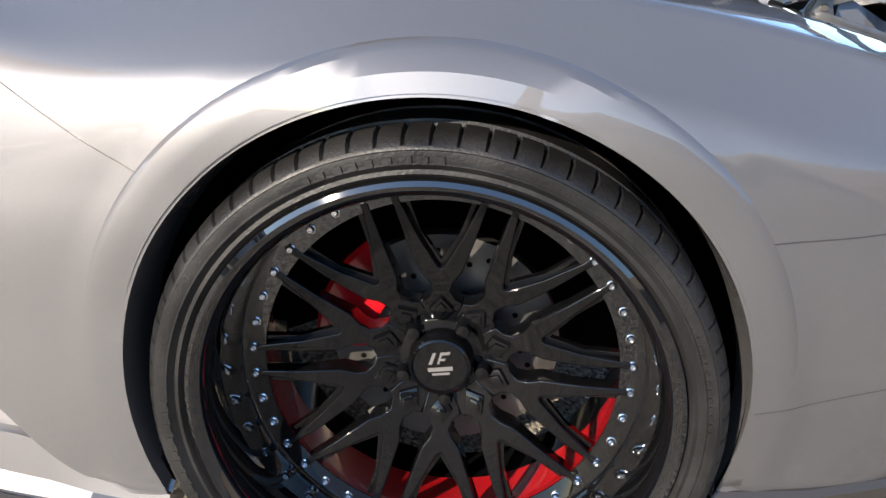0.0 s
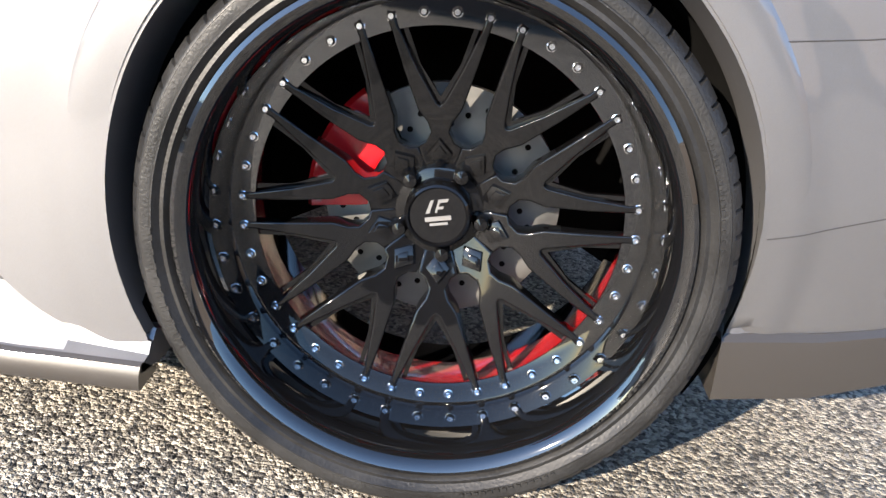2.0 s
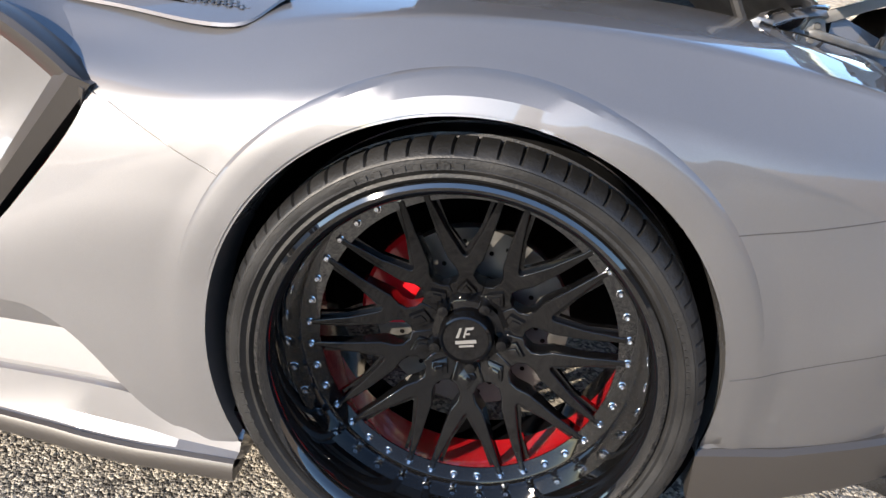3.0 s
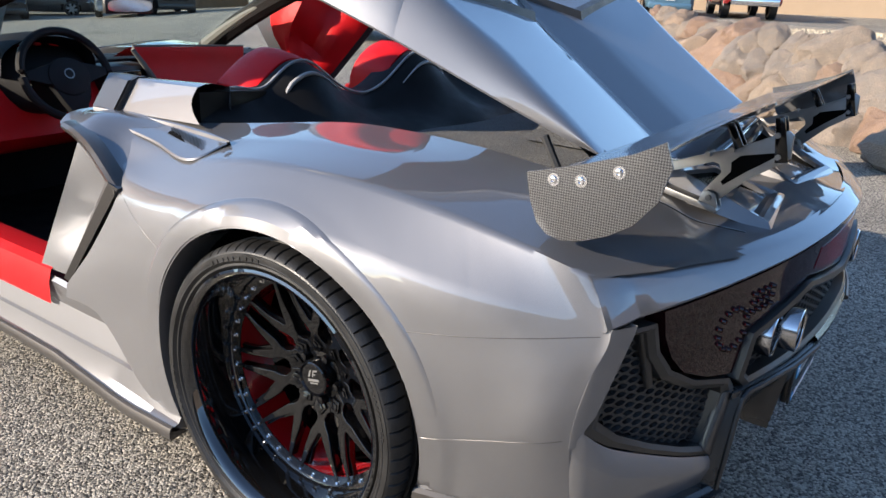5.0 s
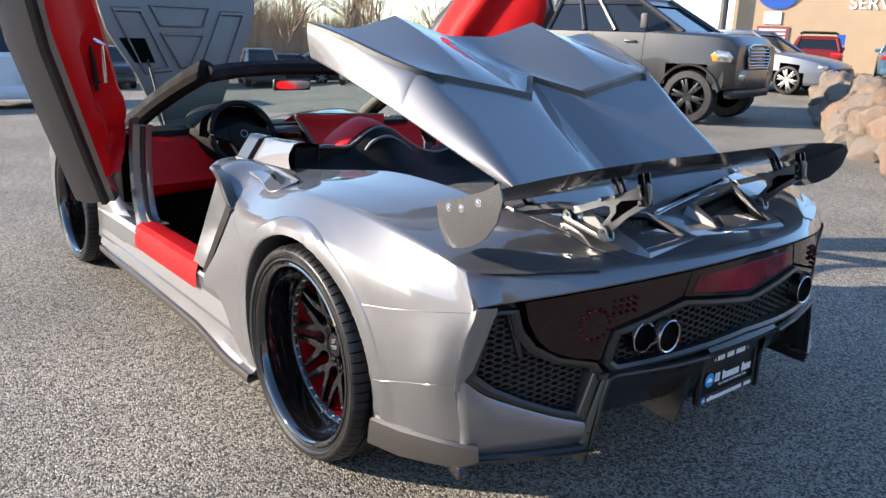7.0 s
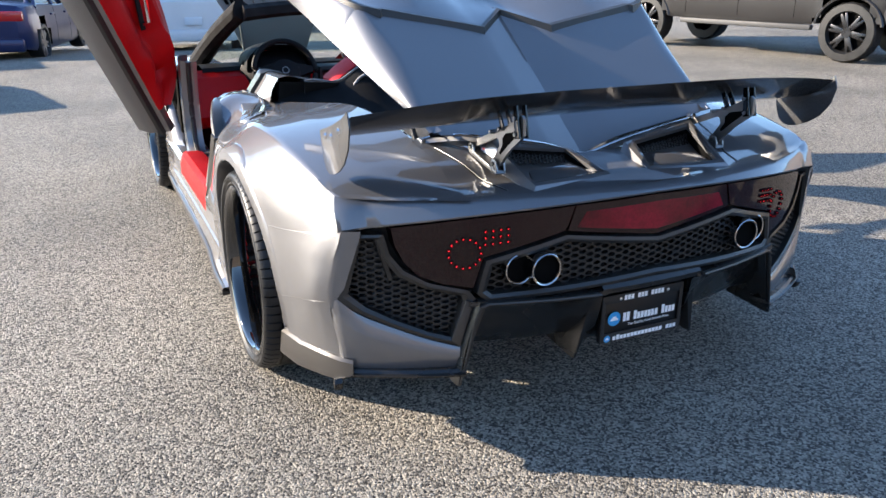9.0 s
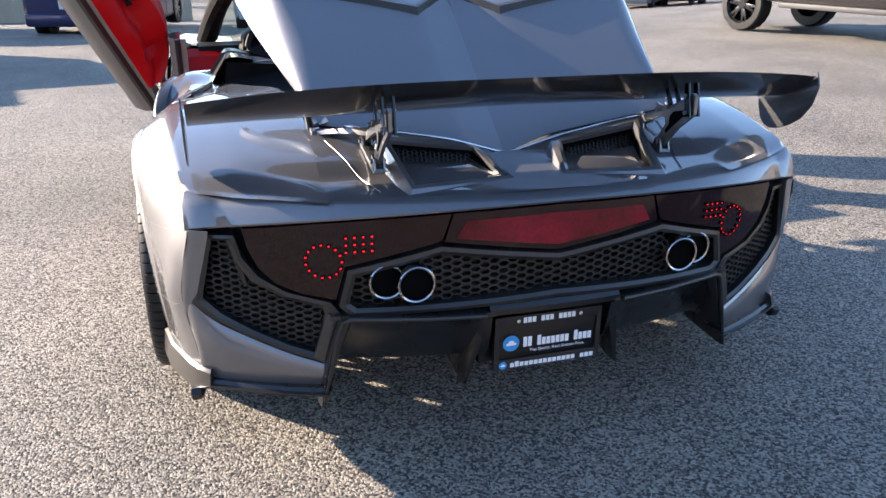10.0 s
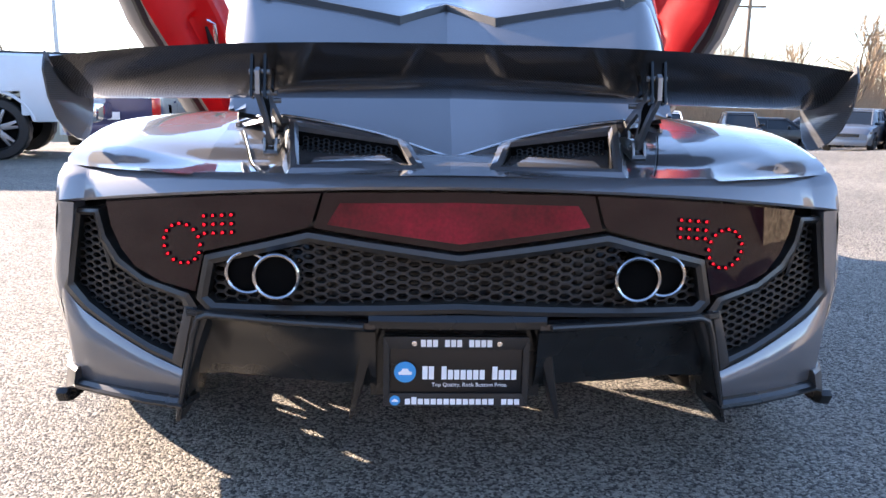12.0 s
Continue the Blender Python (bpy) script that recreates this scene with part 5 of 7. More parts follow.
for s in (-1, 1):
    # grey buttress block behind the door opening: side face with a hollow rear end, dark cap, black seal between
    def buttress(y0, y1, hollow, grow):
        bm = bmesh.new()
        rows = []
        for k in range(9):
            u = k / 8
            row = []
            for j in range(7):
                v = j / 6
                y = y0 + (y1 - y0) * u
                if hollow:
                    y -= u * (0.074 * v - 0.030 * math.sin(math.pi * v))
                zt, zb = 0.946 + 0.055 * max(0.0, 0.92 - y), 0.862 + 0.045 * max(0.0, 0.92 - y)
                row.append(Vector((-0.738 - 0.014 * u - 0.058 * v - grow, y, zt + (zb - zt) * v)))
            top = Vector((-0.730 + 0.004 * u - grow, row[0].y, row[0].z + 0.006 + grow))
            rows.append([Vector((-0.64, row[0].y, top.z - 0.014)), Vector((-0.70, row[0].y, top.z)), top] + row + [Vector((-0.70, row[-1].y, 0.82)), Vector((-0.64, row[0].y, 0.82))])
        vs = grid(bm, rows, closed=True)
        if not hollow:
            bm.faces.new(vs[-1])
        bm.faces.new(vs[0][::-1])
        return mirror(bm, s)

    block = part("buttress", buttress(0.900, 0.602, True, 0.0), PAINT, car)
    part("buttress_seal", buttress(0.918, 0.898, False, 0.004), PLASTIC, block)
    part("buttress_cap", buttress(1.036, 0.914, False, 0.002), PAINT_DARK, block)
    bm = bmesh.new()
    a = [(-0.745, 0.604, 0.948), (-0.60, 0.606, 0.940), (-0.47, 0.64, 0.925), (-0.45, 0.64, 0.72), (-0.792, 0.548, 0.72)]
    b = [(-0.70, 1.0, 0.934), (-0.60, 0.90, 0.93), (-0.50, 0.86, 0.915), (-0.50, 0.86, 0.72), (-0.70, 1.0, 0.72)]
    grid(bm, [[Vector(p).lerp(Vector(q), k / 4) for p, q in zip(a, b)] for k in range(5)], closed=True, cap=True)
    part("buttress_side", mirror(bm, s), BLACK_LEATHER, car)
    # slotted vent wedge on the shoulder: a dark recess between two lines that meet in a point
    upper = [(0.0, (-0.826, 0.985, 0.866)), (0.45, (-0.806, 0.690, 0.8655)), (0.75, (-0.846, 0.470, 0.8735)), (1.0, (-0.886, 0.322, 0.8765))]
    lower = [(0.0, (-0.866, 0.945, 0.862)), (0.45, (-0.905, 0.600, 0.8415)), (0.78, (-0.962, 0.380, 0.8365)), (1.0, (-0.890, 0.324, 0.8755))]
    bm = bmesh.new()
    rows = []
    for k in range(29):
        u = k / 28
        p, q = Vector(lerp_table(upper, u)), Vector(lerp_table(lower, u))
        edge = min(1.0, (1 - u) / 0.1)
        rows.append([p + Vector((0.006, 0, -0.01)), p + Vector((0, 0, 0.004)), p.lerp(q, 0.07) + Vector((0, 0, 0.004)), p.lerp(q, 0.10) - Vector((0, 0, 0.003 * edge)), p.lerp(q, 0.6) + Vector((0, 0, 0.0005)), q + Vector((0, 0, 0.0012)), q + Vector((-0.003, 0, -0.004))])
    grid(bm, rows)
    wv = part("shoulder_vent", mirror(bm, s), PAINT, car, smooth=20)
    bm = bmesh.new()
    c0, c1, c2 = Vector((-0.838, 0.600, 0.8650)), Vector((-0.893, 0.385, 0.8625)), Vector((-0.026, -0.010, -0.0065))
    honeycomb(bm, [(0, 0.0), (1, 0.0), (1, 1), (0, 0.7)], 0.070, 0.40, lambda u, v, d: c0.lerp(c1, u) + c2 * v * (0.75 + 0.55 * u) - Vector((0, 0, 1)) * d, wall=0.013, depth=0.002)
    part("vent_mesh", mirror(bm, s), TRIM_BLACK, wv)["kind"] = "stuff"
    # near-black sheet below the mesh, in place of a recess lying in shade
    bm = bmesh.new()
    grid(bm, [[c0 + Vector((0.004, 0.006, -0.0045)), c0 + c2 * 0.9 + Vector((0, 0.004, -0.0045))], [c1 + Vector((0.002, -0.008, -0.0045)), c1 + c2 * 1.35 + Vector((-0.002, -0.006, -0.0045))]])
    part("vent_shade", mirror(bm, s), DARK, wv)
    # side intake: concave jamb ahead of the panel, with its dark blade
    bm = bmesh.new()
    rows = []
    for k in range(17):
        u = k / 16
        p = Vector((-1.022, 0.570, 0.738)).lerp(Vector((-1.030, 0.815, 0.432)), u)
        q = Vector((-0.985, 0.800, 0.835)).lerp(Vector((-1.035, 0.99, 0.430)), u)
        bulge = Vector((0.045 * math.sin(math.pi * min(1, u * 1.2)), 0, 0))
        rows.append([p + Vector((0.004, 0, 0)), p.lerp(q, 0.25) + bulge * 0.8, p.lerp(q, 0.55) + bulge, p.lerp(q, 0.85) + bulge * 0.4, q, q + Vector((0.10, 0.05, 0.0))])
    grid(bm, rows)
    part("door_jamb", mirror(bm, s), PAINT, car)
    bm = bmesh.new()
    rows = []
    for k in range(13):
        u = k / 12
        p = Vector((-1.020, 0.562, 0.742)).lerp(Vector((-1.028, 0.822, 0.425)), u)
        wd = 0.055 * (1 - 0.55 * u)
        rows.append([p + Vector((0.02, 0.0, 0)), p + Vector((-0.020, 0.0, 0.0)), p + Vector((-0.028, wd * 0.5, 0.012)), p + Vector((-0.012, wd, 0.016)), p + Vector((0.03, wd, 0.012))])
    grid(bm, rows, closed=True, cap=True)
    part("intake_blade", mirror(bm, s), PAINT_DARK, car)
    bm = bmesh.new()
    rows = []
    arc = [(0, (-1.026, 0.572, 0.738)), (0.25, (-1.020, 0.635, 0.786)), (0.5, (-1.005, 0.715, 0.825)), (0.75, (-0.985, 0.805, 0.844)), (1.0, (-0.962, 0.90, 0.848))]
    for k in range(21):
        p = Vector(lerp_table(arc, k / 20))
        w = 1 - 0.45 * k / 20
        rows.append([p + Vector((-0.006, 0.012, -0.034 * w)), p + Vector((-0.016, 0.004, -0.016 * w)), p + Vector((-0.018, 0.0, -0.004)), p + Vector((-0.010, 0, 0.005)), p + Vector((0.006, 0, 0.008)), p + Vector((0.03, 0, 0.006)), p + Vector((0.03, 0, -0.02))])
    grid(bm, rows, closed=True, cap=True)
    part("intake_arch", mirror(bm, s), PAINT_DARK, car)
    # shoulder from the pillar to the panel, running into its front edge
    bm = bmesh.new()
    ends = [Vector((side_point(k, FRONT_Y[k] - 0.02)[0], FRONT_Y[k] - 0.02, side_point(k, FRONT_Y[k] - 0.02)[1] + 0.0005)) for k in (3, 4, 5, 6)]
    tail = [(0.0, tuple(ends[0])), (0.38, tuple(ends[1])), (0.62, tuple(ends[2])), (1.0, tuple(ends[3]))]
    head = [(0.0, (-0.950, 0.955, 0.842)), (0.38, (-0.915, 0.975, 0.858)), (0.62, (-0.872, 0.99, 0.864)), (1.0, (-0.79, 1.0, 0.866))]
    rows = []
    for k in range(17):
        u = k / 16
        row = []
        for j in range(13):
            v = j / 12
            lift = math.sin(math.pi * u) ** 2 * (0.046 * (1 - v) ** 2 + 0.016 * math.sin(math.pi * v))
            row.append(Vector(lerp_table(head, v)).lerp(Vector(lerp_table(tail, v)), u) + Vector((-0.012 * math.sin(math.pi * u) * (1 - v), 0, lift)))
        rows.append(row)
    grid(bm, rows)
    part("shoulder", mirror(bm, s), PAINT, car, smooth=50)
    # side sill with its outward blade
    bm = bmesh.new()
    rows = []
    st = [(0.335, -1.060, 0.192, -1.096, 0.166), (0.44, -1.057, 0.215, -1.095, 0.164), (0.50, -1.056, 0.245, -1.094, 0.162), (0.545, -1.054, 0.330, -1.092, 0.162), (0.60, -1.050, 0.392, -1.090, 0.164), (0.655, -1.048, 0.395, -1.086, 0.168), (0.80, -1.046, 0.396, -1.074, 0.172), (0.90, -1.044, 0.400, -1.074, 0.186), (1.1, -1.042, 0.400, -1.072, 0.190), (1.5, -1.040, 0.40, -1.068, 0.192), (2.0, -1.038, 0.39, -1.064, 0.19), (2.33, -1.04, 0.40, -1.056, 0.19)]
    for y, xt, zt, xb, zb in st:
        def f(z):
            return min(z, zt)
        rows.append([(xt + 0.01, y, zt + 0.012), (xt, y, zt), (xt + 0.012, y, f(0.335)), (xt - 0.004, y, f(0.268)), (xt + 0.004, y, f(0.262)), (xt + 0.003, y, f(0.256)), (xt - 0.006, y, f(0.250)), (xt - 0.014, y, max(zb + 0.012, zb + 0.35 * (f(0.25) - zb))), (xb + 0.012, y, zb + 0.010), (xb + 0.001, y, zb + 0.006), (xb + 0.001, y, zb - 0.004), (xb + 0.06, y, zb - 0.012), (xb + 0.16, y, zb - 0.01)])
    vs = grid(bm, rows)
    bm.faces.new(vs[0])
    part("side_sill", mirror(bm, s), PAINT, car, smooth=22)
    bm = bmesh.new()
    rows = []
    for y, xt, zt, xb, zb in st:
        rows.append([(xb + 0.004, y, zb + 0.011), (xb - 0.003, y, zb + 0.007), (xb - 0.007, y, zb - 0.001), (xb - 0.008, y, zb - 0.018), (xb - 0.004, y, zb - 0.026), (xb + 0.05, y, zb - 0.020)])
    grid(bm, rows, closed=True, cap=True)
    part("sill_blade", mirror(bm, s), PAINT_DARK, car)
    # lower body ahead of the wheel, under the sill, and the tub side
    bm = bmesh.new()
    grid(bm, [[(-1.03, y, 0.16), (-0.98, y, 0.13), (-0.5, y, 0.13)] for y in (0.40, 1.3, 2.34)])
    part("underside", mirror(bm, s), DARK, car)
    # red sill trim in the doorway
    bm = bmesh.new()
    rows = []
    for y in (0.93, 1.1, 1.4, 1.72):
        rows.append([(-1.052, y, 0.33), (-1.050, y, 0.395), (-1.040, y, 0.432), (-1.018, y, 0.448), (-0.955, y, 0.446), (-0.925, y, 0.436), (-0.915, y, 0.36)])
    grid(bm, rows)
    part("sill_trim", mirror(bm, s), RED_LEATHER, car, "red leather sill trim")
    bm = bmesh.new()
    rows = []
    for y in (1.70, 1.9, 2.15, 2.35):
        rows.append([(-1.050, y, 0.32), (-1.050, y, 0.40), (-1.03, y, 0.425), (-0.88, y, 0.43), (-0.86, y, 0.40)])
    grid(bm, rows)
    part("sill_end", mirror(bm, s), PAINT, car)
    # front post of the door opening with a black seal, curving into the sill
    post = [(0.0, (1.66, 0.425)), (0.10, (1.76, 0.432)), (0.22, (1.815, 0.47)), (0.5, (1.845, 0.62)), (0.8, (1.830, 0.80)), (1.0, (1.800, 0.915))]
    bm, bs = bmesh.new(), bmesh.new()
    rows, seal = [], []
    for k in range(25):
        y, z = lerp_table(post, k / 24)
        if s > 0 and z > 0.70:
            continue
        y2, z2 = lerp_table(post, min(1.0, k / 24 + 0.02))
        y1, z1 = lerp_table(post, max(0.0, k / 24 - 0.02))
        d = Vector((0, y2 - y1, z2 - z1)).normalized()
        n = Vector((0, d.z, -d.y))
        p = Vector((0, y, z))
        rows.append([p + Vector((-0.90, 0, 0)) + n * 0.006, p + Vector((-0.955, 0, 0)) + n * 0.012, p + Vector((-0.985, 0, 0)) + n * 0.030, p + Vector((-0.990, 0, 0)) + n * 0.075, p + Vector((-0.975, 0, 0)) + n * 0.105, p + Vector((-0.93, 0, 0)) + n * 0.115])
        seal.append(p + Vector((-0.945, 0, 0)) + n * 0.004)
    grid(bm, rows)
    part("door_post", mirror(bm, s), PAINT, car)
    tube(bs, seal, 0.014, 8)
    part("door_seal", mirror(bs, s), PLASTIC, car, "black rubber door seal")

# ---- windscreen: frame, glass, mirror
def screen_edge(u):
    """Right-to-left arc of the header: u -1 to 1."""
    return Vector((0.665 * u, 1.94 - 0.29 * u * u, 1.205 - 0.018 * u * u))


def cowl_edge(u):
    return Vector((0.80 * u, 2.75 - 0.25 * u * u, 0.845 - 0.02 * u * u))


bm = bmesh.new()
rows = [[screen_edge(-1 + k / 12).lerp(cowl_edge(-1 + k / 12), j / 8) + Vector((0, 0, 0.02 * math.sin(math.pi * j / 8))) for j in range(9)] for k in range(25)]
grid(bm, rows)
screen = part("windscreen", bm, GLASS, car, "clear windscreen glass")
screen.visible_shadow = False
bm = bmesh.new()
rows = []
for k in range(25):
    p = screen_edge(-1 + k / 12)
    rows.append([p + Vector((0, 0.012, 0.020)), p + Vector((0, -0.030, 0.026)), p + Vector((0, -0.070, 0.008)), p + Vector((0, -0.074, -0.034)), p + Vector((0, -0.030, -0.056)), p + Vector((0, 0.02, -0.03))])
grid(bm, rows, closed=True, cap=True)
part("screen_header", bm, PADDING, car, "black padded header rail")
for s in (-1, 1):
    bm = bmesh.new()
    tube(bm, [screen_edge(s).lerp(cowl_edge(s), k / 10) + Vector((0, 0, 0.02 * math.sin(math.pi * k / 10))) for k in range(11)], [0.050] * 4 + [0.052] * 4 + [0.050] * 3, 10)
    part("windscreen_pillar", bm, PADDING, car, "black windscreen pillar")
    bm = bmesh.new()
    tube(bm, [screen_edge(s).lerp(cowl_edge(s), k / 10) + Vector((s * 0.012, 0.012, 0.032 + 0.02 * math.sin(math.pi * k / 10))) for k in range(11)], 0.024, 8)
    part("pillar_cover", bm, PADDING, car)
    bm = bmesh.new()
    tube(bm, [screen_edge(s).lerp(cowl_edge(s), k / 10) + Vector((-s * 0.036, 0.016, -0.006 + 0.02 * math.sin(math.pi * k / 10))) for k in range(3, 10)], [0.012, 0.018, 0.022, 0.026, 0.030, 0.032, 0.034], 10)
    part("pillar_trim", bm, PILLAR_TRIM, car, "olive-grey inner pillar trim")
bm = bmesh.new()
box(bm, -0.115, 0.115, -0.012, 0.014, -0.032, 0.032, 0.010)
mir = part("interior_mirror", bm, PLASTIC, car, "interior mirror with a black shell")
mir.matrix_basis = pose(-0.088, 1.872, 1.097, 2, 0, 0)
bm = bmesh.new()
prism(bm, [(0.104 * math.copysign(abs(math.cos(a)) ** 0.5, math.cos(a)), 0.024 * math.copysign(abs(math.sin(a)) ** 0.6, math.sin(a))) for a in [2 * math.pi * k / 32 for k in range(32)]], 0.002, lambda u, v, d: (u, -0.0145 + d, v))
part("mirror_glass", bm, CHROME, mir)

# ---- cabin
bm = bmesh.new()
grid(bm, [[(x, y, 0.24) for x in (-0.90, 0, 0.90)] for y in (0.7, 1.6, 2.5)])
part("cabin_floor", bm, BLACK_LEATHER, car)
bm = bmesh.new()
grid(bm, [[(x, 2.42 - 0.12 * (abs(x) / 0.9) ** 2, 0.24), (x, 2.38 - 0.12 * (abs(x) / 0.9) ** 2, 0.60)] for x in (-0.9, -0.45, 0, 0.45, 0.9)])
part("firewall", bm, BLACK_LEATHER, car)
# dash: red lower moulding, black top
bm = bmesh.new()
rows = []
for k in range(37):
    x = -0.90 + 0.05 * k
    d = -0.10 * math.exp(-((x + 0.42) / 0.22) ** 2) + 0.04 * math.exp(-(x / 0.12) ** 2)
    yb = 2.06 - 0.10 * (abs(x) / 0.9) ** 2
    rows.append([(x, yb + 0.08, 0.50), (x, yb - 0.02, 0.535), (x, yb - 0.06 + d * 0.3, 0.59), (x, yb - 0.03 + d * 0.4, 0.64), (x, yb - 0.02 + d * 0.5, 0.72), (x, yb + 0.03 + d * 0.5, 0.80), (x, yb + 0.10, 0.835)])
grid(bm, rows)
part("dashboard", bm, RED_LEATHER, car, "red leather lower dashboard")
bm = bmesh.new()
rows = []
for k in range(37):
    x = -0.84 + 1.68 * k / 36
    yb = 2.12 - 0.10 * (abs(x) / 0.9) ** 2
    rows.append([(x, yb, 0.825), (x, yb + 0.02, 0.848), (x, yb + 0.10, 0.858), (x, yb + 0.35, 0.835), (x, yb + 0.55, 0.80)])
grid(bm, rows)
part("dash_top", bm, BLACK_LEATHER, car, "black dashboard top")
bm = bmesh.new()
rows = []
for k in range(15):
    u = k / 14
    top, low = Vector((-0.005, 1.985, 0.915)).lerp(Vector((0.60, 1.955, 0.895)), u), Vector((0.075, 1.955, 0.745)).lerp(Vector((0.58, 1.925, 0.715)), u)
    row = [top + Vector((0, 0.16, -0.055)), top + Vector((0, 0.03, -0.002)), top + Vector((0, 0.006, 0.0))]
    row += [top.lerp(low, j / 8) + Vector((0, 0.014 * math.sin(math.pi * j / 8), 0)) for j in range(1, 9)]
    rows.append(row + [low + Vector((0, 0.06, -0.03))])
grid(bm, rows)
pad = part("dash_pad", bm, RED_LEATHER, car, "red leather passenger pad")
bm = bmesh.new()
tube(bm, [(0.09, 1.945, 0.735), (0.035, 1.965, 0.83), (-0.012, 1.98, 0.905), (0.0, 1.995, 0.918), (0.2, 1.985, 0.914), (0.60, 1.965, 0.898)], [0.014, 0.013, 0.010, 0.006, 0.005, 0.005], 8)
part("pad_edge", bm, PILLAR_TRIM, pad, "grey edge moulding")
bm = bmesh.new()
rows = []
for k in range(13):
    a = math.pi * k / 12
    x, z = -0.40 - 0.20 * math.cos(a), 0.84 + 0.14 * math.sin(a) ** 0.7
    rows.append([(x, 2.20, z - 0.01), (x, 2.10, z + 0.004), (x, 2.00, z + 0.006), (x, 1.965, z - 0.004), (x * 0.96 - 0.016, 1.99, z - 0.015), (x * 0.9 - 0.04, 2.08, z - 0.04)])
grid(bm, rows)
part("instrument_hood", bm, BLACK_LEATHER, car)
bm = bmesh.new()
prism(bm, [(-0.60, 0.72), (-0.20, 0.72), (-0.21, 0.86), (-0.28, 0.945), (-0.52, 0.945), (-0.59, 0.86)], 0.02, lambda u, v, d: (u, 2.07 + d, v))
part("instrument_panel", bm, GLOSS, car)
bm = bmesh.new()
rows = []
for k in range(9):
    u = k / 8
    rows.append([(-0.405 + (0.215 - 0.09 * u) * math.copysign(abs(math.cos(a)) ** 0.7, math.cos(a)), 2.06 - 0.17 * u, 0.795 + (0.135 - 0.05 * u) * math.copysign(abs(math.sin(a)) ** 0.7, math.sin(a)) - 0.03 * u) for a in [2 * math.pi * i / 28 for i in range(28)]])
grid(bm, rows, closed=True, cap=True)
part("column_shroud", bm, BLACK_LEATHER, car, "black steering column shroud")
bm = bmesh.new()
box(bm, -0.16, 0.06, 1.98, 2.12, 0.62, 0.84, 0.012)
console = part("centre_console", bm, PLASTIC, car)
for z in (0.80, 0.74, 0.68):
    bm = bmesh.new()
    box(bm, -0.14, 0.04, 1.972, 1.985, z - 0.018, z + 0.018, 0.004)
    part("console_vent", bm, GLOSS, console)
# steering wheel
bm = bmesh.new()
tube(bm, [(0.178 * math.cos(2 * math.pi * k / 40), 0.0, 0.178 * math.sin(2 * math.pi * k / 40)) for k in range(40)], 0.0165, 10, closed=True)
stw = part("steering_wheel", bm, BLACK_LEATHER, car, "black leather steering wheel")
stw.matrix_basis = pose(-0.405, 1.84, 0.838, -24, 0, 0)
bm = bmesh.new()
prism(bm, [(-0.165, 0.02), (-0.07, 0.045), (0.07, 0.045), (0.165, 0.02), (0.165, -0.02), (0.075, -0.03), (0.055, -0.10), (0.03, -0.165), (-0.03, -0.165), (-0.055, -0.10), (-0.075, -0.03), (-0.165, -0.02)], 0.03, lambda u, v, d: (u, -0.012 + d, v), bevel=0.008)
part("wheel_hub", bm, BLACK_LEATHER, stw)
bm = bmesh.new()
prism(bm, [(0.085 * math.cos(2 * math.pi * k / 28), -0.01 + 0.078 * math.sin(2 * math.pi * k / 28)) for k in range(28)], 0.022, lambda u, v, d: (u, -0.018 + d, v), bevel=0.008)
part("airbag_cover", bm, BLACK_LEATHER, stw)
bm = bmesh.new()
revolve(bm, [(0.006, 0.016), (0.0085, 0.017), (0.0085, 0.020), (0.006, 0.021)], 28)
for v in bm.verts:
    v.co = Vector((v.co.y, -0.011 - v.co.x, v.co.z))
part("hub_emblem", bm, ALLOY, stw, "plain round emblem")
# seats: the tops of their red backs show over the bulkhead
for s in (-1, 1):
    bm = bmesh.new()
    rows = []
    for k in range(17):
        u = k / 16
        z = 0.42 + 0.44 * u
        w = 0.23 - 0.07 * u ** 2
        cx = -0.42 + 0.06 * u ** 2
        y = 1.08 - 0.18 * u
        th = 0.10 + 0.03 * math.sin(math.pi * u)
        rows.append([(cx + w * math.copysign(abs(math.cos(a)) ** 0.6, math.cos(a)), y + th * 0.5 * math.copysign(abs(math.sin(a)) ** 0.7, math.sin(a)), z) for a in [2 * math.pi * i / 24 for i in range(24)]])
    grid(bm, rows, closed=True, cap=True)
    bmesh.ops.bevel(bm, geom=[e for e in bm.edges if e.calc_face_angle(0) > 1.0], offset=0.03, segments=3, affect="EDGES")
    part("seat_back", mirror(bm, s), RED_LEATHER, car, "red leather seat back")
    bm = bmesh.new()
    box(bm, -0.64, -0.20, 1.05, 1.58, 0.26, 0.46, 0.05)
    part("seat_cushion", mirror(bm, s), RED_LEATHER, car)
bm = bmesh.new()
box(bm, -0.13, 0.13, 0.85, 2.0, 0.24, 0.60, 0.03)
part("tunnel", bm, BLACK_LEATHER, car)

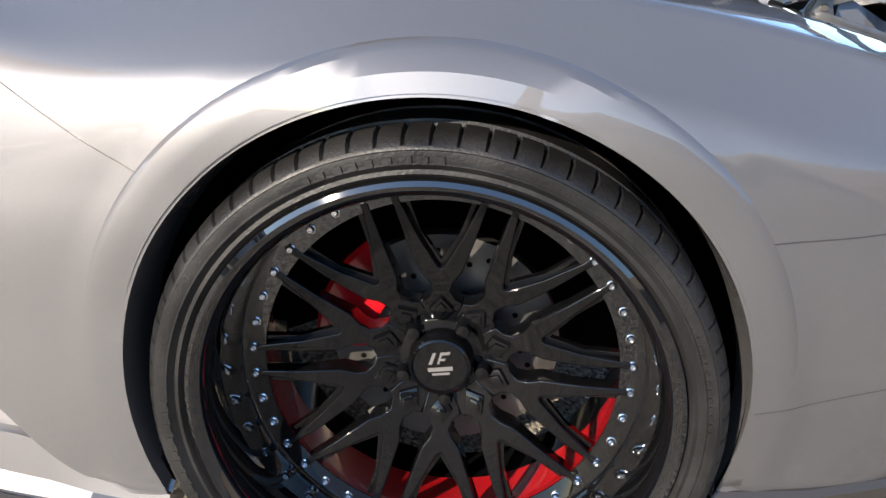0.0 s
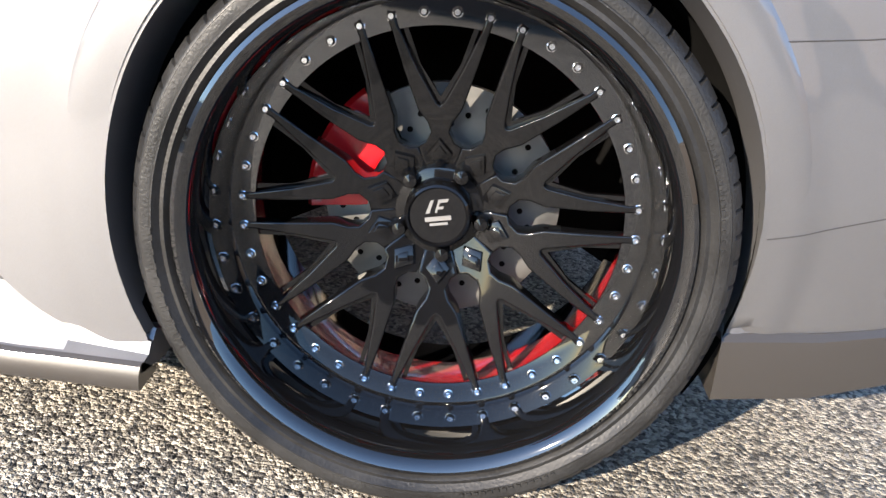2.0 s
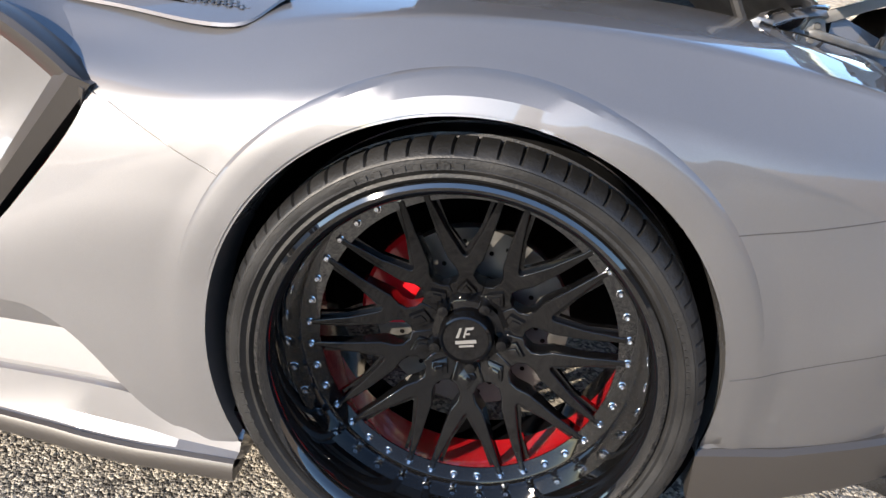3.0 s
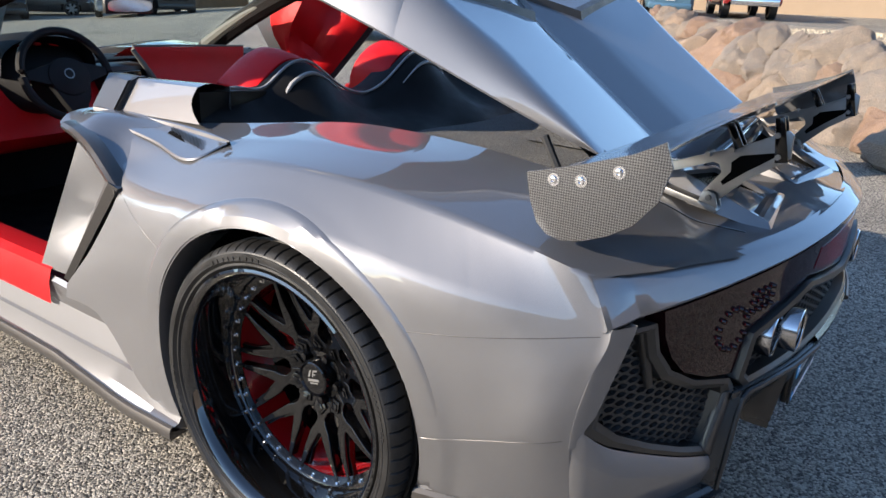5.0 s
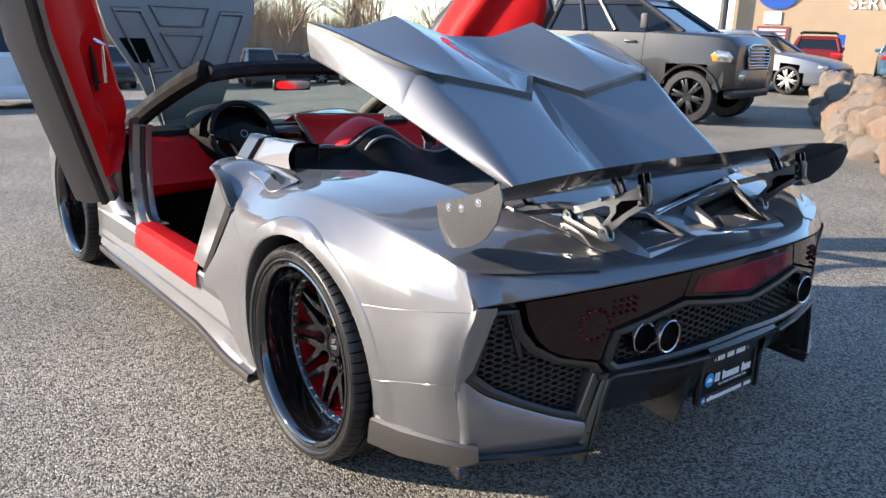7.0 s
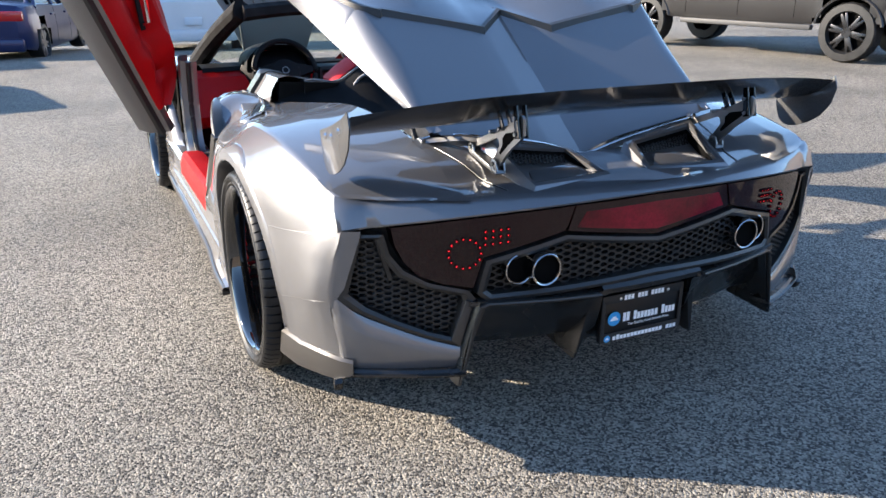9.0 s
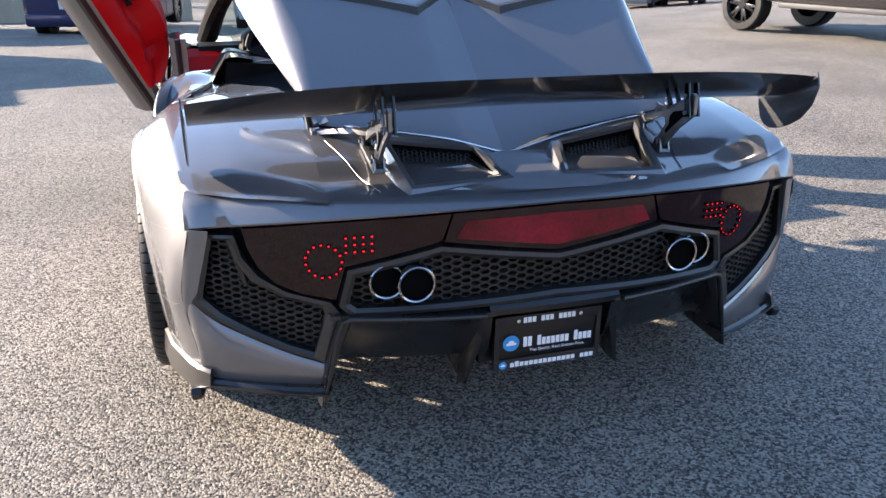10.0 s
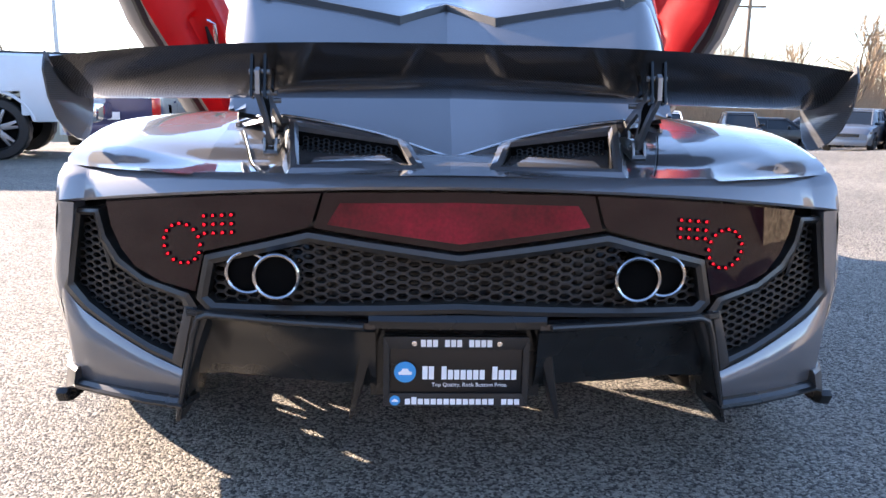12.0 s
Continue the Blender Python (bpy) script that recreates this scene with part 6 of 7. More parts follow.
# ---- doors, swung up on their front hinges
def door(s):
    base = Vector((-1.103, 1.897, 0.684)) if s < 0 else Vector((-1.06, 1.925, 0.684))
    u = Vector((-0.325, -0.519, 0.790)).normalized()
    n = Vector((0.790, -0.608, -0.074))
    n = (n - u * n.dot(u)).normalized()
    v = u.cross(n).normalized()

    def at(a, b, c):
        p = base + u * a + v * b * (1.3 if s > 0 else 1.0) + n * c
        return (p.x * -s, p.y, p.z)

    outer = [(-0.20, -0.045), (0.35, -0.05), (0.80, -0.05), (1.10, 0.0), (1.22, 0.12), (1.20, 0.30), (1.0, 0.42), (0.6, 0.44), (0.25, 0.42), (0.02, 0.34), (-0.10, 0.15)]
    bm = bmesh.new()
    prism(bm, outer, 0.02, lambda a, b, d: at(a, b, -0.20 + d), bevel=0.006)
    d = part("door", bm, PAINT, car, "raised scissor door in grey with a red inner panel")
    # edge face between skin and trim, weather strip, inner frame
    bm = bmesh.new()
    rows = []
    for a, b in outer[:5]:
        rows.append([at(a, b, -0.19), at(a, b - 0.012, -0.12), at(a, b + 0.004, -0.075)])
    grid(bm, rows)
    part("door_edge", bm, PAINT, d)
    bm = bmesh.new()
    rows = [[at(a, b + 0.004, -0.075), at(a, b - 0.012, -0.062), at(a, b - 0.010, -0.040), at(a, b + 0.014, -0.030)] for a, b in outer[:5]]
    grid(bm, rows)
    part("weather_strip", bm, PLASTIC, d)
    bm = bmesh.new()
    rows = [[at(a, b + 0.014, -0.030), at(a, b + 0.022, -0.004), at(a, b + 0.060, 0.004)] for a, b in outer[:5]]
    grid(bm, rows)
    part("door_frame", bm, PAINT, d)
    # red panel, moulded
    bm = bmesh.new()
    rows = []
    for k in range(31):
        a = -0.01 + 1.16 * k / 30
        lo = -0.035 + 0.10 * max(0, (a - 0.85) / 0.3) ** 2
        hi = float(lerp_table([(-0.02, (0.0,)), (0.03, (0.18,)), (0.12, (0.29,)), (0.30, (0.35,)), (0.50, (0.38,)), (0.80, (0.40,)), (1.0, (0.38,)), (1.15, (0.22,))], a)[0])
        row = []
        for j in range(17):
            t = j / 16
            b = lo + (hi - lo) * t
            c = 0.0 + 0.030 * math.sin(math.pi * t) ** 0.5
            c -= 0.050 * math.exp(-((t - 0.42 - 0.15 * (a - 0.4)) / 0.13) ** 2) * (1 if 0.12 < a < 0.72 else 0.25)
            c += 0.030 * math.exp(-((t - 0.72) / 0.10) ** 2)
            c += 0.028 * ease(0.16, 0.20, a) * (1 - ease(0.30, 0.36, a)) * ease(0.10, 0.22, t) * (1 - ease(0.66, 0.78, t))
            row.append(at(a, b, c))
        rows.append(row)
    grid(bm, rows)
    part("door_panel", bm, RED_LEATHER, d, "red leather door panel")
    bm = bmesh.new()
    tube(bm, [at(0.44, 0.15, 0.015), at(0.46, 0.15, 0.055), at(0.62, 0.22, 0.065), at(0.64, 0.225, 0.025)], 0.011, 8)
    part("door_pull", bm, CHROME, d, "chrome door pull")
    bm = bmesh.new()
    prism(bm, [(0.42, 0.12), (0.62, 0.20), (0.60, 0.235), (0.40, 0.155)], 0.006, lambda a, b, e: at(a, b, 0.008 + e), bevel=0.002)
    part("pull_recess", bm, BLACK_LEATHER, d)
    # hinge arm to the body
    bm = bmesh.new()
    tube(bm, [at(-0.10, 0.30, -0.06), (-s * -0.99, 2.20, 0.66), (-s * -0.96, 2.28, 0.58)], 0.022, 8)
    part("hinge_arm", bm, PLASTIC, d)
    return d


for s in (-1, 1):
    door(s)

# ---- front body: wings, raised hood
for s in (-1, 1):
    bm = bmesh.new()
    rows = []
    fc = (2.76, 0.382)
    for k in range(61):
        y = 2.28 + 1.42 * k / 60
        t = (y - 2.28) / 1.42
        xo = -1.035 - 0.035 * math.sin(math.pi * t) + 0.28 * max(0, t - 0.6) ** 2
        zt = 0.845 - 0.02 * t - 0.28 * max(0, t - 0.45) ** 1.5
        low = 0.24
        row = []
        for j in range(13):
            q = j / 12
            row.append(Vector((xo + 0.10 * max(0, q - 0.75) ** 1.3, y, low + (zt - 0.10 - low) * q)))
        row += [Vector((xo + 0.06, y, zt - 0.03)), Vector((xo + 0.16, y, zt)), Vector((xo + 0.30, y, zt - 0.01)), Vector((-0.62, y, zt - 0.03))]
        rows.append(row)
    vs = grid(bm, rows)
    dead = [f for f in bm.faces if math.hypot(f.calc_center_median().y - fc[0], f.calc_center_median().z - fc[1]) < ARCH_R + 0.004 and f.calc_center_median().x < -0.9]
    bmesh.ops.delete(bm, geom=dead, context="FACES")
    for v in bm.verts:
        d = math.hypot(v.co.y - fc[0], v.co.z - fc[1])
        if v.is_boundary and v.co.x < -0.9 and d < ARCH_R + 0.04 and v.co.z > 0.28:
            v.co.y, v.co.z = fc[0] + (v.co.y - fc[0]) * ARCH_R / d, fc[1] + (v.co.z - fc[1]) * ARCH_R / d
    part("front_wing", mirror(bm, s), PAINT, car, smooth=40)
    bm = bmesh.new()
    rows = []
    for k in range(15):
        u = k / 14
        y = 1.93 + 0.44 * u
        zt = 0.425 + 0.30 * u ** 1.8
        rows.append([(-0.93, y, zt - 0.01), (-0.99, y, zt), (-1.020, y, zt - 0.02), (-1.034, y, zt - 0.06), (-1.044, y, min(zt - 0.08, 0.38)), (-1.040, y, 0.30)])
    grid(bm, rows)
    part("fender_tail", mirror(bm, s), PAINT, car, smooth=40)
    bm = bmesh.new()
    box(bm, -0.98, -0.88, 2.10, 2.36, 0.40, 0.84, 0.01)
    part("hinge_post", mirror(bm, s), DARK, car)
bm = bmesh.new()
rows = [[(x, 3.70 + 0.10 * (1 - (x / 0.85) ** 2), z) for z in (0.20, 0.35, 0.52)] for x in (-0.85, -0.4, 0, 0.4, 0.85)]
grid(bm, rows)
part("nose", bm, PAINT, car)
bm = bmesh.new()
grid(bm, [[(x, y, 0.55) for x in (-0.63, 0, 0.63)] for y in (2.45, 3.1, 3.72)])
part("front_bay", bm, DARK, car)


def hood_at(a, b, c):
    """a across, b up the panel from its front hinge, c off the inner face."""
    return Vector((a, 3.68 + 0.06 * b - c, 0.62 + 1.06 * b))


hood_pts = [(-0.20, 0.02), (0.20, 0.02), (0.36, 0.415), (0.455, 0.55), (0.54, 0.69), (0.58, 0.86), (0.60, 1.04), (0.40, 1.12), (-0.40, 1.12), (-0.60, 1.04), (-0.58, 0.86), (-0.54, 0.69), (-0.455, 0.55), (-0.36, 0.415)]
bm = bmesh.new()
prism(bm, hood_pts, -0.03, lambda a, b, d: hood_at(a, b, d), bevel=0.006)
hood = part("hood", bm, HOOD_GREY, car, "raised front hood, bare grey inner side")
for q in ([(-0.34, 1.05), (0.34, 1.05), (0.30, 0.93), (-0.30, 0.93)], [(-0.24, 0.86), (0.24, 0.86), (0.17, 0.72), (-0.17, 0.72)], [(-0.17, 0.68), (0.17, 0.68), (0.04, 0.44), (-0.04, 0.44)], [(-0.50, 0.84), (-0.30, 0.84), (-0.10, 0.42), (-0.30, 0.40)], [(0.50, 0.84), (0.30, 0.84), (0.10, 0.42), (0.30, 0.40)]):
    cx, cy = sum(p[0] for p in q) / 4, sum(p[1] for p in q) / 4
    bm = bmesh.new()
    rows = []
    for sc, c in ((1.0, 0.002), (0.96, 0.020), (0.88, 0.022), (0.84, 0.003)):
        rows.append([hood_at(cx + (a - cx) * sc, cy + (b - cy) * sc, c) for a, b in q])
    grid(bm, rows, closed=True)
    part("stamped_rib", bm, HOOD_GREY, hood)
# thin black plate on the lining, coloured as the shade of an opening
bm = bmesh.new()
prism(bm, [(-0.46, 0.64), (-0.28, 0.64), (-0.22, 0.48), (-0.36, 0.48)], 0.004, lambda a, b, d: hood_at(a, b, 0.004 + d))
part("access_hole_shade", bm, DARK, hood)
bm = bmesh.new()
tube(bm, [hood_at(-0.28, 0.50, 0.03), (-0.36, 3.1, 0.62)], 0.008, 8)
part("hood_stay", bm, PLASTIC, hood)

# ---------------------------------------------------------------- other vehicles of the car park
def car_paint(name, c, metal=0.3):
    return mat(name, c, 0.35, metal, 0.45, vary=0.05, vscale=2, grain=0.05, gscale=900)


TRIM = mat("grey_trim", (0.05, 0.05, 0.05), 0.6, vary=0.1)
LIGHT_LENS = mat("headlamp_lens", (0.20, 0.20, 0.21), 0.12, 0.6, 0.5, vary=0.5, vscale=16)
TAIL_LENS = mat("tail_lamp_lens", (0.45, 0.01, 0.01), 0.15, 0.0, 0.5)
RIM_DARK = mat("dark_machined_rim", (0.045, 0.045, 0.048), 0.28, 0.9, vary=0.1)
AMBER_LENS = mat("amber_lens", (0.6, 0.2, 0.02), 0.15)
PLATE_WHITE = mat("plate_white", (0.6, 0.62, 0.65), 0.5)


def ring_section(x, w, z0, z1, crown=0.03, tuck=0.05):
    """One cross-section of a car body, from the left sill over the top to the right sill."""
    half = [(w - tuck, z0), (w - 0.01, z0 + 0.10 * (z1 - z0)), (w, z0 + 0.45 * (z1 - z0)), (w - 0.012, z0 + 0.72 * (z1 - z0)), (w - 0.045, z1 - 0.045), (w - 0.11, z1 - 0.008), (w * 0.5, z1 + crown * 0.8), (0, z1 + crown)]
    return [(x, y, z) for y, z in half] + [(x, -y, z) for y, z in half[-2::-1]]


KINDS = {
    # length, half width, stations (x, width factor, sill, top), cabin base x0 x1, roof x0 x1, belt, roof height, wheels, wheel radius
    "sedan": (4.6, 0.90, [(0, 0.80, 0.42, 0.86), (0.06, 0.88, 0.30, 0.96), (0.25, 0.96, 0.25, 1.01), (0.9, 1, 0.2, 1.01), (2.0, 1, 0.2, 0.96), (3.1, 1, 0.2, 0.95), (3.9, 0.98, 0.22, 0.86), (4.4, 0.90, 0.24, 0.74), (4.6, 0.78, 0.30, 0.62)], (0.55, 3.35), (1.25, 2.55), 0.95, 1.45, (0.85, 3.65), 0.33),
    "wagon": (4.3, 0.86, [(0, 0.86, 0.38, 0.92), (0.06, 0.92, 0.28, 0.98), (0.3, 0.98, 0.24, 1.0), (1.0, 1, 0.2, 0.98), (2.6, 1, 0.2, 0.95), (3.3, 0.98, 0.22, 0.90), (4.1, 0.90, 0.24, 0.78), (4.3, 0.8, 0.3, 0.64)], (0.08, 3.15), (0.40, 2.45), 0.96, 1.45, (0.8, 3.4), 0.31),
    "suv": (4.6, 0.92, [(0, 0.88, 0.45, 1.00), (0.06, 0.94, 0.36, 1.08), (0.3, 0.99, 0.30, 1.12), (1.0, 1, 0.26, 1.10), (2.8, 1, 0.26, 1.08), (3.4, 0.99, 0.28, 1.05), (4.3, 0.92, 0.30, 0.94), (4.6, 0.82, 0.38, 0.74)], (0.06, 3.35), (0.35, 2.55), 1.08, 1.70, (0.85, 3.65), 0.36),
    "pickup": (5.40, 1.00, [(0, 0.94, 0.62, 1.34), (0.04, 0.97, 0.56, 1.40), (0.3, 1, 0.52, 1.42), (2.0, 1, 0.50, 1.42), (4.0, 1, 0.50, 1.42), (4.4, 1, 0.52, 1.41), (5.05, 0.985, 0.56, 1.38), (5.26, 0.965, 0.58, 1.345), (5.36, 0.935, 0.60, 1.30), (5.40, 0.88, 0.62, 1.22)], (1.95, 4.45), (2.10, 3.55), 1.42, 1.98, (1.15, 4.72), 0.42),
}


def vehicle(kind, paint, label, x, y, heading, name="parked_car", detail=False, rack=False, size=1.0):
    """A parked car: local x forwards from its tail, set down with its middle at x, y; heading in degrees from +x."""
    L, W, st, base, roof, belt, top, axles, wr = KINDS[kind]
    v = thing(name, label, "pickup truck" if kind == "pickup" else "car", group="cars in the lot")
    v.matrix_basis = Matrix.Translation((x, y, ground_z(x, y))) @ Matrix.Rotation(radians(heading), 4, "Z") @ Matrix.Scale(size, 4) @ Matrix.Translation((-L / 2, 0, 0))
    bm = bmesh.new()
    fine = []
    for k in range(41):
        t = L * k / 40
        wf, z0, z1 = lerp_table([(s[0], s[1:]) for s in st], t)
        fine.append(ring_section(t, W * wf, z0, z1, 0.03 if kind != "pickup" else 0.02))
    grid(bm, fine, cap=True)
    # wheel openings
    dead = []
    for f in bm.faces:
        c = f.calc_center_median()
        if abs(c.y) > W * 0.8 and any(math.hypot(c.x - a, c.z - wr) < wr * 1.16 for a in axles):
            dead.append(f)
    bmesh.ops.delete(bm, geom=dead, context="FACES")
    body = part("body", bm, paint, v)
    bm = bmesh.new()
    box(bm, 0.3, L - 0.35, -W * 0.86, W * 0.86, min(s[2] for s in st) + 0.02, 0.62, 0.02)
    part("underbody", bm, DARK, v)
    # cabin: glass block, roof skin, pillars
    wb, wt = W * 0.93, W * 0.72
    ring0 = [(base[0], wb * 0.9), (base[0] + 0.1, wb), (base[1] - 0.5, wb), (base[1], wb * 0.80)]
    ring1 = [(roof[0], wt * 0.92), (roof[0] + 0.1, wt), (roof[1] - 0.3, wt), (roof[1], wt * 0.88)]

    def loop(r, z, d=0.0):
        return [(a, b + d, z) for a, b in r] + [(a, -b - d, z) for a, b in r[::-1]]

    bm = bmesh.new()
    grid(bm, [loop(ring0, belt - 0.03), loop(ring1, top - 0.06)], closed=True, cap=True)
    part("glasshouse", bm, DARK_GLASS, v, "dark tinted glass", smooth=0)
    bm = bmesh.new()
    rail = 0.13 if kind == "pickup" else 0.085
    brow = [(a0 + (a1 - a0) * rail / (top - belt), b0 + (b1 - b0) * rail / (top - belt)) for (a1, b1), (a0, b0) in zip(ring0, ring1)]
    grid(bm, [loop(brow, top - 0.03 - rail, 0.010), loop(ring1, top - 0.065, 0.012), loop(ring1, top - 0.03, 0.0), loop([(a + (0.06 if i < 2 else -0.1), b * 0.85) for i, (a, b) in enumerate(ring1)], top)], closed=True, cap=True)
    part("roof", bm, paint, v)
    n = 2 if kind in ("sedan",) else 3
    for sgn in (-1, 1):
        for i, wd in ((0, 0.05), (1, 0.05), (3, 0.05)):
            a, b = Vector((ring0[i][0], sgn * ring0[i][1], belt - 0.02)), Vector((ring1[i][0], sgn * ring1[i][1], top - 0.05))
            bm = bmesh.new()
            tube(bm, [a, b], wd * (1.0 if kind == "pickup" else 0.8), 8)
            part("pillar", bm, paint, v)
        for k in range(1, n):
            q = k / n
            xa = base[0] + 0.25 + (base[1] - 0.75 - base[0]) * q
            xb = roof[0] + 0.1 + (roof[1] - 0.4 - roof[0]) * q
            bm = bmesh.new()
            tube(bm, [(xa, sgn * (wb + 0.003), belt - 0.02), (xb, sgn * (wt + 0.006), top - 0.06)], 0.042 if kind == "pickup" else 0.030, 8)
            part("pillar", bm, paint, v)
        # mirror
        bm = bmesh.new()
        box(bm, base[1] - 0.62, base[1] - 0.50, sgn * W * 0.98 - 0.06, sgn * W * 0.98 + 0.14 * (1 if sgn > 0 else 0.2), belt + 0.02, belt + (0.26 if kind == "pickup" else 0.16), 0.03)
        part("door_mirror", bm, TRIM if kind == "pickup" else paint, v)
        # lamps
        wf, z0, z1 = st[-2][1:]
        if kind == "pickup":
            # swept lamp with an amber corner, set into the wing
            for nm, ya, yb, ma in (("headlight", 0.56, 0.982, LIGHT_LENS), ("headlight", 0.972, 0.985, AMBER_LENS)):
                bm = bmesh.new()
                x0 = L - 0.36
                tip = [(L - 0.075, 1.13), (L - 0.012, 1.06), (L - 0.03, 0.97)] if ya < 0.9 else [(L - 0.27, 1.11), (L - 0.25, 1.05), (L - 0.24, 0.99)]
                prism(bm, [(x0, 1.075)] + ([(x0 + 0.10, 1.15)] if ya < 0.9 else []) + tip + [(x0 + 0.05, 0.98)], (yb - ya) * W, lambda u, t, d: (u - 0.10 * max(0.0, (ya * W + d) / W - 0.80), sgn * (ya * W + d), t), bevel=0.005)
                part(nm, bm, ma, v, "amber lamp corner" if ma is AMBER_LENS else "")
        else:
            bm = bmesh.new()
            box(bm, st[-2][0] - 0.12, st[-2][0] + 0.10, sgn * W * wf - 0.26 if sgn > 0 else sgn * W * wf - 0.01, sgn * W * wf + 0.01 if sgn > 0 else sgn * W * wf + 0.26, z1 - 0.20, z1 - 0.05, 0.03)
            part("headlight", bm, LIGHT_LENS, v)
        wf, z0, z1 = st[1][1:]
        tall = kind in ("pickup", "suv")
        bm = bmesh.new()
        y0, y1 = (W * wf - (0.14 if tall else 0.34), W * wf + 0.012)
        box(bm, -0.015, 0.14, *((y0, y1) if sgn > 0 else (-y1, -y0)), z1 - (0.46 if tall else 0.22), z1 - 0.06, 0.02)
        part("tail_light", bm, TAIL_LENS, v)
        # wheels
        for a in axles:
            bm = bmesh.new()
            wdt = 0.24 if kind != "pickup" else 0.28
            rr = wr * (0.66 if kind == "pickup" else 0.72)
            revolve(bm, [(-wdt, wr * 0.6), (-wdt, wr * 0.92), (-wdt * 0.85, wr), (-0.03, wr), (0.0, wr * 0.94), (0.004, rr + 0.02), (-0.03, rr), (-0.06, rr - 0.01)], 40, dip=(lambda i, k, r: r - 0.012 if i in (2, 3) and k % 2 else r))
            for q in bm.verts:
                q.co = Vector((a + q.co.y, sgn * (W - 0.005 + q.co.x), wr + q.co.z))
            w = part("wheel", bm, RUBBER, v)
            bm = bmesh.new()
            for k in range(6):
                c, s2 = math.cos(math.pi / 3 * k + 0.3), math.sin(math.pi / 3 * k + 0.3)
                pts = [(-0.035, 0.03), (0.035, 0.03), (0.055, rr), (0.02, rr), (0.0, rr * 0.55), (-0.02, rr), (-0.055, rr)]
                prism(bm, pts, 0.04, lambda u, t, d: (a + u * c - t * s2, sgn * (W - 0.03 - d), wr + u * s2 + t * c), bevel=0.004)
            revolve_pts = [(a + 0.07 * math.cos(k), sgn * (W - 0.02), wr + 0.07 * math.sin(k)) for k in [math.pi / 8 * i for i in range(16)]]
            bm.faces.new([bm.verts.new(p) for p in revolve_pts])
            part("rim", bm, RIM_DARK if detail else ALLOY, w)
            bm = bmesh.new()
            bm.faces.new([bm.verts.new((a + (rr + 0.005) * math.cos(2 * math.pi * k / 24), sgn * (W - 0.10), wr + (rr + 0.005) * math.sin(2 * math.pi * k / 24))) for k in range(24)])
            part("hub_back", bm, DARK, w)
            if kind == "pickup":
                bm = bmesh.new()
                rows = [[(a + r * math.cos(t), sgn * (W + o), wr + r * math.sin(t)) for r, o in ((wr * 1.12, -0.10), (wr * 1.14, 0.004), (wr * 1.20, 0.008), (wr * 1.24, -0.012))] for t in [radians(12 + 156 * k / 20) for k in range(21)]]
                grid(bm, rows)
                part("wheel_flare", bm, paint, v)
    # bumpers, grille, plate
    bm = bmesh.new()
    z0 = st[1][2]
    box(bm, -0.10 if kind == "pickup" else -0.03, 0.12, -W * 0.86, W * 0.86, z0 - 0.06, z0 + (0.20 if kind == "pickup" else 0.16), 0.04)
    part("rear_bumper", bm, CHROME if kind == "pickup" else paint, v)
    zf, zt = st[-1][2], st[-1][3]
    bm = bmesh.new()
    if kind == "pickup":
        rows = []
        for k in range(17):
            y = W * (-0.965 + 1.93 * k / 16)
            xe = L + 0.055 - 0.24 * abs(y / W) ** 4
            rows.append([(xe - 0.14, y, 0.865), (xe - 0.01, y, 0.855), (xe, y, 0.82), (xe + 0.012, y, 0.70), (xe, y, 0.59), (xe - 0.03, y, 0.555), (xe - 0.16, y, 0.555)])
        grid(bm, rows, closed=True, cap=True)
        bumper = part("front_bumper", bm, paint, v)
        bm = bmesh.new()
        box(bm, L - 0.18, L - 0.01, -W * 0.84, W * 0.84, 0.42, 0.56, 0.04)
        part("valance", bm, PLASTIC, bumper)
        for sgn in (-1, 1):
            bm = bmesh.new()
            prism(bm, [(0.52, 0.79), (0.76, 0.80), (0.80, 0.69), (0.55, 0.67)], 0.05, lambda u, t, d: (L + 0.068 - 0.24 * u**4 - d, sgn * u * W, t), bevel=0.008)
            part("fog_light", bm, LIGHT_LENS, bumper)
        outline = [(-0.47, 1.195), (-0.30, 1.235), (0.30, 1.235), (0.47, 1.195), (0.50, 1.05), (0.42, 0.885), (-0.42, 0.885), (-0.50, 1.05)]
        bm = bmesh.new()
        prism(bm, outline, 0.10, lambda u, t, d: (L + 0.035 - 0.14 * max(0.0, t - 1.05) - d, u, t), bevel=0.01)
        g = part("grille", bm, GLOSS, v)
        bm = bmesh.new()
        tube(bm, [(L + 0.036 - 0.14 * max(0.0, t - 1.05), u, t) for u, t in outline], 0.020, 8, closed=True)
        part("grille_frame", bm, TIP_METAL, g)
        for k in range(6):
            zz = 0.925 + 0.050 * k
            bm = bmesh.new()
            tube(bm, [(L + 0.045 - 0.14 * max(0.0, zz - 1.05), y, zz) for y in (-0.44, 0.0, 0.44)], 0.009, 6)
            part("grille_bar", bm, TIP_METAL, g)
    else:
        box(bm, L - 0.14, L + 0.02, -W * 0.80, W * 0.80, zf - 0.10, zf + 0.14, 0.05)
        part("front_bumper", bm, paint, v)
        bm = bmesh.new()
        box(bm, L - 0.10, L + 0.03, -W * 0.50, W * 0.50, zt - 0.12, zt, 0.03)
        g = part("grille", bm, GLOSS, v)
        for k in range(4):
            bm = bmesh.new()
            zz = zt - (0.10 - 0.028 * k)
            box(bm, L + 0.025, L + 0.045, -W * 0.48, W * 0.48, zz, zz + 0.010, 0.004)
            part("grille_bar", bm, TRIM, g)
    bm = bmesh.new()
    box(bm, -0.045, 0.02, -0.16, 0.16, st[1][2] + 0.24, st[1][2] + 0.38, 0.004)
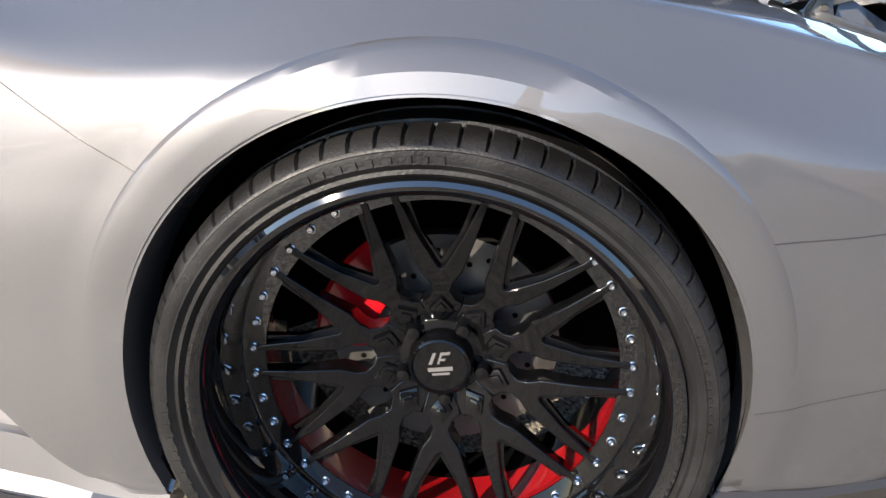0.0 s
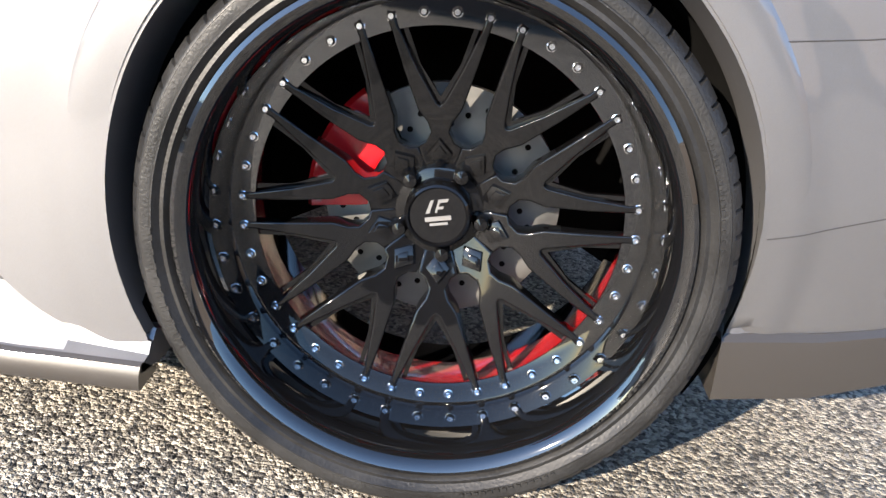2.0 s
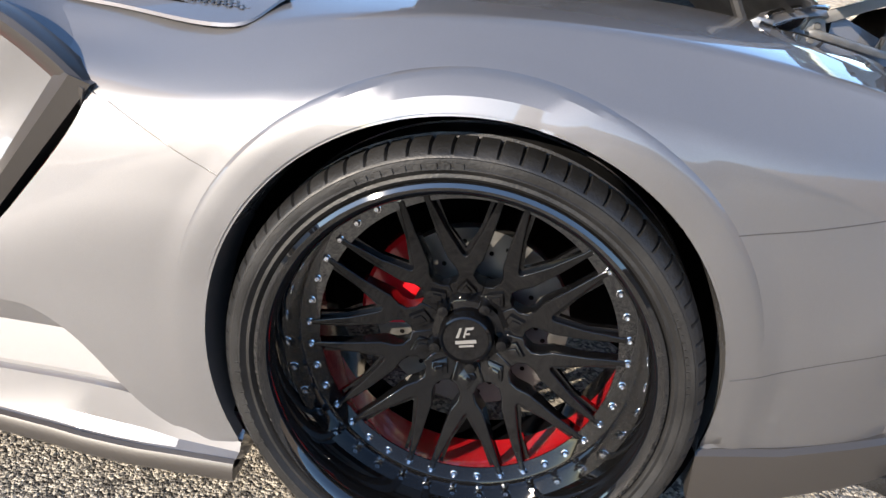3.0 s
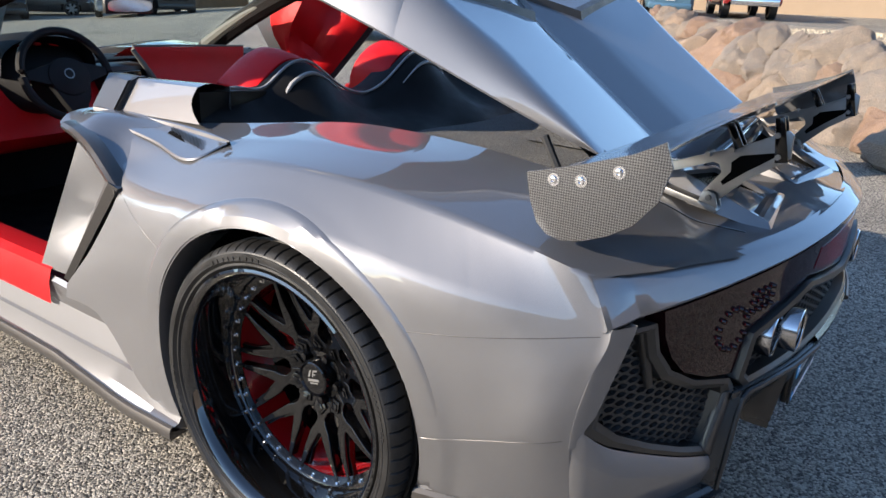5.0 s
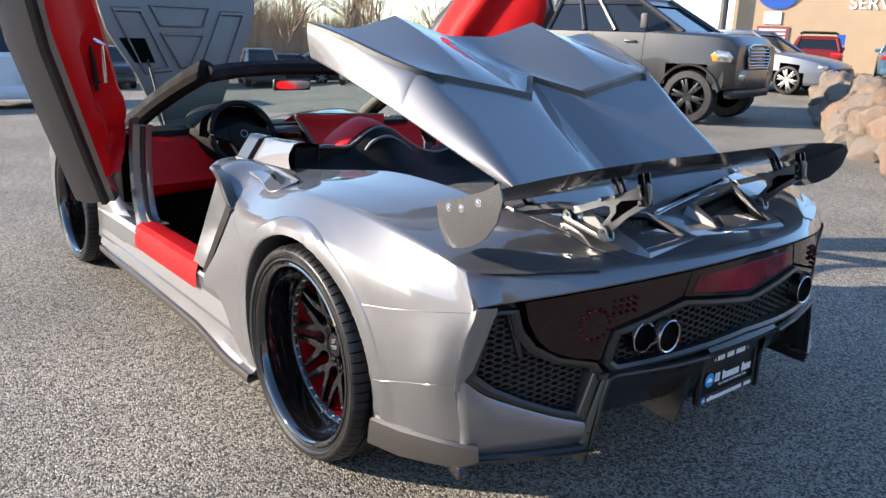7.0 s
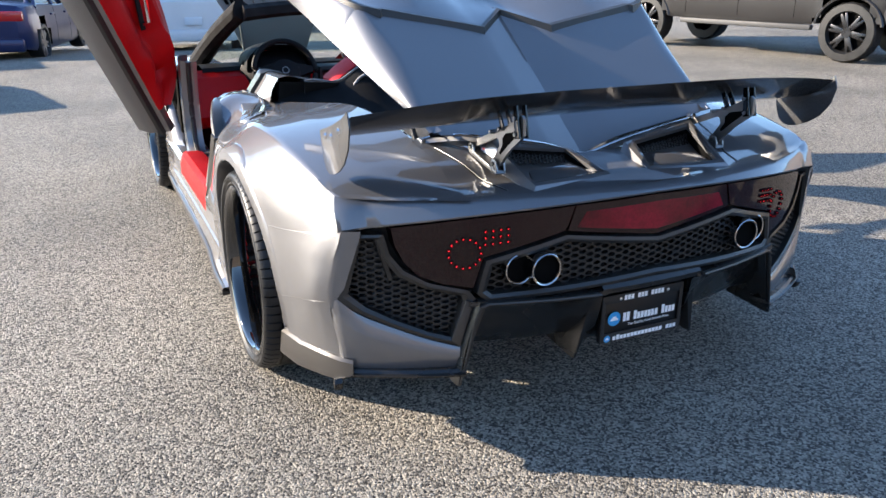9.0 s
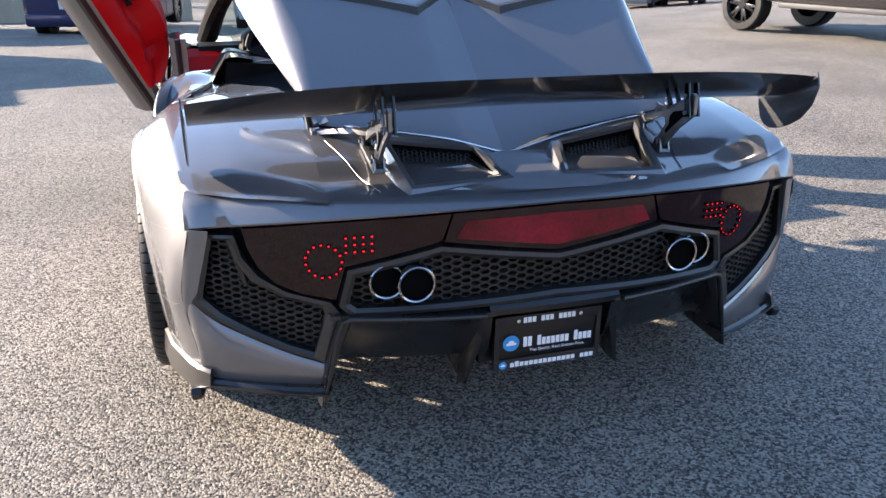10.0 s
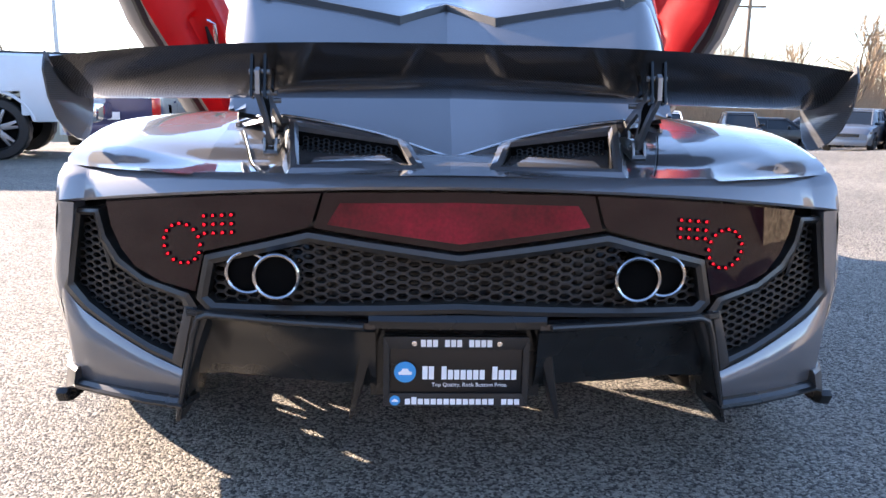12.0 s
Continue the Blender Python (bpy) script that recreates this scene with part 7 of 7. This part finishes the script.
    part("number_plate", bm, PLATE_WHITE, v)
    # door gaps and handles
    for sgn in (-1, 1):
        for xa in ((base[1] - 0.62, base[1] - 1.62) if kind != "pickup" else (base[1] - 0.55, base[1] - 1.50, base[0] + 0.02)):
            wf, z0, z1 = lerp_table([(s[0], s[1:]) for s in st], xa)
            bm = bmesh.new()
            tube(bm, [(xa, sgn * (W * wf - 0.010), z0 + 0.1 * (z1 - z0)), (xa, sgn * (W * wf), z0 + 0.45 * (z1 - z0)), (xa, sgn * (W * wf - 0.012), z0 + 0.72 * (z1 - z0)), (xa, sgn * (W * wf - 0.045), z1 - 0.045)], 0.004, 5)
            part("door_gap", bm, DARK, v)
            bm = bmesh.new()
            box(bm, xa - 0.95 + 0.62, xa - 0.95 + 0.82, sgn * W * wf - 0.02, sgn * W * wf + 0.02, z1 - 0.20, z1 - 0.165, 0.008)
            part("door_handle", bm, paint, v)
    if kind == "pickup":
        bm = bmesh.new()
        box(bm, 0.10, base[0] - 0.05, -W * 0.86, W * 0.86, st[3][3] - 0.5, st[3][3] + 0.026, 0.01)
        part("bed_cover", bm, PLASTIC, v)
        bm = bmesh.new()
        for sgn in (-1, 1):
            box(bm, 1.9, 4.2, sgn * W * 0.98 - 0.05, sgn * W * 0.98 + 0.05, 0.42, 0.50, 0.02)
            part("side_step", bm, TRIM, v)
            bm = bmesh.new()
    if rack:
        bm = bmesh.new()
        for k in range(2):
            tube(bm, [(0.6 + 1.2 * k, -0.62, top + 0.10), (0.6 + 1.2 * k, 0.62, top + 0.10)], 0.025, 6)
        for sgn in (-1, 1):
            tube(bm, [(0.5, sgn * 0.58, top + 0.06), (1.9, sgn * 0.58, top + 0.06)], 0.025, 6)
        box(bm, 0.5, 1.95, -0.55, 0.55, top + 0.11, top + 0.16, 0.02)
        part("roof_rack", bm, PLASTIC, v)
    return v


P_GREY = car_paint("charcoal_car_paint", (0.024, 0.023, 0.0235), 0.3)
P_SILVER = car_paint("silver_car_paint", (0.15, 0.165, 0.19), 0.5)
P_RED = car_paint("red_car_paint", (0.20, 0.015, 0.015))
P_BLUE = car_paint("steel_blue_car_paint", (0.07, 0.14, 0.20), 0.4)
P_NAVY = car_paint("navy_car_paint", (0.015, 0.022, 0.08), 0.4)
P_WHITE = car_paint("white_car_paint", (0.60, 0.61, 0.63), 0.0)
P_BLACK = car_paint("black_car_paint", (0.012, 0.012, 0.014), 0.2)

truck_dir = math.degrees(math.atan2(-3.45, 0.72))
vehicle("pickup", P_GREY, "charcoal grey crew-cab pickup truck on off-road tyres", 9.12, 7.39, truck_dir, "pickup_truck", True)
vehicle("sedan", P_SILVER, "silver-blue sedan parked behind the grey pickup", 16.5, 8.9, -84)
vehicle("wagon", P_RED, "faded red wagon with a black roof rack", 23.9, 10.9, 26, rack=True, size=0.9)
vehicle("sedan", P_BLUE, "steel-blue sedan parked facing the tan building", 25.4, 8.75, 24, size=0.88)
vehicle("pickup", P_RED, "dark red pickup truck parked facing the tan building", 26.9, 6.6, 25, "pickup_truck", size=0.87)
vehicle("pickup", P_WHITE, "white pickup truck with chromed wheels", -7.45, 8.75, 194, "pickup_truck")
vehicle("suv", P_NAVY, "dark blue sport utility car seen from its tail", -6.0, 14.4, 98)
vehicle("sedan", P_NAVY, "deep blue sedan with quad exhausts", -2.3, 14.9, 76)
vehicle("suv", P_WHITE, "white sport utility car at the end of the row", 1.2, 15.6, 80)
vehicle("suv", P_BLACK, "black sport utility car in the far row", 14.7, 33.0, -108)
vehicle("sedan", P_GREY, "grey sedan in the far row, side on", 17.1, 34.2, -28)
vehicle("suv", P_SILVER, "silver sport utility car facing the lot", 18.0, 29.2, -128)
vehicle("suv", P_GREY, "dark grey sport utility car facing the lot", 20.4, 29.6, -115)
vehicle("sedan", P_SILVER, "silver sedan at the far end of the row", 20.2, 36.2, -30)
for k, (kd, pp, lb) in enumerate((("suv", P_BLACK, "black sport utility car under bare trees"), ("suv", P_WHITE, "white sport utility car under bare trees"))):
    vehicle(kd, pp, lb, 8.0 + 3.4 * k, 34.0 - 0.6 * k, -100)

# ---------------------------------------------------------------- boulder wall and gravel bed
def rock_material():
    m = mat("boulder", (0.22, 0.165, 0.125), 0.85, vary=0.45, vscale=3.5, grain=0.5, gscale=34, bump=0.03)
    n, l = m.node_tree.nodes, m.node_tree.links
    oi, ramp, mx = n.new("ShaderNodeObjectInfo"), n.new("ShaderNodeValToRGB"), n.new("ShaderNodeMix")
    ramp.color_ramp.elements[0].color, ramp.color_ramp.elements[1].color = (0.25, 0.145, 0.095, 1), (0.20, 0.185, 0.17, 1)
    mid = ramp.color_ramp.elements.new(0.5)
    mid.color = (0.27, 0.215, 0.16, 1)
    b = n["Principled BSDF"]
    old = b.inputs["Base Color"].links[0].from_socket
    mx.data_type, mx.blend_type = "RGBA", "MIX"
    mx.inputs[0].default_value = 0.6
    l.new(oi.outputs["Random"], ramp.inputs[0])
    l.new(old, mx.inputs[6])
    l.new(ramp.outputs[0], mx.inputs[7])
    l.new(mx.outputs[2], b.inputs["Base Color"])
    return m


ROCK = rock_material()
rr = random.Random(11)
rock_meshes = []
for i in range(7):
    bm = bmesh.new()
    bmesh.ops.create_icosphere(bm, subdivisions=4, radius=1.0)
    off = Vector((7.3 * i, 3.1 * i, 1.7 * i))
    cuts = [(Vector((rr.gauss(0, 1), rr.gauss(0, 1), rr.gauss(0, 1))).normalized(), rr.uniform(0.62, 0.92)) for c in range(10)]
    for v in bm.verts:
        p = v.co.copy()
        for cn, cd in cuts:
            over = p.dot(cn) - cd
            if over > 0:
                p -= cn * over * 0.9
        d = 1.12 + 0.24 * noise.noise(p * 1.1 + off) + 0.10 * noise.noise(p * 2.6 + off) + 0.07 * noise.noise(p * 7 + off) + 0.035 * noise.noise(p * 16 + off)
        c = noise.cell(p * 1.4 + off)
        v.co = Vector((p.x * d * 1.15, p.y * d * 0.9, p.z * d * 0.82)) * (1 + 0.05 * c)
    rock_meshes.append(finish(bm, "boulder", ROCK, 34))


def wall_line(t):
    """The foot of the boulder wall, t in metres from its near end."""
    a, b = Vector((4.6, -1.0)), Vector((8.0, 2.25))
    p = a.lerp(b, min(1, t / 4.70))
    if t > 4.70:
        p = b + Vector((0.88, 0.48)).normalized() * (t - 4.70)
    return p


for row, (h, back, size) in enumerate(((0.10, 0.0, 0.29), (0.36, 0.15, 0.26), (0.58, 0.34, 0.23))):
    t = 0.1 + 0.3 * row
    while t < 17:
        if row == 2 and t > 9:
            break
        p = wall_line(t)
        s = size * rr.uniform(0.8, 1.25)
        rock = new("boulder", rr.choice(rock_meshes))
        side = Vector((0.72, -0.69)) if t < 4.70 else Vector((0.42, -0.9))
        q = p + side * (back + rr.uniform(-0.06, 0.06))
        rock.matrix_basis = Matrix.Translation((q.x, q.y, ground_z(q.x, q.y) + h + rr.uniform(-0.05, 0.05))) @ Euler((rr.uniform(-0.4, 0.4), rr.uniform(-0.4, 0.4), rr.uniform(0, 6.3))).to_matrix().to_4x4() @ Matrix.Diagonal((s * rr.uniform(0.9, 1.3), s, s * rr.uniform(0.85, 1.1), 1))
        tagged(rock, "weathered tan and rust boulder stacked in a retaining wall", "boulder", "boulders of the retaining wall")
        t += s * 1.55
GRAVEL = mat("tan_gravel", (0.28, 0.24, 0.18), 0.9, vary=0.2, vscale=2, grain=0.6, gscale=22, bump=0.03)
bm = bmesh.new()
rows = []
for k in range(40):
    t = -1.0 + 0.46 * k
    p = wall_line(max(t, 0)) + (Vector((-0.7, -0.72)) * max(0, -t))
    side = Vector((0.72, -0.69)) if t < 4.70 else Vector((0.5, -0.87))
    high = 0.70 - 0.3 * ease(5, 11, t)
    rows.append([(*(p + side * 0.25), 0.02), (*(p + side * 0.45), high * 0.75), (*(p + side * 0.8), high), (*(p + side * 2.0), high + 0.12), (*(p + side * 5.0), high + 0.06), (*(p + side * 14.0), high - 0.1), (*(p + side * 30.0), high - 0.2)])
grid(bm, rows)
solid("gravel_bank", bm, GRAVEL, "pale tan gravel bank behind the boulders", "gravel", kind="structure")
pebble = []
pf = []
for k in range(9000):
    t, d = rr.uniform(0, 15), 0.35 + 2.6 * rr.random() ** 1.3
    p = wall_line(t)
    side = Vector((0.72, -0.69)) if t < 4.70 else Vector((0.5, -0.87))
    q = p + side * d
    high = 0.70 - 0.3 * ease(5, 11, t)
    z = high * 0.75 + (d - 0.45) / 0.35 * high * 0.25 if d < 0.8 else high + min(0.12, 0.1 * (d - 0.8))
    s = rr.uniform(0.02, 0.05)
    i = len(pebble)
    a = rr.uniform(0, 6.3)
    for u, w, hgt in ((1, 0, 0), (-0.5, 0.8, 0), (-0.5, -0.8, 0), (0.1, 0.1, 0.9)):
        pebble.append((q.x + s * (u * math.cos(a) - w * math.sin(a)), q.y + s * (u * math.sin(a) + w * math.cos(a)), z + s * hgt - 0.004))
    pf += [(i, i + 1, i + 3), (i + 1, i + 2, i + 3), (i + 2, i, i + 3)]
me = bpy.data.meshes.new("gravel_stones")
me.from_pydata(pebble, [], pf)
me.materials.append(GRAVEL)
tagged(new("gravel_stones", me), "loose tan gravel stones lying on the bank", "gravel", kind="stuff")

# ---------------------------------------------------------------- tan building
STUCCO = mat("tan_stucco", (0.40, 0.29, 0.19), 0.9, vary=0.06, vscale=0.6, grain=0.08, gscale=60, bump=0.01)
bld_c = Vector((26.6, 15.8, 0))
bld_u = Vector((0.487, -0.873, 0))
bld_n = Vector((-0.873, -0.487, 0))
bld = thing("building", "tan stucco workshop building with white wall lettering", "building")


def on_wall(u, z, d=0.0):
    p = bld_c + bld_u * u + bld_n * d
    return Vector((p.x, p.y, z))


bm = bmesh.new()
rows = []
grid(bm, [[on_wall(u, z, 0) for u in (0, 15, 34)] for z in (-0.6, 3.0, 6.2)])
grid(bm, [[on_wall(0, z, d) for d in (0, -6, -14)] for z in (-0.6, 3.0, 6.2)])
grid(bm, [[on_wall(u, 6.2, d) for u in (0, 34)] for d in (0, -14)])
part("wall", bm, STUCCO, bld, smooth=0)
bm = bmesh.new()
box(bm, 0, 34.2, -0.08, 0.12, 0, 0.25)
for v in bm.verts:
    v.co = on_wall(v.co.x - 0.1, 6.0 + v.co.z, v.co.y)
part("parapet_cap", bm, TRIM, bld)
wall_turn = math.degrees(math.atan2(bld_u.y, bld_u.x))
t = lettering("SERVICE & CO", 0.64, Matrix.Translation(on_wall(6.05, 2.76, 0.03)) @ pose(0, 0, 0, 90, 0, wall_turn), WHITE_PRINT, bld, "wall_lettering", 0.01)
bm = bmesh.new()
prism(bm, [(1.55 + 0.85 * math.cos(2 * math.pi * k / 32), 3.55 + 0.85 * math.sin(2 * math.pi * k / 32)) for k in range(32)], 0.04, lambda u, v, d: on_wall(u, v, 0.06 - d))
part("round_sign", bm, SIGN_BLUE, bld, "plain blue round sign")
NOTICE = mat("notice_white", (0.7, 0.7, 0.68), 0.7)
NOTICE_RED = mat("notice_red", (0.22, 0.05, 0.05), 0.7)
bm = bmesh.new()
prism(bm, [(1.12, 2.15), (1.75, 2.15), (1.75, 2.62), (1.12, 2.62)], 0.03, lambda u, v, d: on_wall(u, v, 0.05 - d))
part("notice", bm, NOTICE, bld)
bm = bmesh.new()
prism(bm, [(0.92, 0.98), (2.08, 0.98), (2.08, 2.07), (0.92, 2.07)], 0.03, lambda u, v, d: on_wall(u, v, 0.05 - d))
board = part("notice_board", bm, NOTICE_RED, bld, "dark red notice board with pale bars")
for k in range(7):
    bm = bmesh.new()
    z = 1.05 + 0.142 * k
    prism(bm, [(1.0 + 0.1 * (k % 2), z), (1.97, z), (1.97, z + 0.075), (1.0 + 0.1 * (k % 2), z + 0.075)], 0.006, lambda u, v, d: on_wall(u, v, 0.062 - d))
    part("printed_bar", bm, NOTICE, board)
bm = bmesh.new()
prism(bm, [(3.72, 1.42), (4.02, 1.42), (4.02, 1.82), (3.72, 1.82)], 0.03, lambda u, v, d: on_wall(u, v, 0.9 - d))
tube(bm, [on_wall(3.87, 0.2, 0.86), on_wall(3.87, 1.42, 0.86)], 0.012, 6)
part("parking_sign", bm, SIGN_BLUE, bld, "small blue parking sign")
bm = bmesh.new()
tube(bm, [on_wall(-0.35, -0.2, 0.4), on_wall(-0.35, 6.5, 0.4)], 0.14, 10)
solid("downpipe", bm, TRIM, "dark brown post at the corner of the building", "post")

# plain sunlit wall behind, out of view: added for lamps and paint to reflect
bm = bmesh.new()
box(bm, -26, 30, -17.5, -17.0, -0.3, 4.6, 0.02)
solid("wall_south", bm, mat("brown_grey_block_wall", (0.20, 0.165, 0.14), 0.9, vary=0.1, vscale=0.5, grain=0.1, gscale=30), "plain brown-grey wall closing the lot", "wall", kind="structure")

# also out of view: added so wheels and side panels reflect a darker horizon
bm = bmesh.new()
box(bm, -21.5, -21.0, -17.5, 3.0, -0.3, 4.4, 0.02)
solid("wall_west", bm, mat("brown_block_wall", (0.22, 0.15, 0.12), 0.9, vary=0.12, vscale=0.5, grain=0.1, gscale=30), "plain brown wall closing the lot", "wall", kind="structure")

# ---------------------------------------------------------------- bare trees, brush, poles
BARK = mat("bare_bark", (0.16, 0.115, 0.08), 0.9, vary=0.25, vscale=4, grain=0.3, gscale=40)
TWIG = mat("dry_twigs", (0.30, 0.22, 0.145), 0.9, vary=0.25, vscale=3)


def bare_tree(seed, height):
    rnd = random.Random(seed)
    tr = thing("bare_tree", "leafless winter tree with a spreading crown of twigs", "tree", group="bare trees beyond the lot")
    trunk, twigs = bmesh.new(), bmesh.new()

    def limb(p, d, ln, r, level):
        pts, q, e = [p], p.copy(), d.copy()
        for k in range(4):
            e = (e + Vector((rnd.uniform(-1, 1), rnd.uniform(-1, 1), rnd.uniform(-0.5, 0.8))) * 0.22).normalized()
            q = q + e * ln / 4
            pts.append(q.copy())
        tube(trunk if level < 2 else twigs, pts, [r * (1 - 0.15 * k) for k in range(5)], 6 if level < 2 else 3)
        if level < 4:
            for k in range(3 if level < 3 else 4):
                at = pts[1 + (k + 1) % 4]
                f = (e + Vector((rnd.uniform(-1, 1), rnd.uniform(-1, 1), rnd.uniform(-0.3, 0.9))) * (0.75 if level else 0.6)).normalized()
                limb(at.copy(), f, ln * rnd.uniform(0.58, 0.75), r * 0.55, level + 1)
            limb(pts[-1].copy(), e, ln * 0.68, r * 0.5, level + 1)

    limb(Vector((0, 0, -0.2)), Vector((0, 0, 1)), height * 0.33, height * 0.02, 0)
    part("trunk", trunk, BARK, tr)
    part("crown", twigs, TWIG, tr)
    return tr


trees = [bare_tree(3, 8.5), bare_tree(8, 7.5), bare_tree(21, 9.5)]
spots = [(30, 46), (22, 50), (26, 40), (35, 42), (16, 52), (10, 50), (40, 36), (4, 52), (13, 44), (20, 41), (24, 56), (-22, 42), (-28, 46), (-18, 50), (-33, 40), (33, 52), (46, 40), (-14, 44), (17, 43), (22, 44), (27, 45), (19, 47), (31, 41), (24, 41)]
for i, (x, y) in enumerate(spots):
    m = Matrix.Translation((x, y, ground_z(x, y))) @ Matrix.Rotation(i * 1.7, 4, "Z")
    if i < 3:
        trees[i].matrix_basis = m
    else:
        copy_thing(trees[i % 3], m)
verts, faces = [], []
for k in range(52000):
    a = rr.uniform(-0.9, 1.25) if k % 2 else rr.uniform(0.15, 0.85)
    d = rr.uniform(42, 62)
    x, y = d * math.sin(a), d * math.cos(a)
    h = rr.uniform(0.8, 3.4 + 2.0 * (k % 2 == 0)) * (0.6 + 0.6 * noise.noise(Vector((x * 0.12, y * 0.12, 2))) + 0.3)
    z, i, w = ground_z(x, y), len(verts), rr.uniform(0.01, 0.03)
    lx, ly = rr.uniform(-0.5, 0.5), rr.uniform(-0.5, 0.5)
    verts += [(x - w, y, z), (x + w, y, z), (x + lx, y + ly, z + h), (x + lx * 0.5 + rr.uniform(-0.3, 0.3), y + ly, z + h * 0.8), (x + lx * 0.5, y + ly * 0.5, z + h * 0.5), (x + lx * 0.5 + w, y + ly * 0.5, z + h * 0.5)]
    faces += [(i, i + 1, i + 2), (i + 4, i + 5, i + 3)]
me = bpy.data.meshes.new("brush")
me.from_pydata(verts, [], faces)
me.materials.append(TWIG)
tagged(new("brush", me), "dry brown winter brush along the lot's far edge", "brush", kind="stuff")
HILL = mat("far_ground_cover", (0.20, 0.15, 0.10), 1.0, vary=0.3, vscale=0.15, grain=0.3, gscale=2)
bm = bmesh.new()
grid(bm, [[(66 * math.sin(a), 66 * math.cos(a), z) for z in (-1.0, 0.6, 1.3 + 0.5 * math.sin(7 * a) + 0.3 * math.sin(19 * a))] for a in [-1.1 + 0.05 * k for k in range(50)]])
solid("backdrop", bm, HILL, "brown far hedge line at the edge of the lot", "hedge", kind="structure")
FENCE_TAN = mat("beige_ribbed_metal", (0.33, 0.29, 0.22), 0.6, 0.2, vary=0.08, vscale=1)
bm = bmesh.new()
line = []
for k in range(161):
    o = (0.0, 0.0, 0.06, 0.06)[k % 4]
    line.append((-20 + 0.12 * k, 27.5 + o))
grid(bm, [[(x, y, z) for x, y in line] for z in (-1.9, 0.4, 1.75)])
solid("metal_fence", bm, FENCE_TAN, "beige ribbed metal fence behind the parked cars", "fence", kind="structure", smooth=0)
GALV = mat("galvanised_steel", (0.38, 0.39, 0.40), 0.5, 0.7, vary=0.15, vscale=5)
WOODPOLE = mat("weathered_pole", (0.16, 0.12, 0.09), 0.9, vary=0.2, vscale=5)
lp = thing("light_pole", "grey steel floodlight pole with two lamp heads", "light pole")
bm = bmesh.new()
tube(bm, [(-12.2, 24.9, -0.6), (-12.2, 24.9, 4.6)], [0.10, 0.07], 10)
part("pole", bm, GALV, lp)
for dx in (-0.42, 0.0):
    bm = bmesh.new()
    box(bm, -12.2 + dx - 0.16, -12.2 + dx + 0.2, 24.75, 25.05, 4.2, 4.75, 0.03)
    part("lamp_head", bm, GALV, lp)
for x, y, h in ((30.1, 49.3, 5.6), (19.1, 43.6, 7.2)):
    up = thing("utility_pole", "weathered wooden utility pole with crossarms", "utility pole")
    bm = bmesh.new()
    tube(bm, [(x, y, -0.6), (x, y, h)], [0.16, 0.11], 8)
    part("pole", bm, WOODPOLE, up)
    for dz in (0.35, 0.95):
        bm = bmesh.new()
        box(bm, x - 0.95, x + 0.95, y - 0.05, y + 0.05, h - dz - 0.06, h - dz + 0.06)
        part("crossarm", bm, WOODPOLE, up)
    for k in range(4):
        bm = bmesh.new()
        tube(bm, [(x - 0.8 + 0.53 * k, y, h - 0.30), (x - 0.8 + 0.53 * k, y, h - 0.12)], 0.04, 6)
        part("insulator", bm, GALV, up)
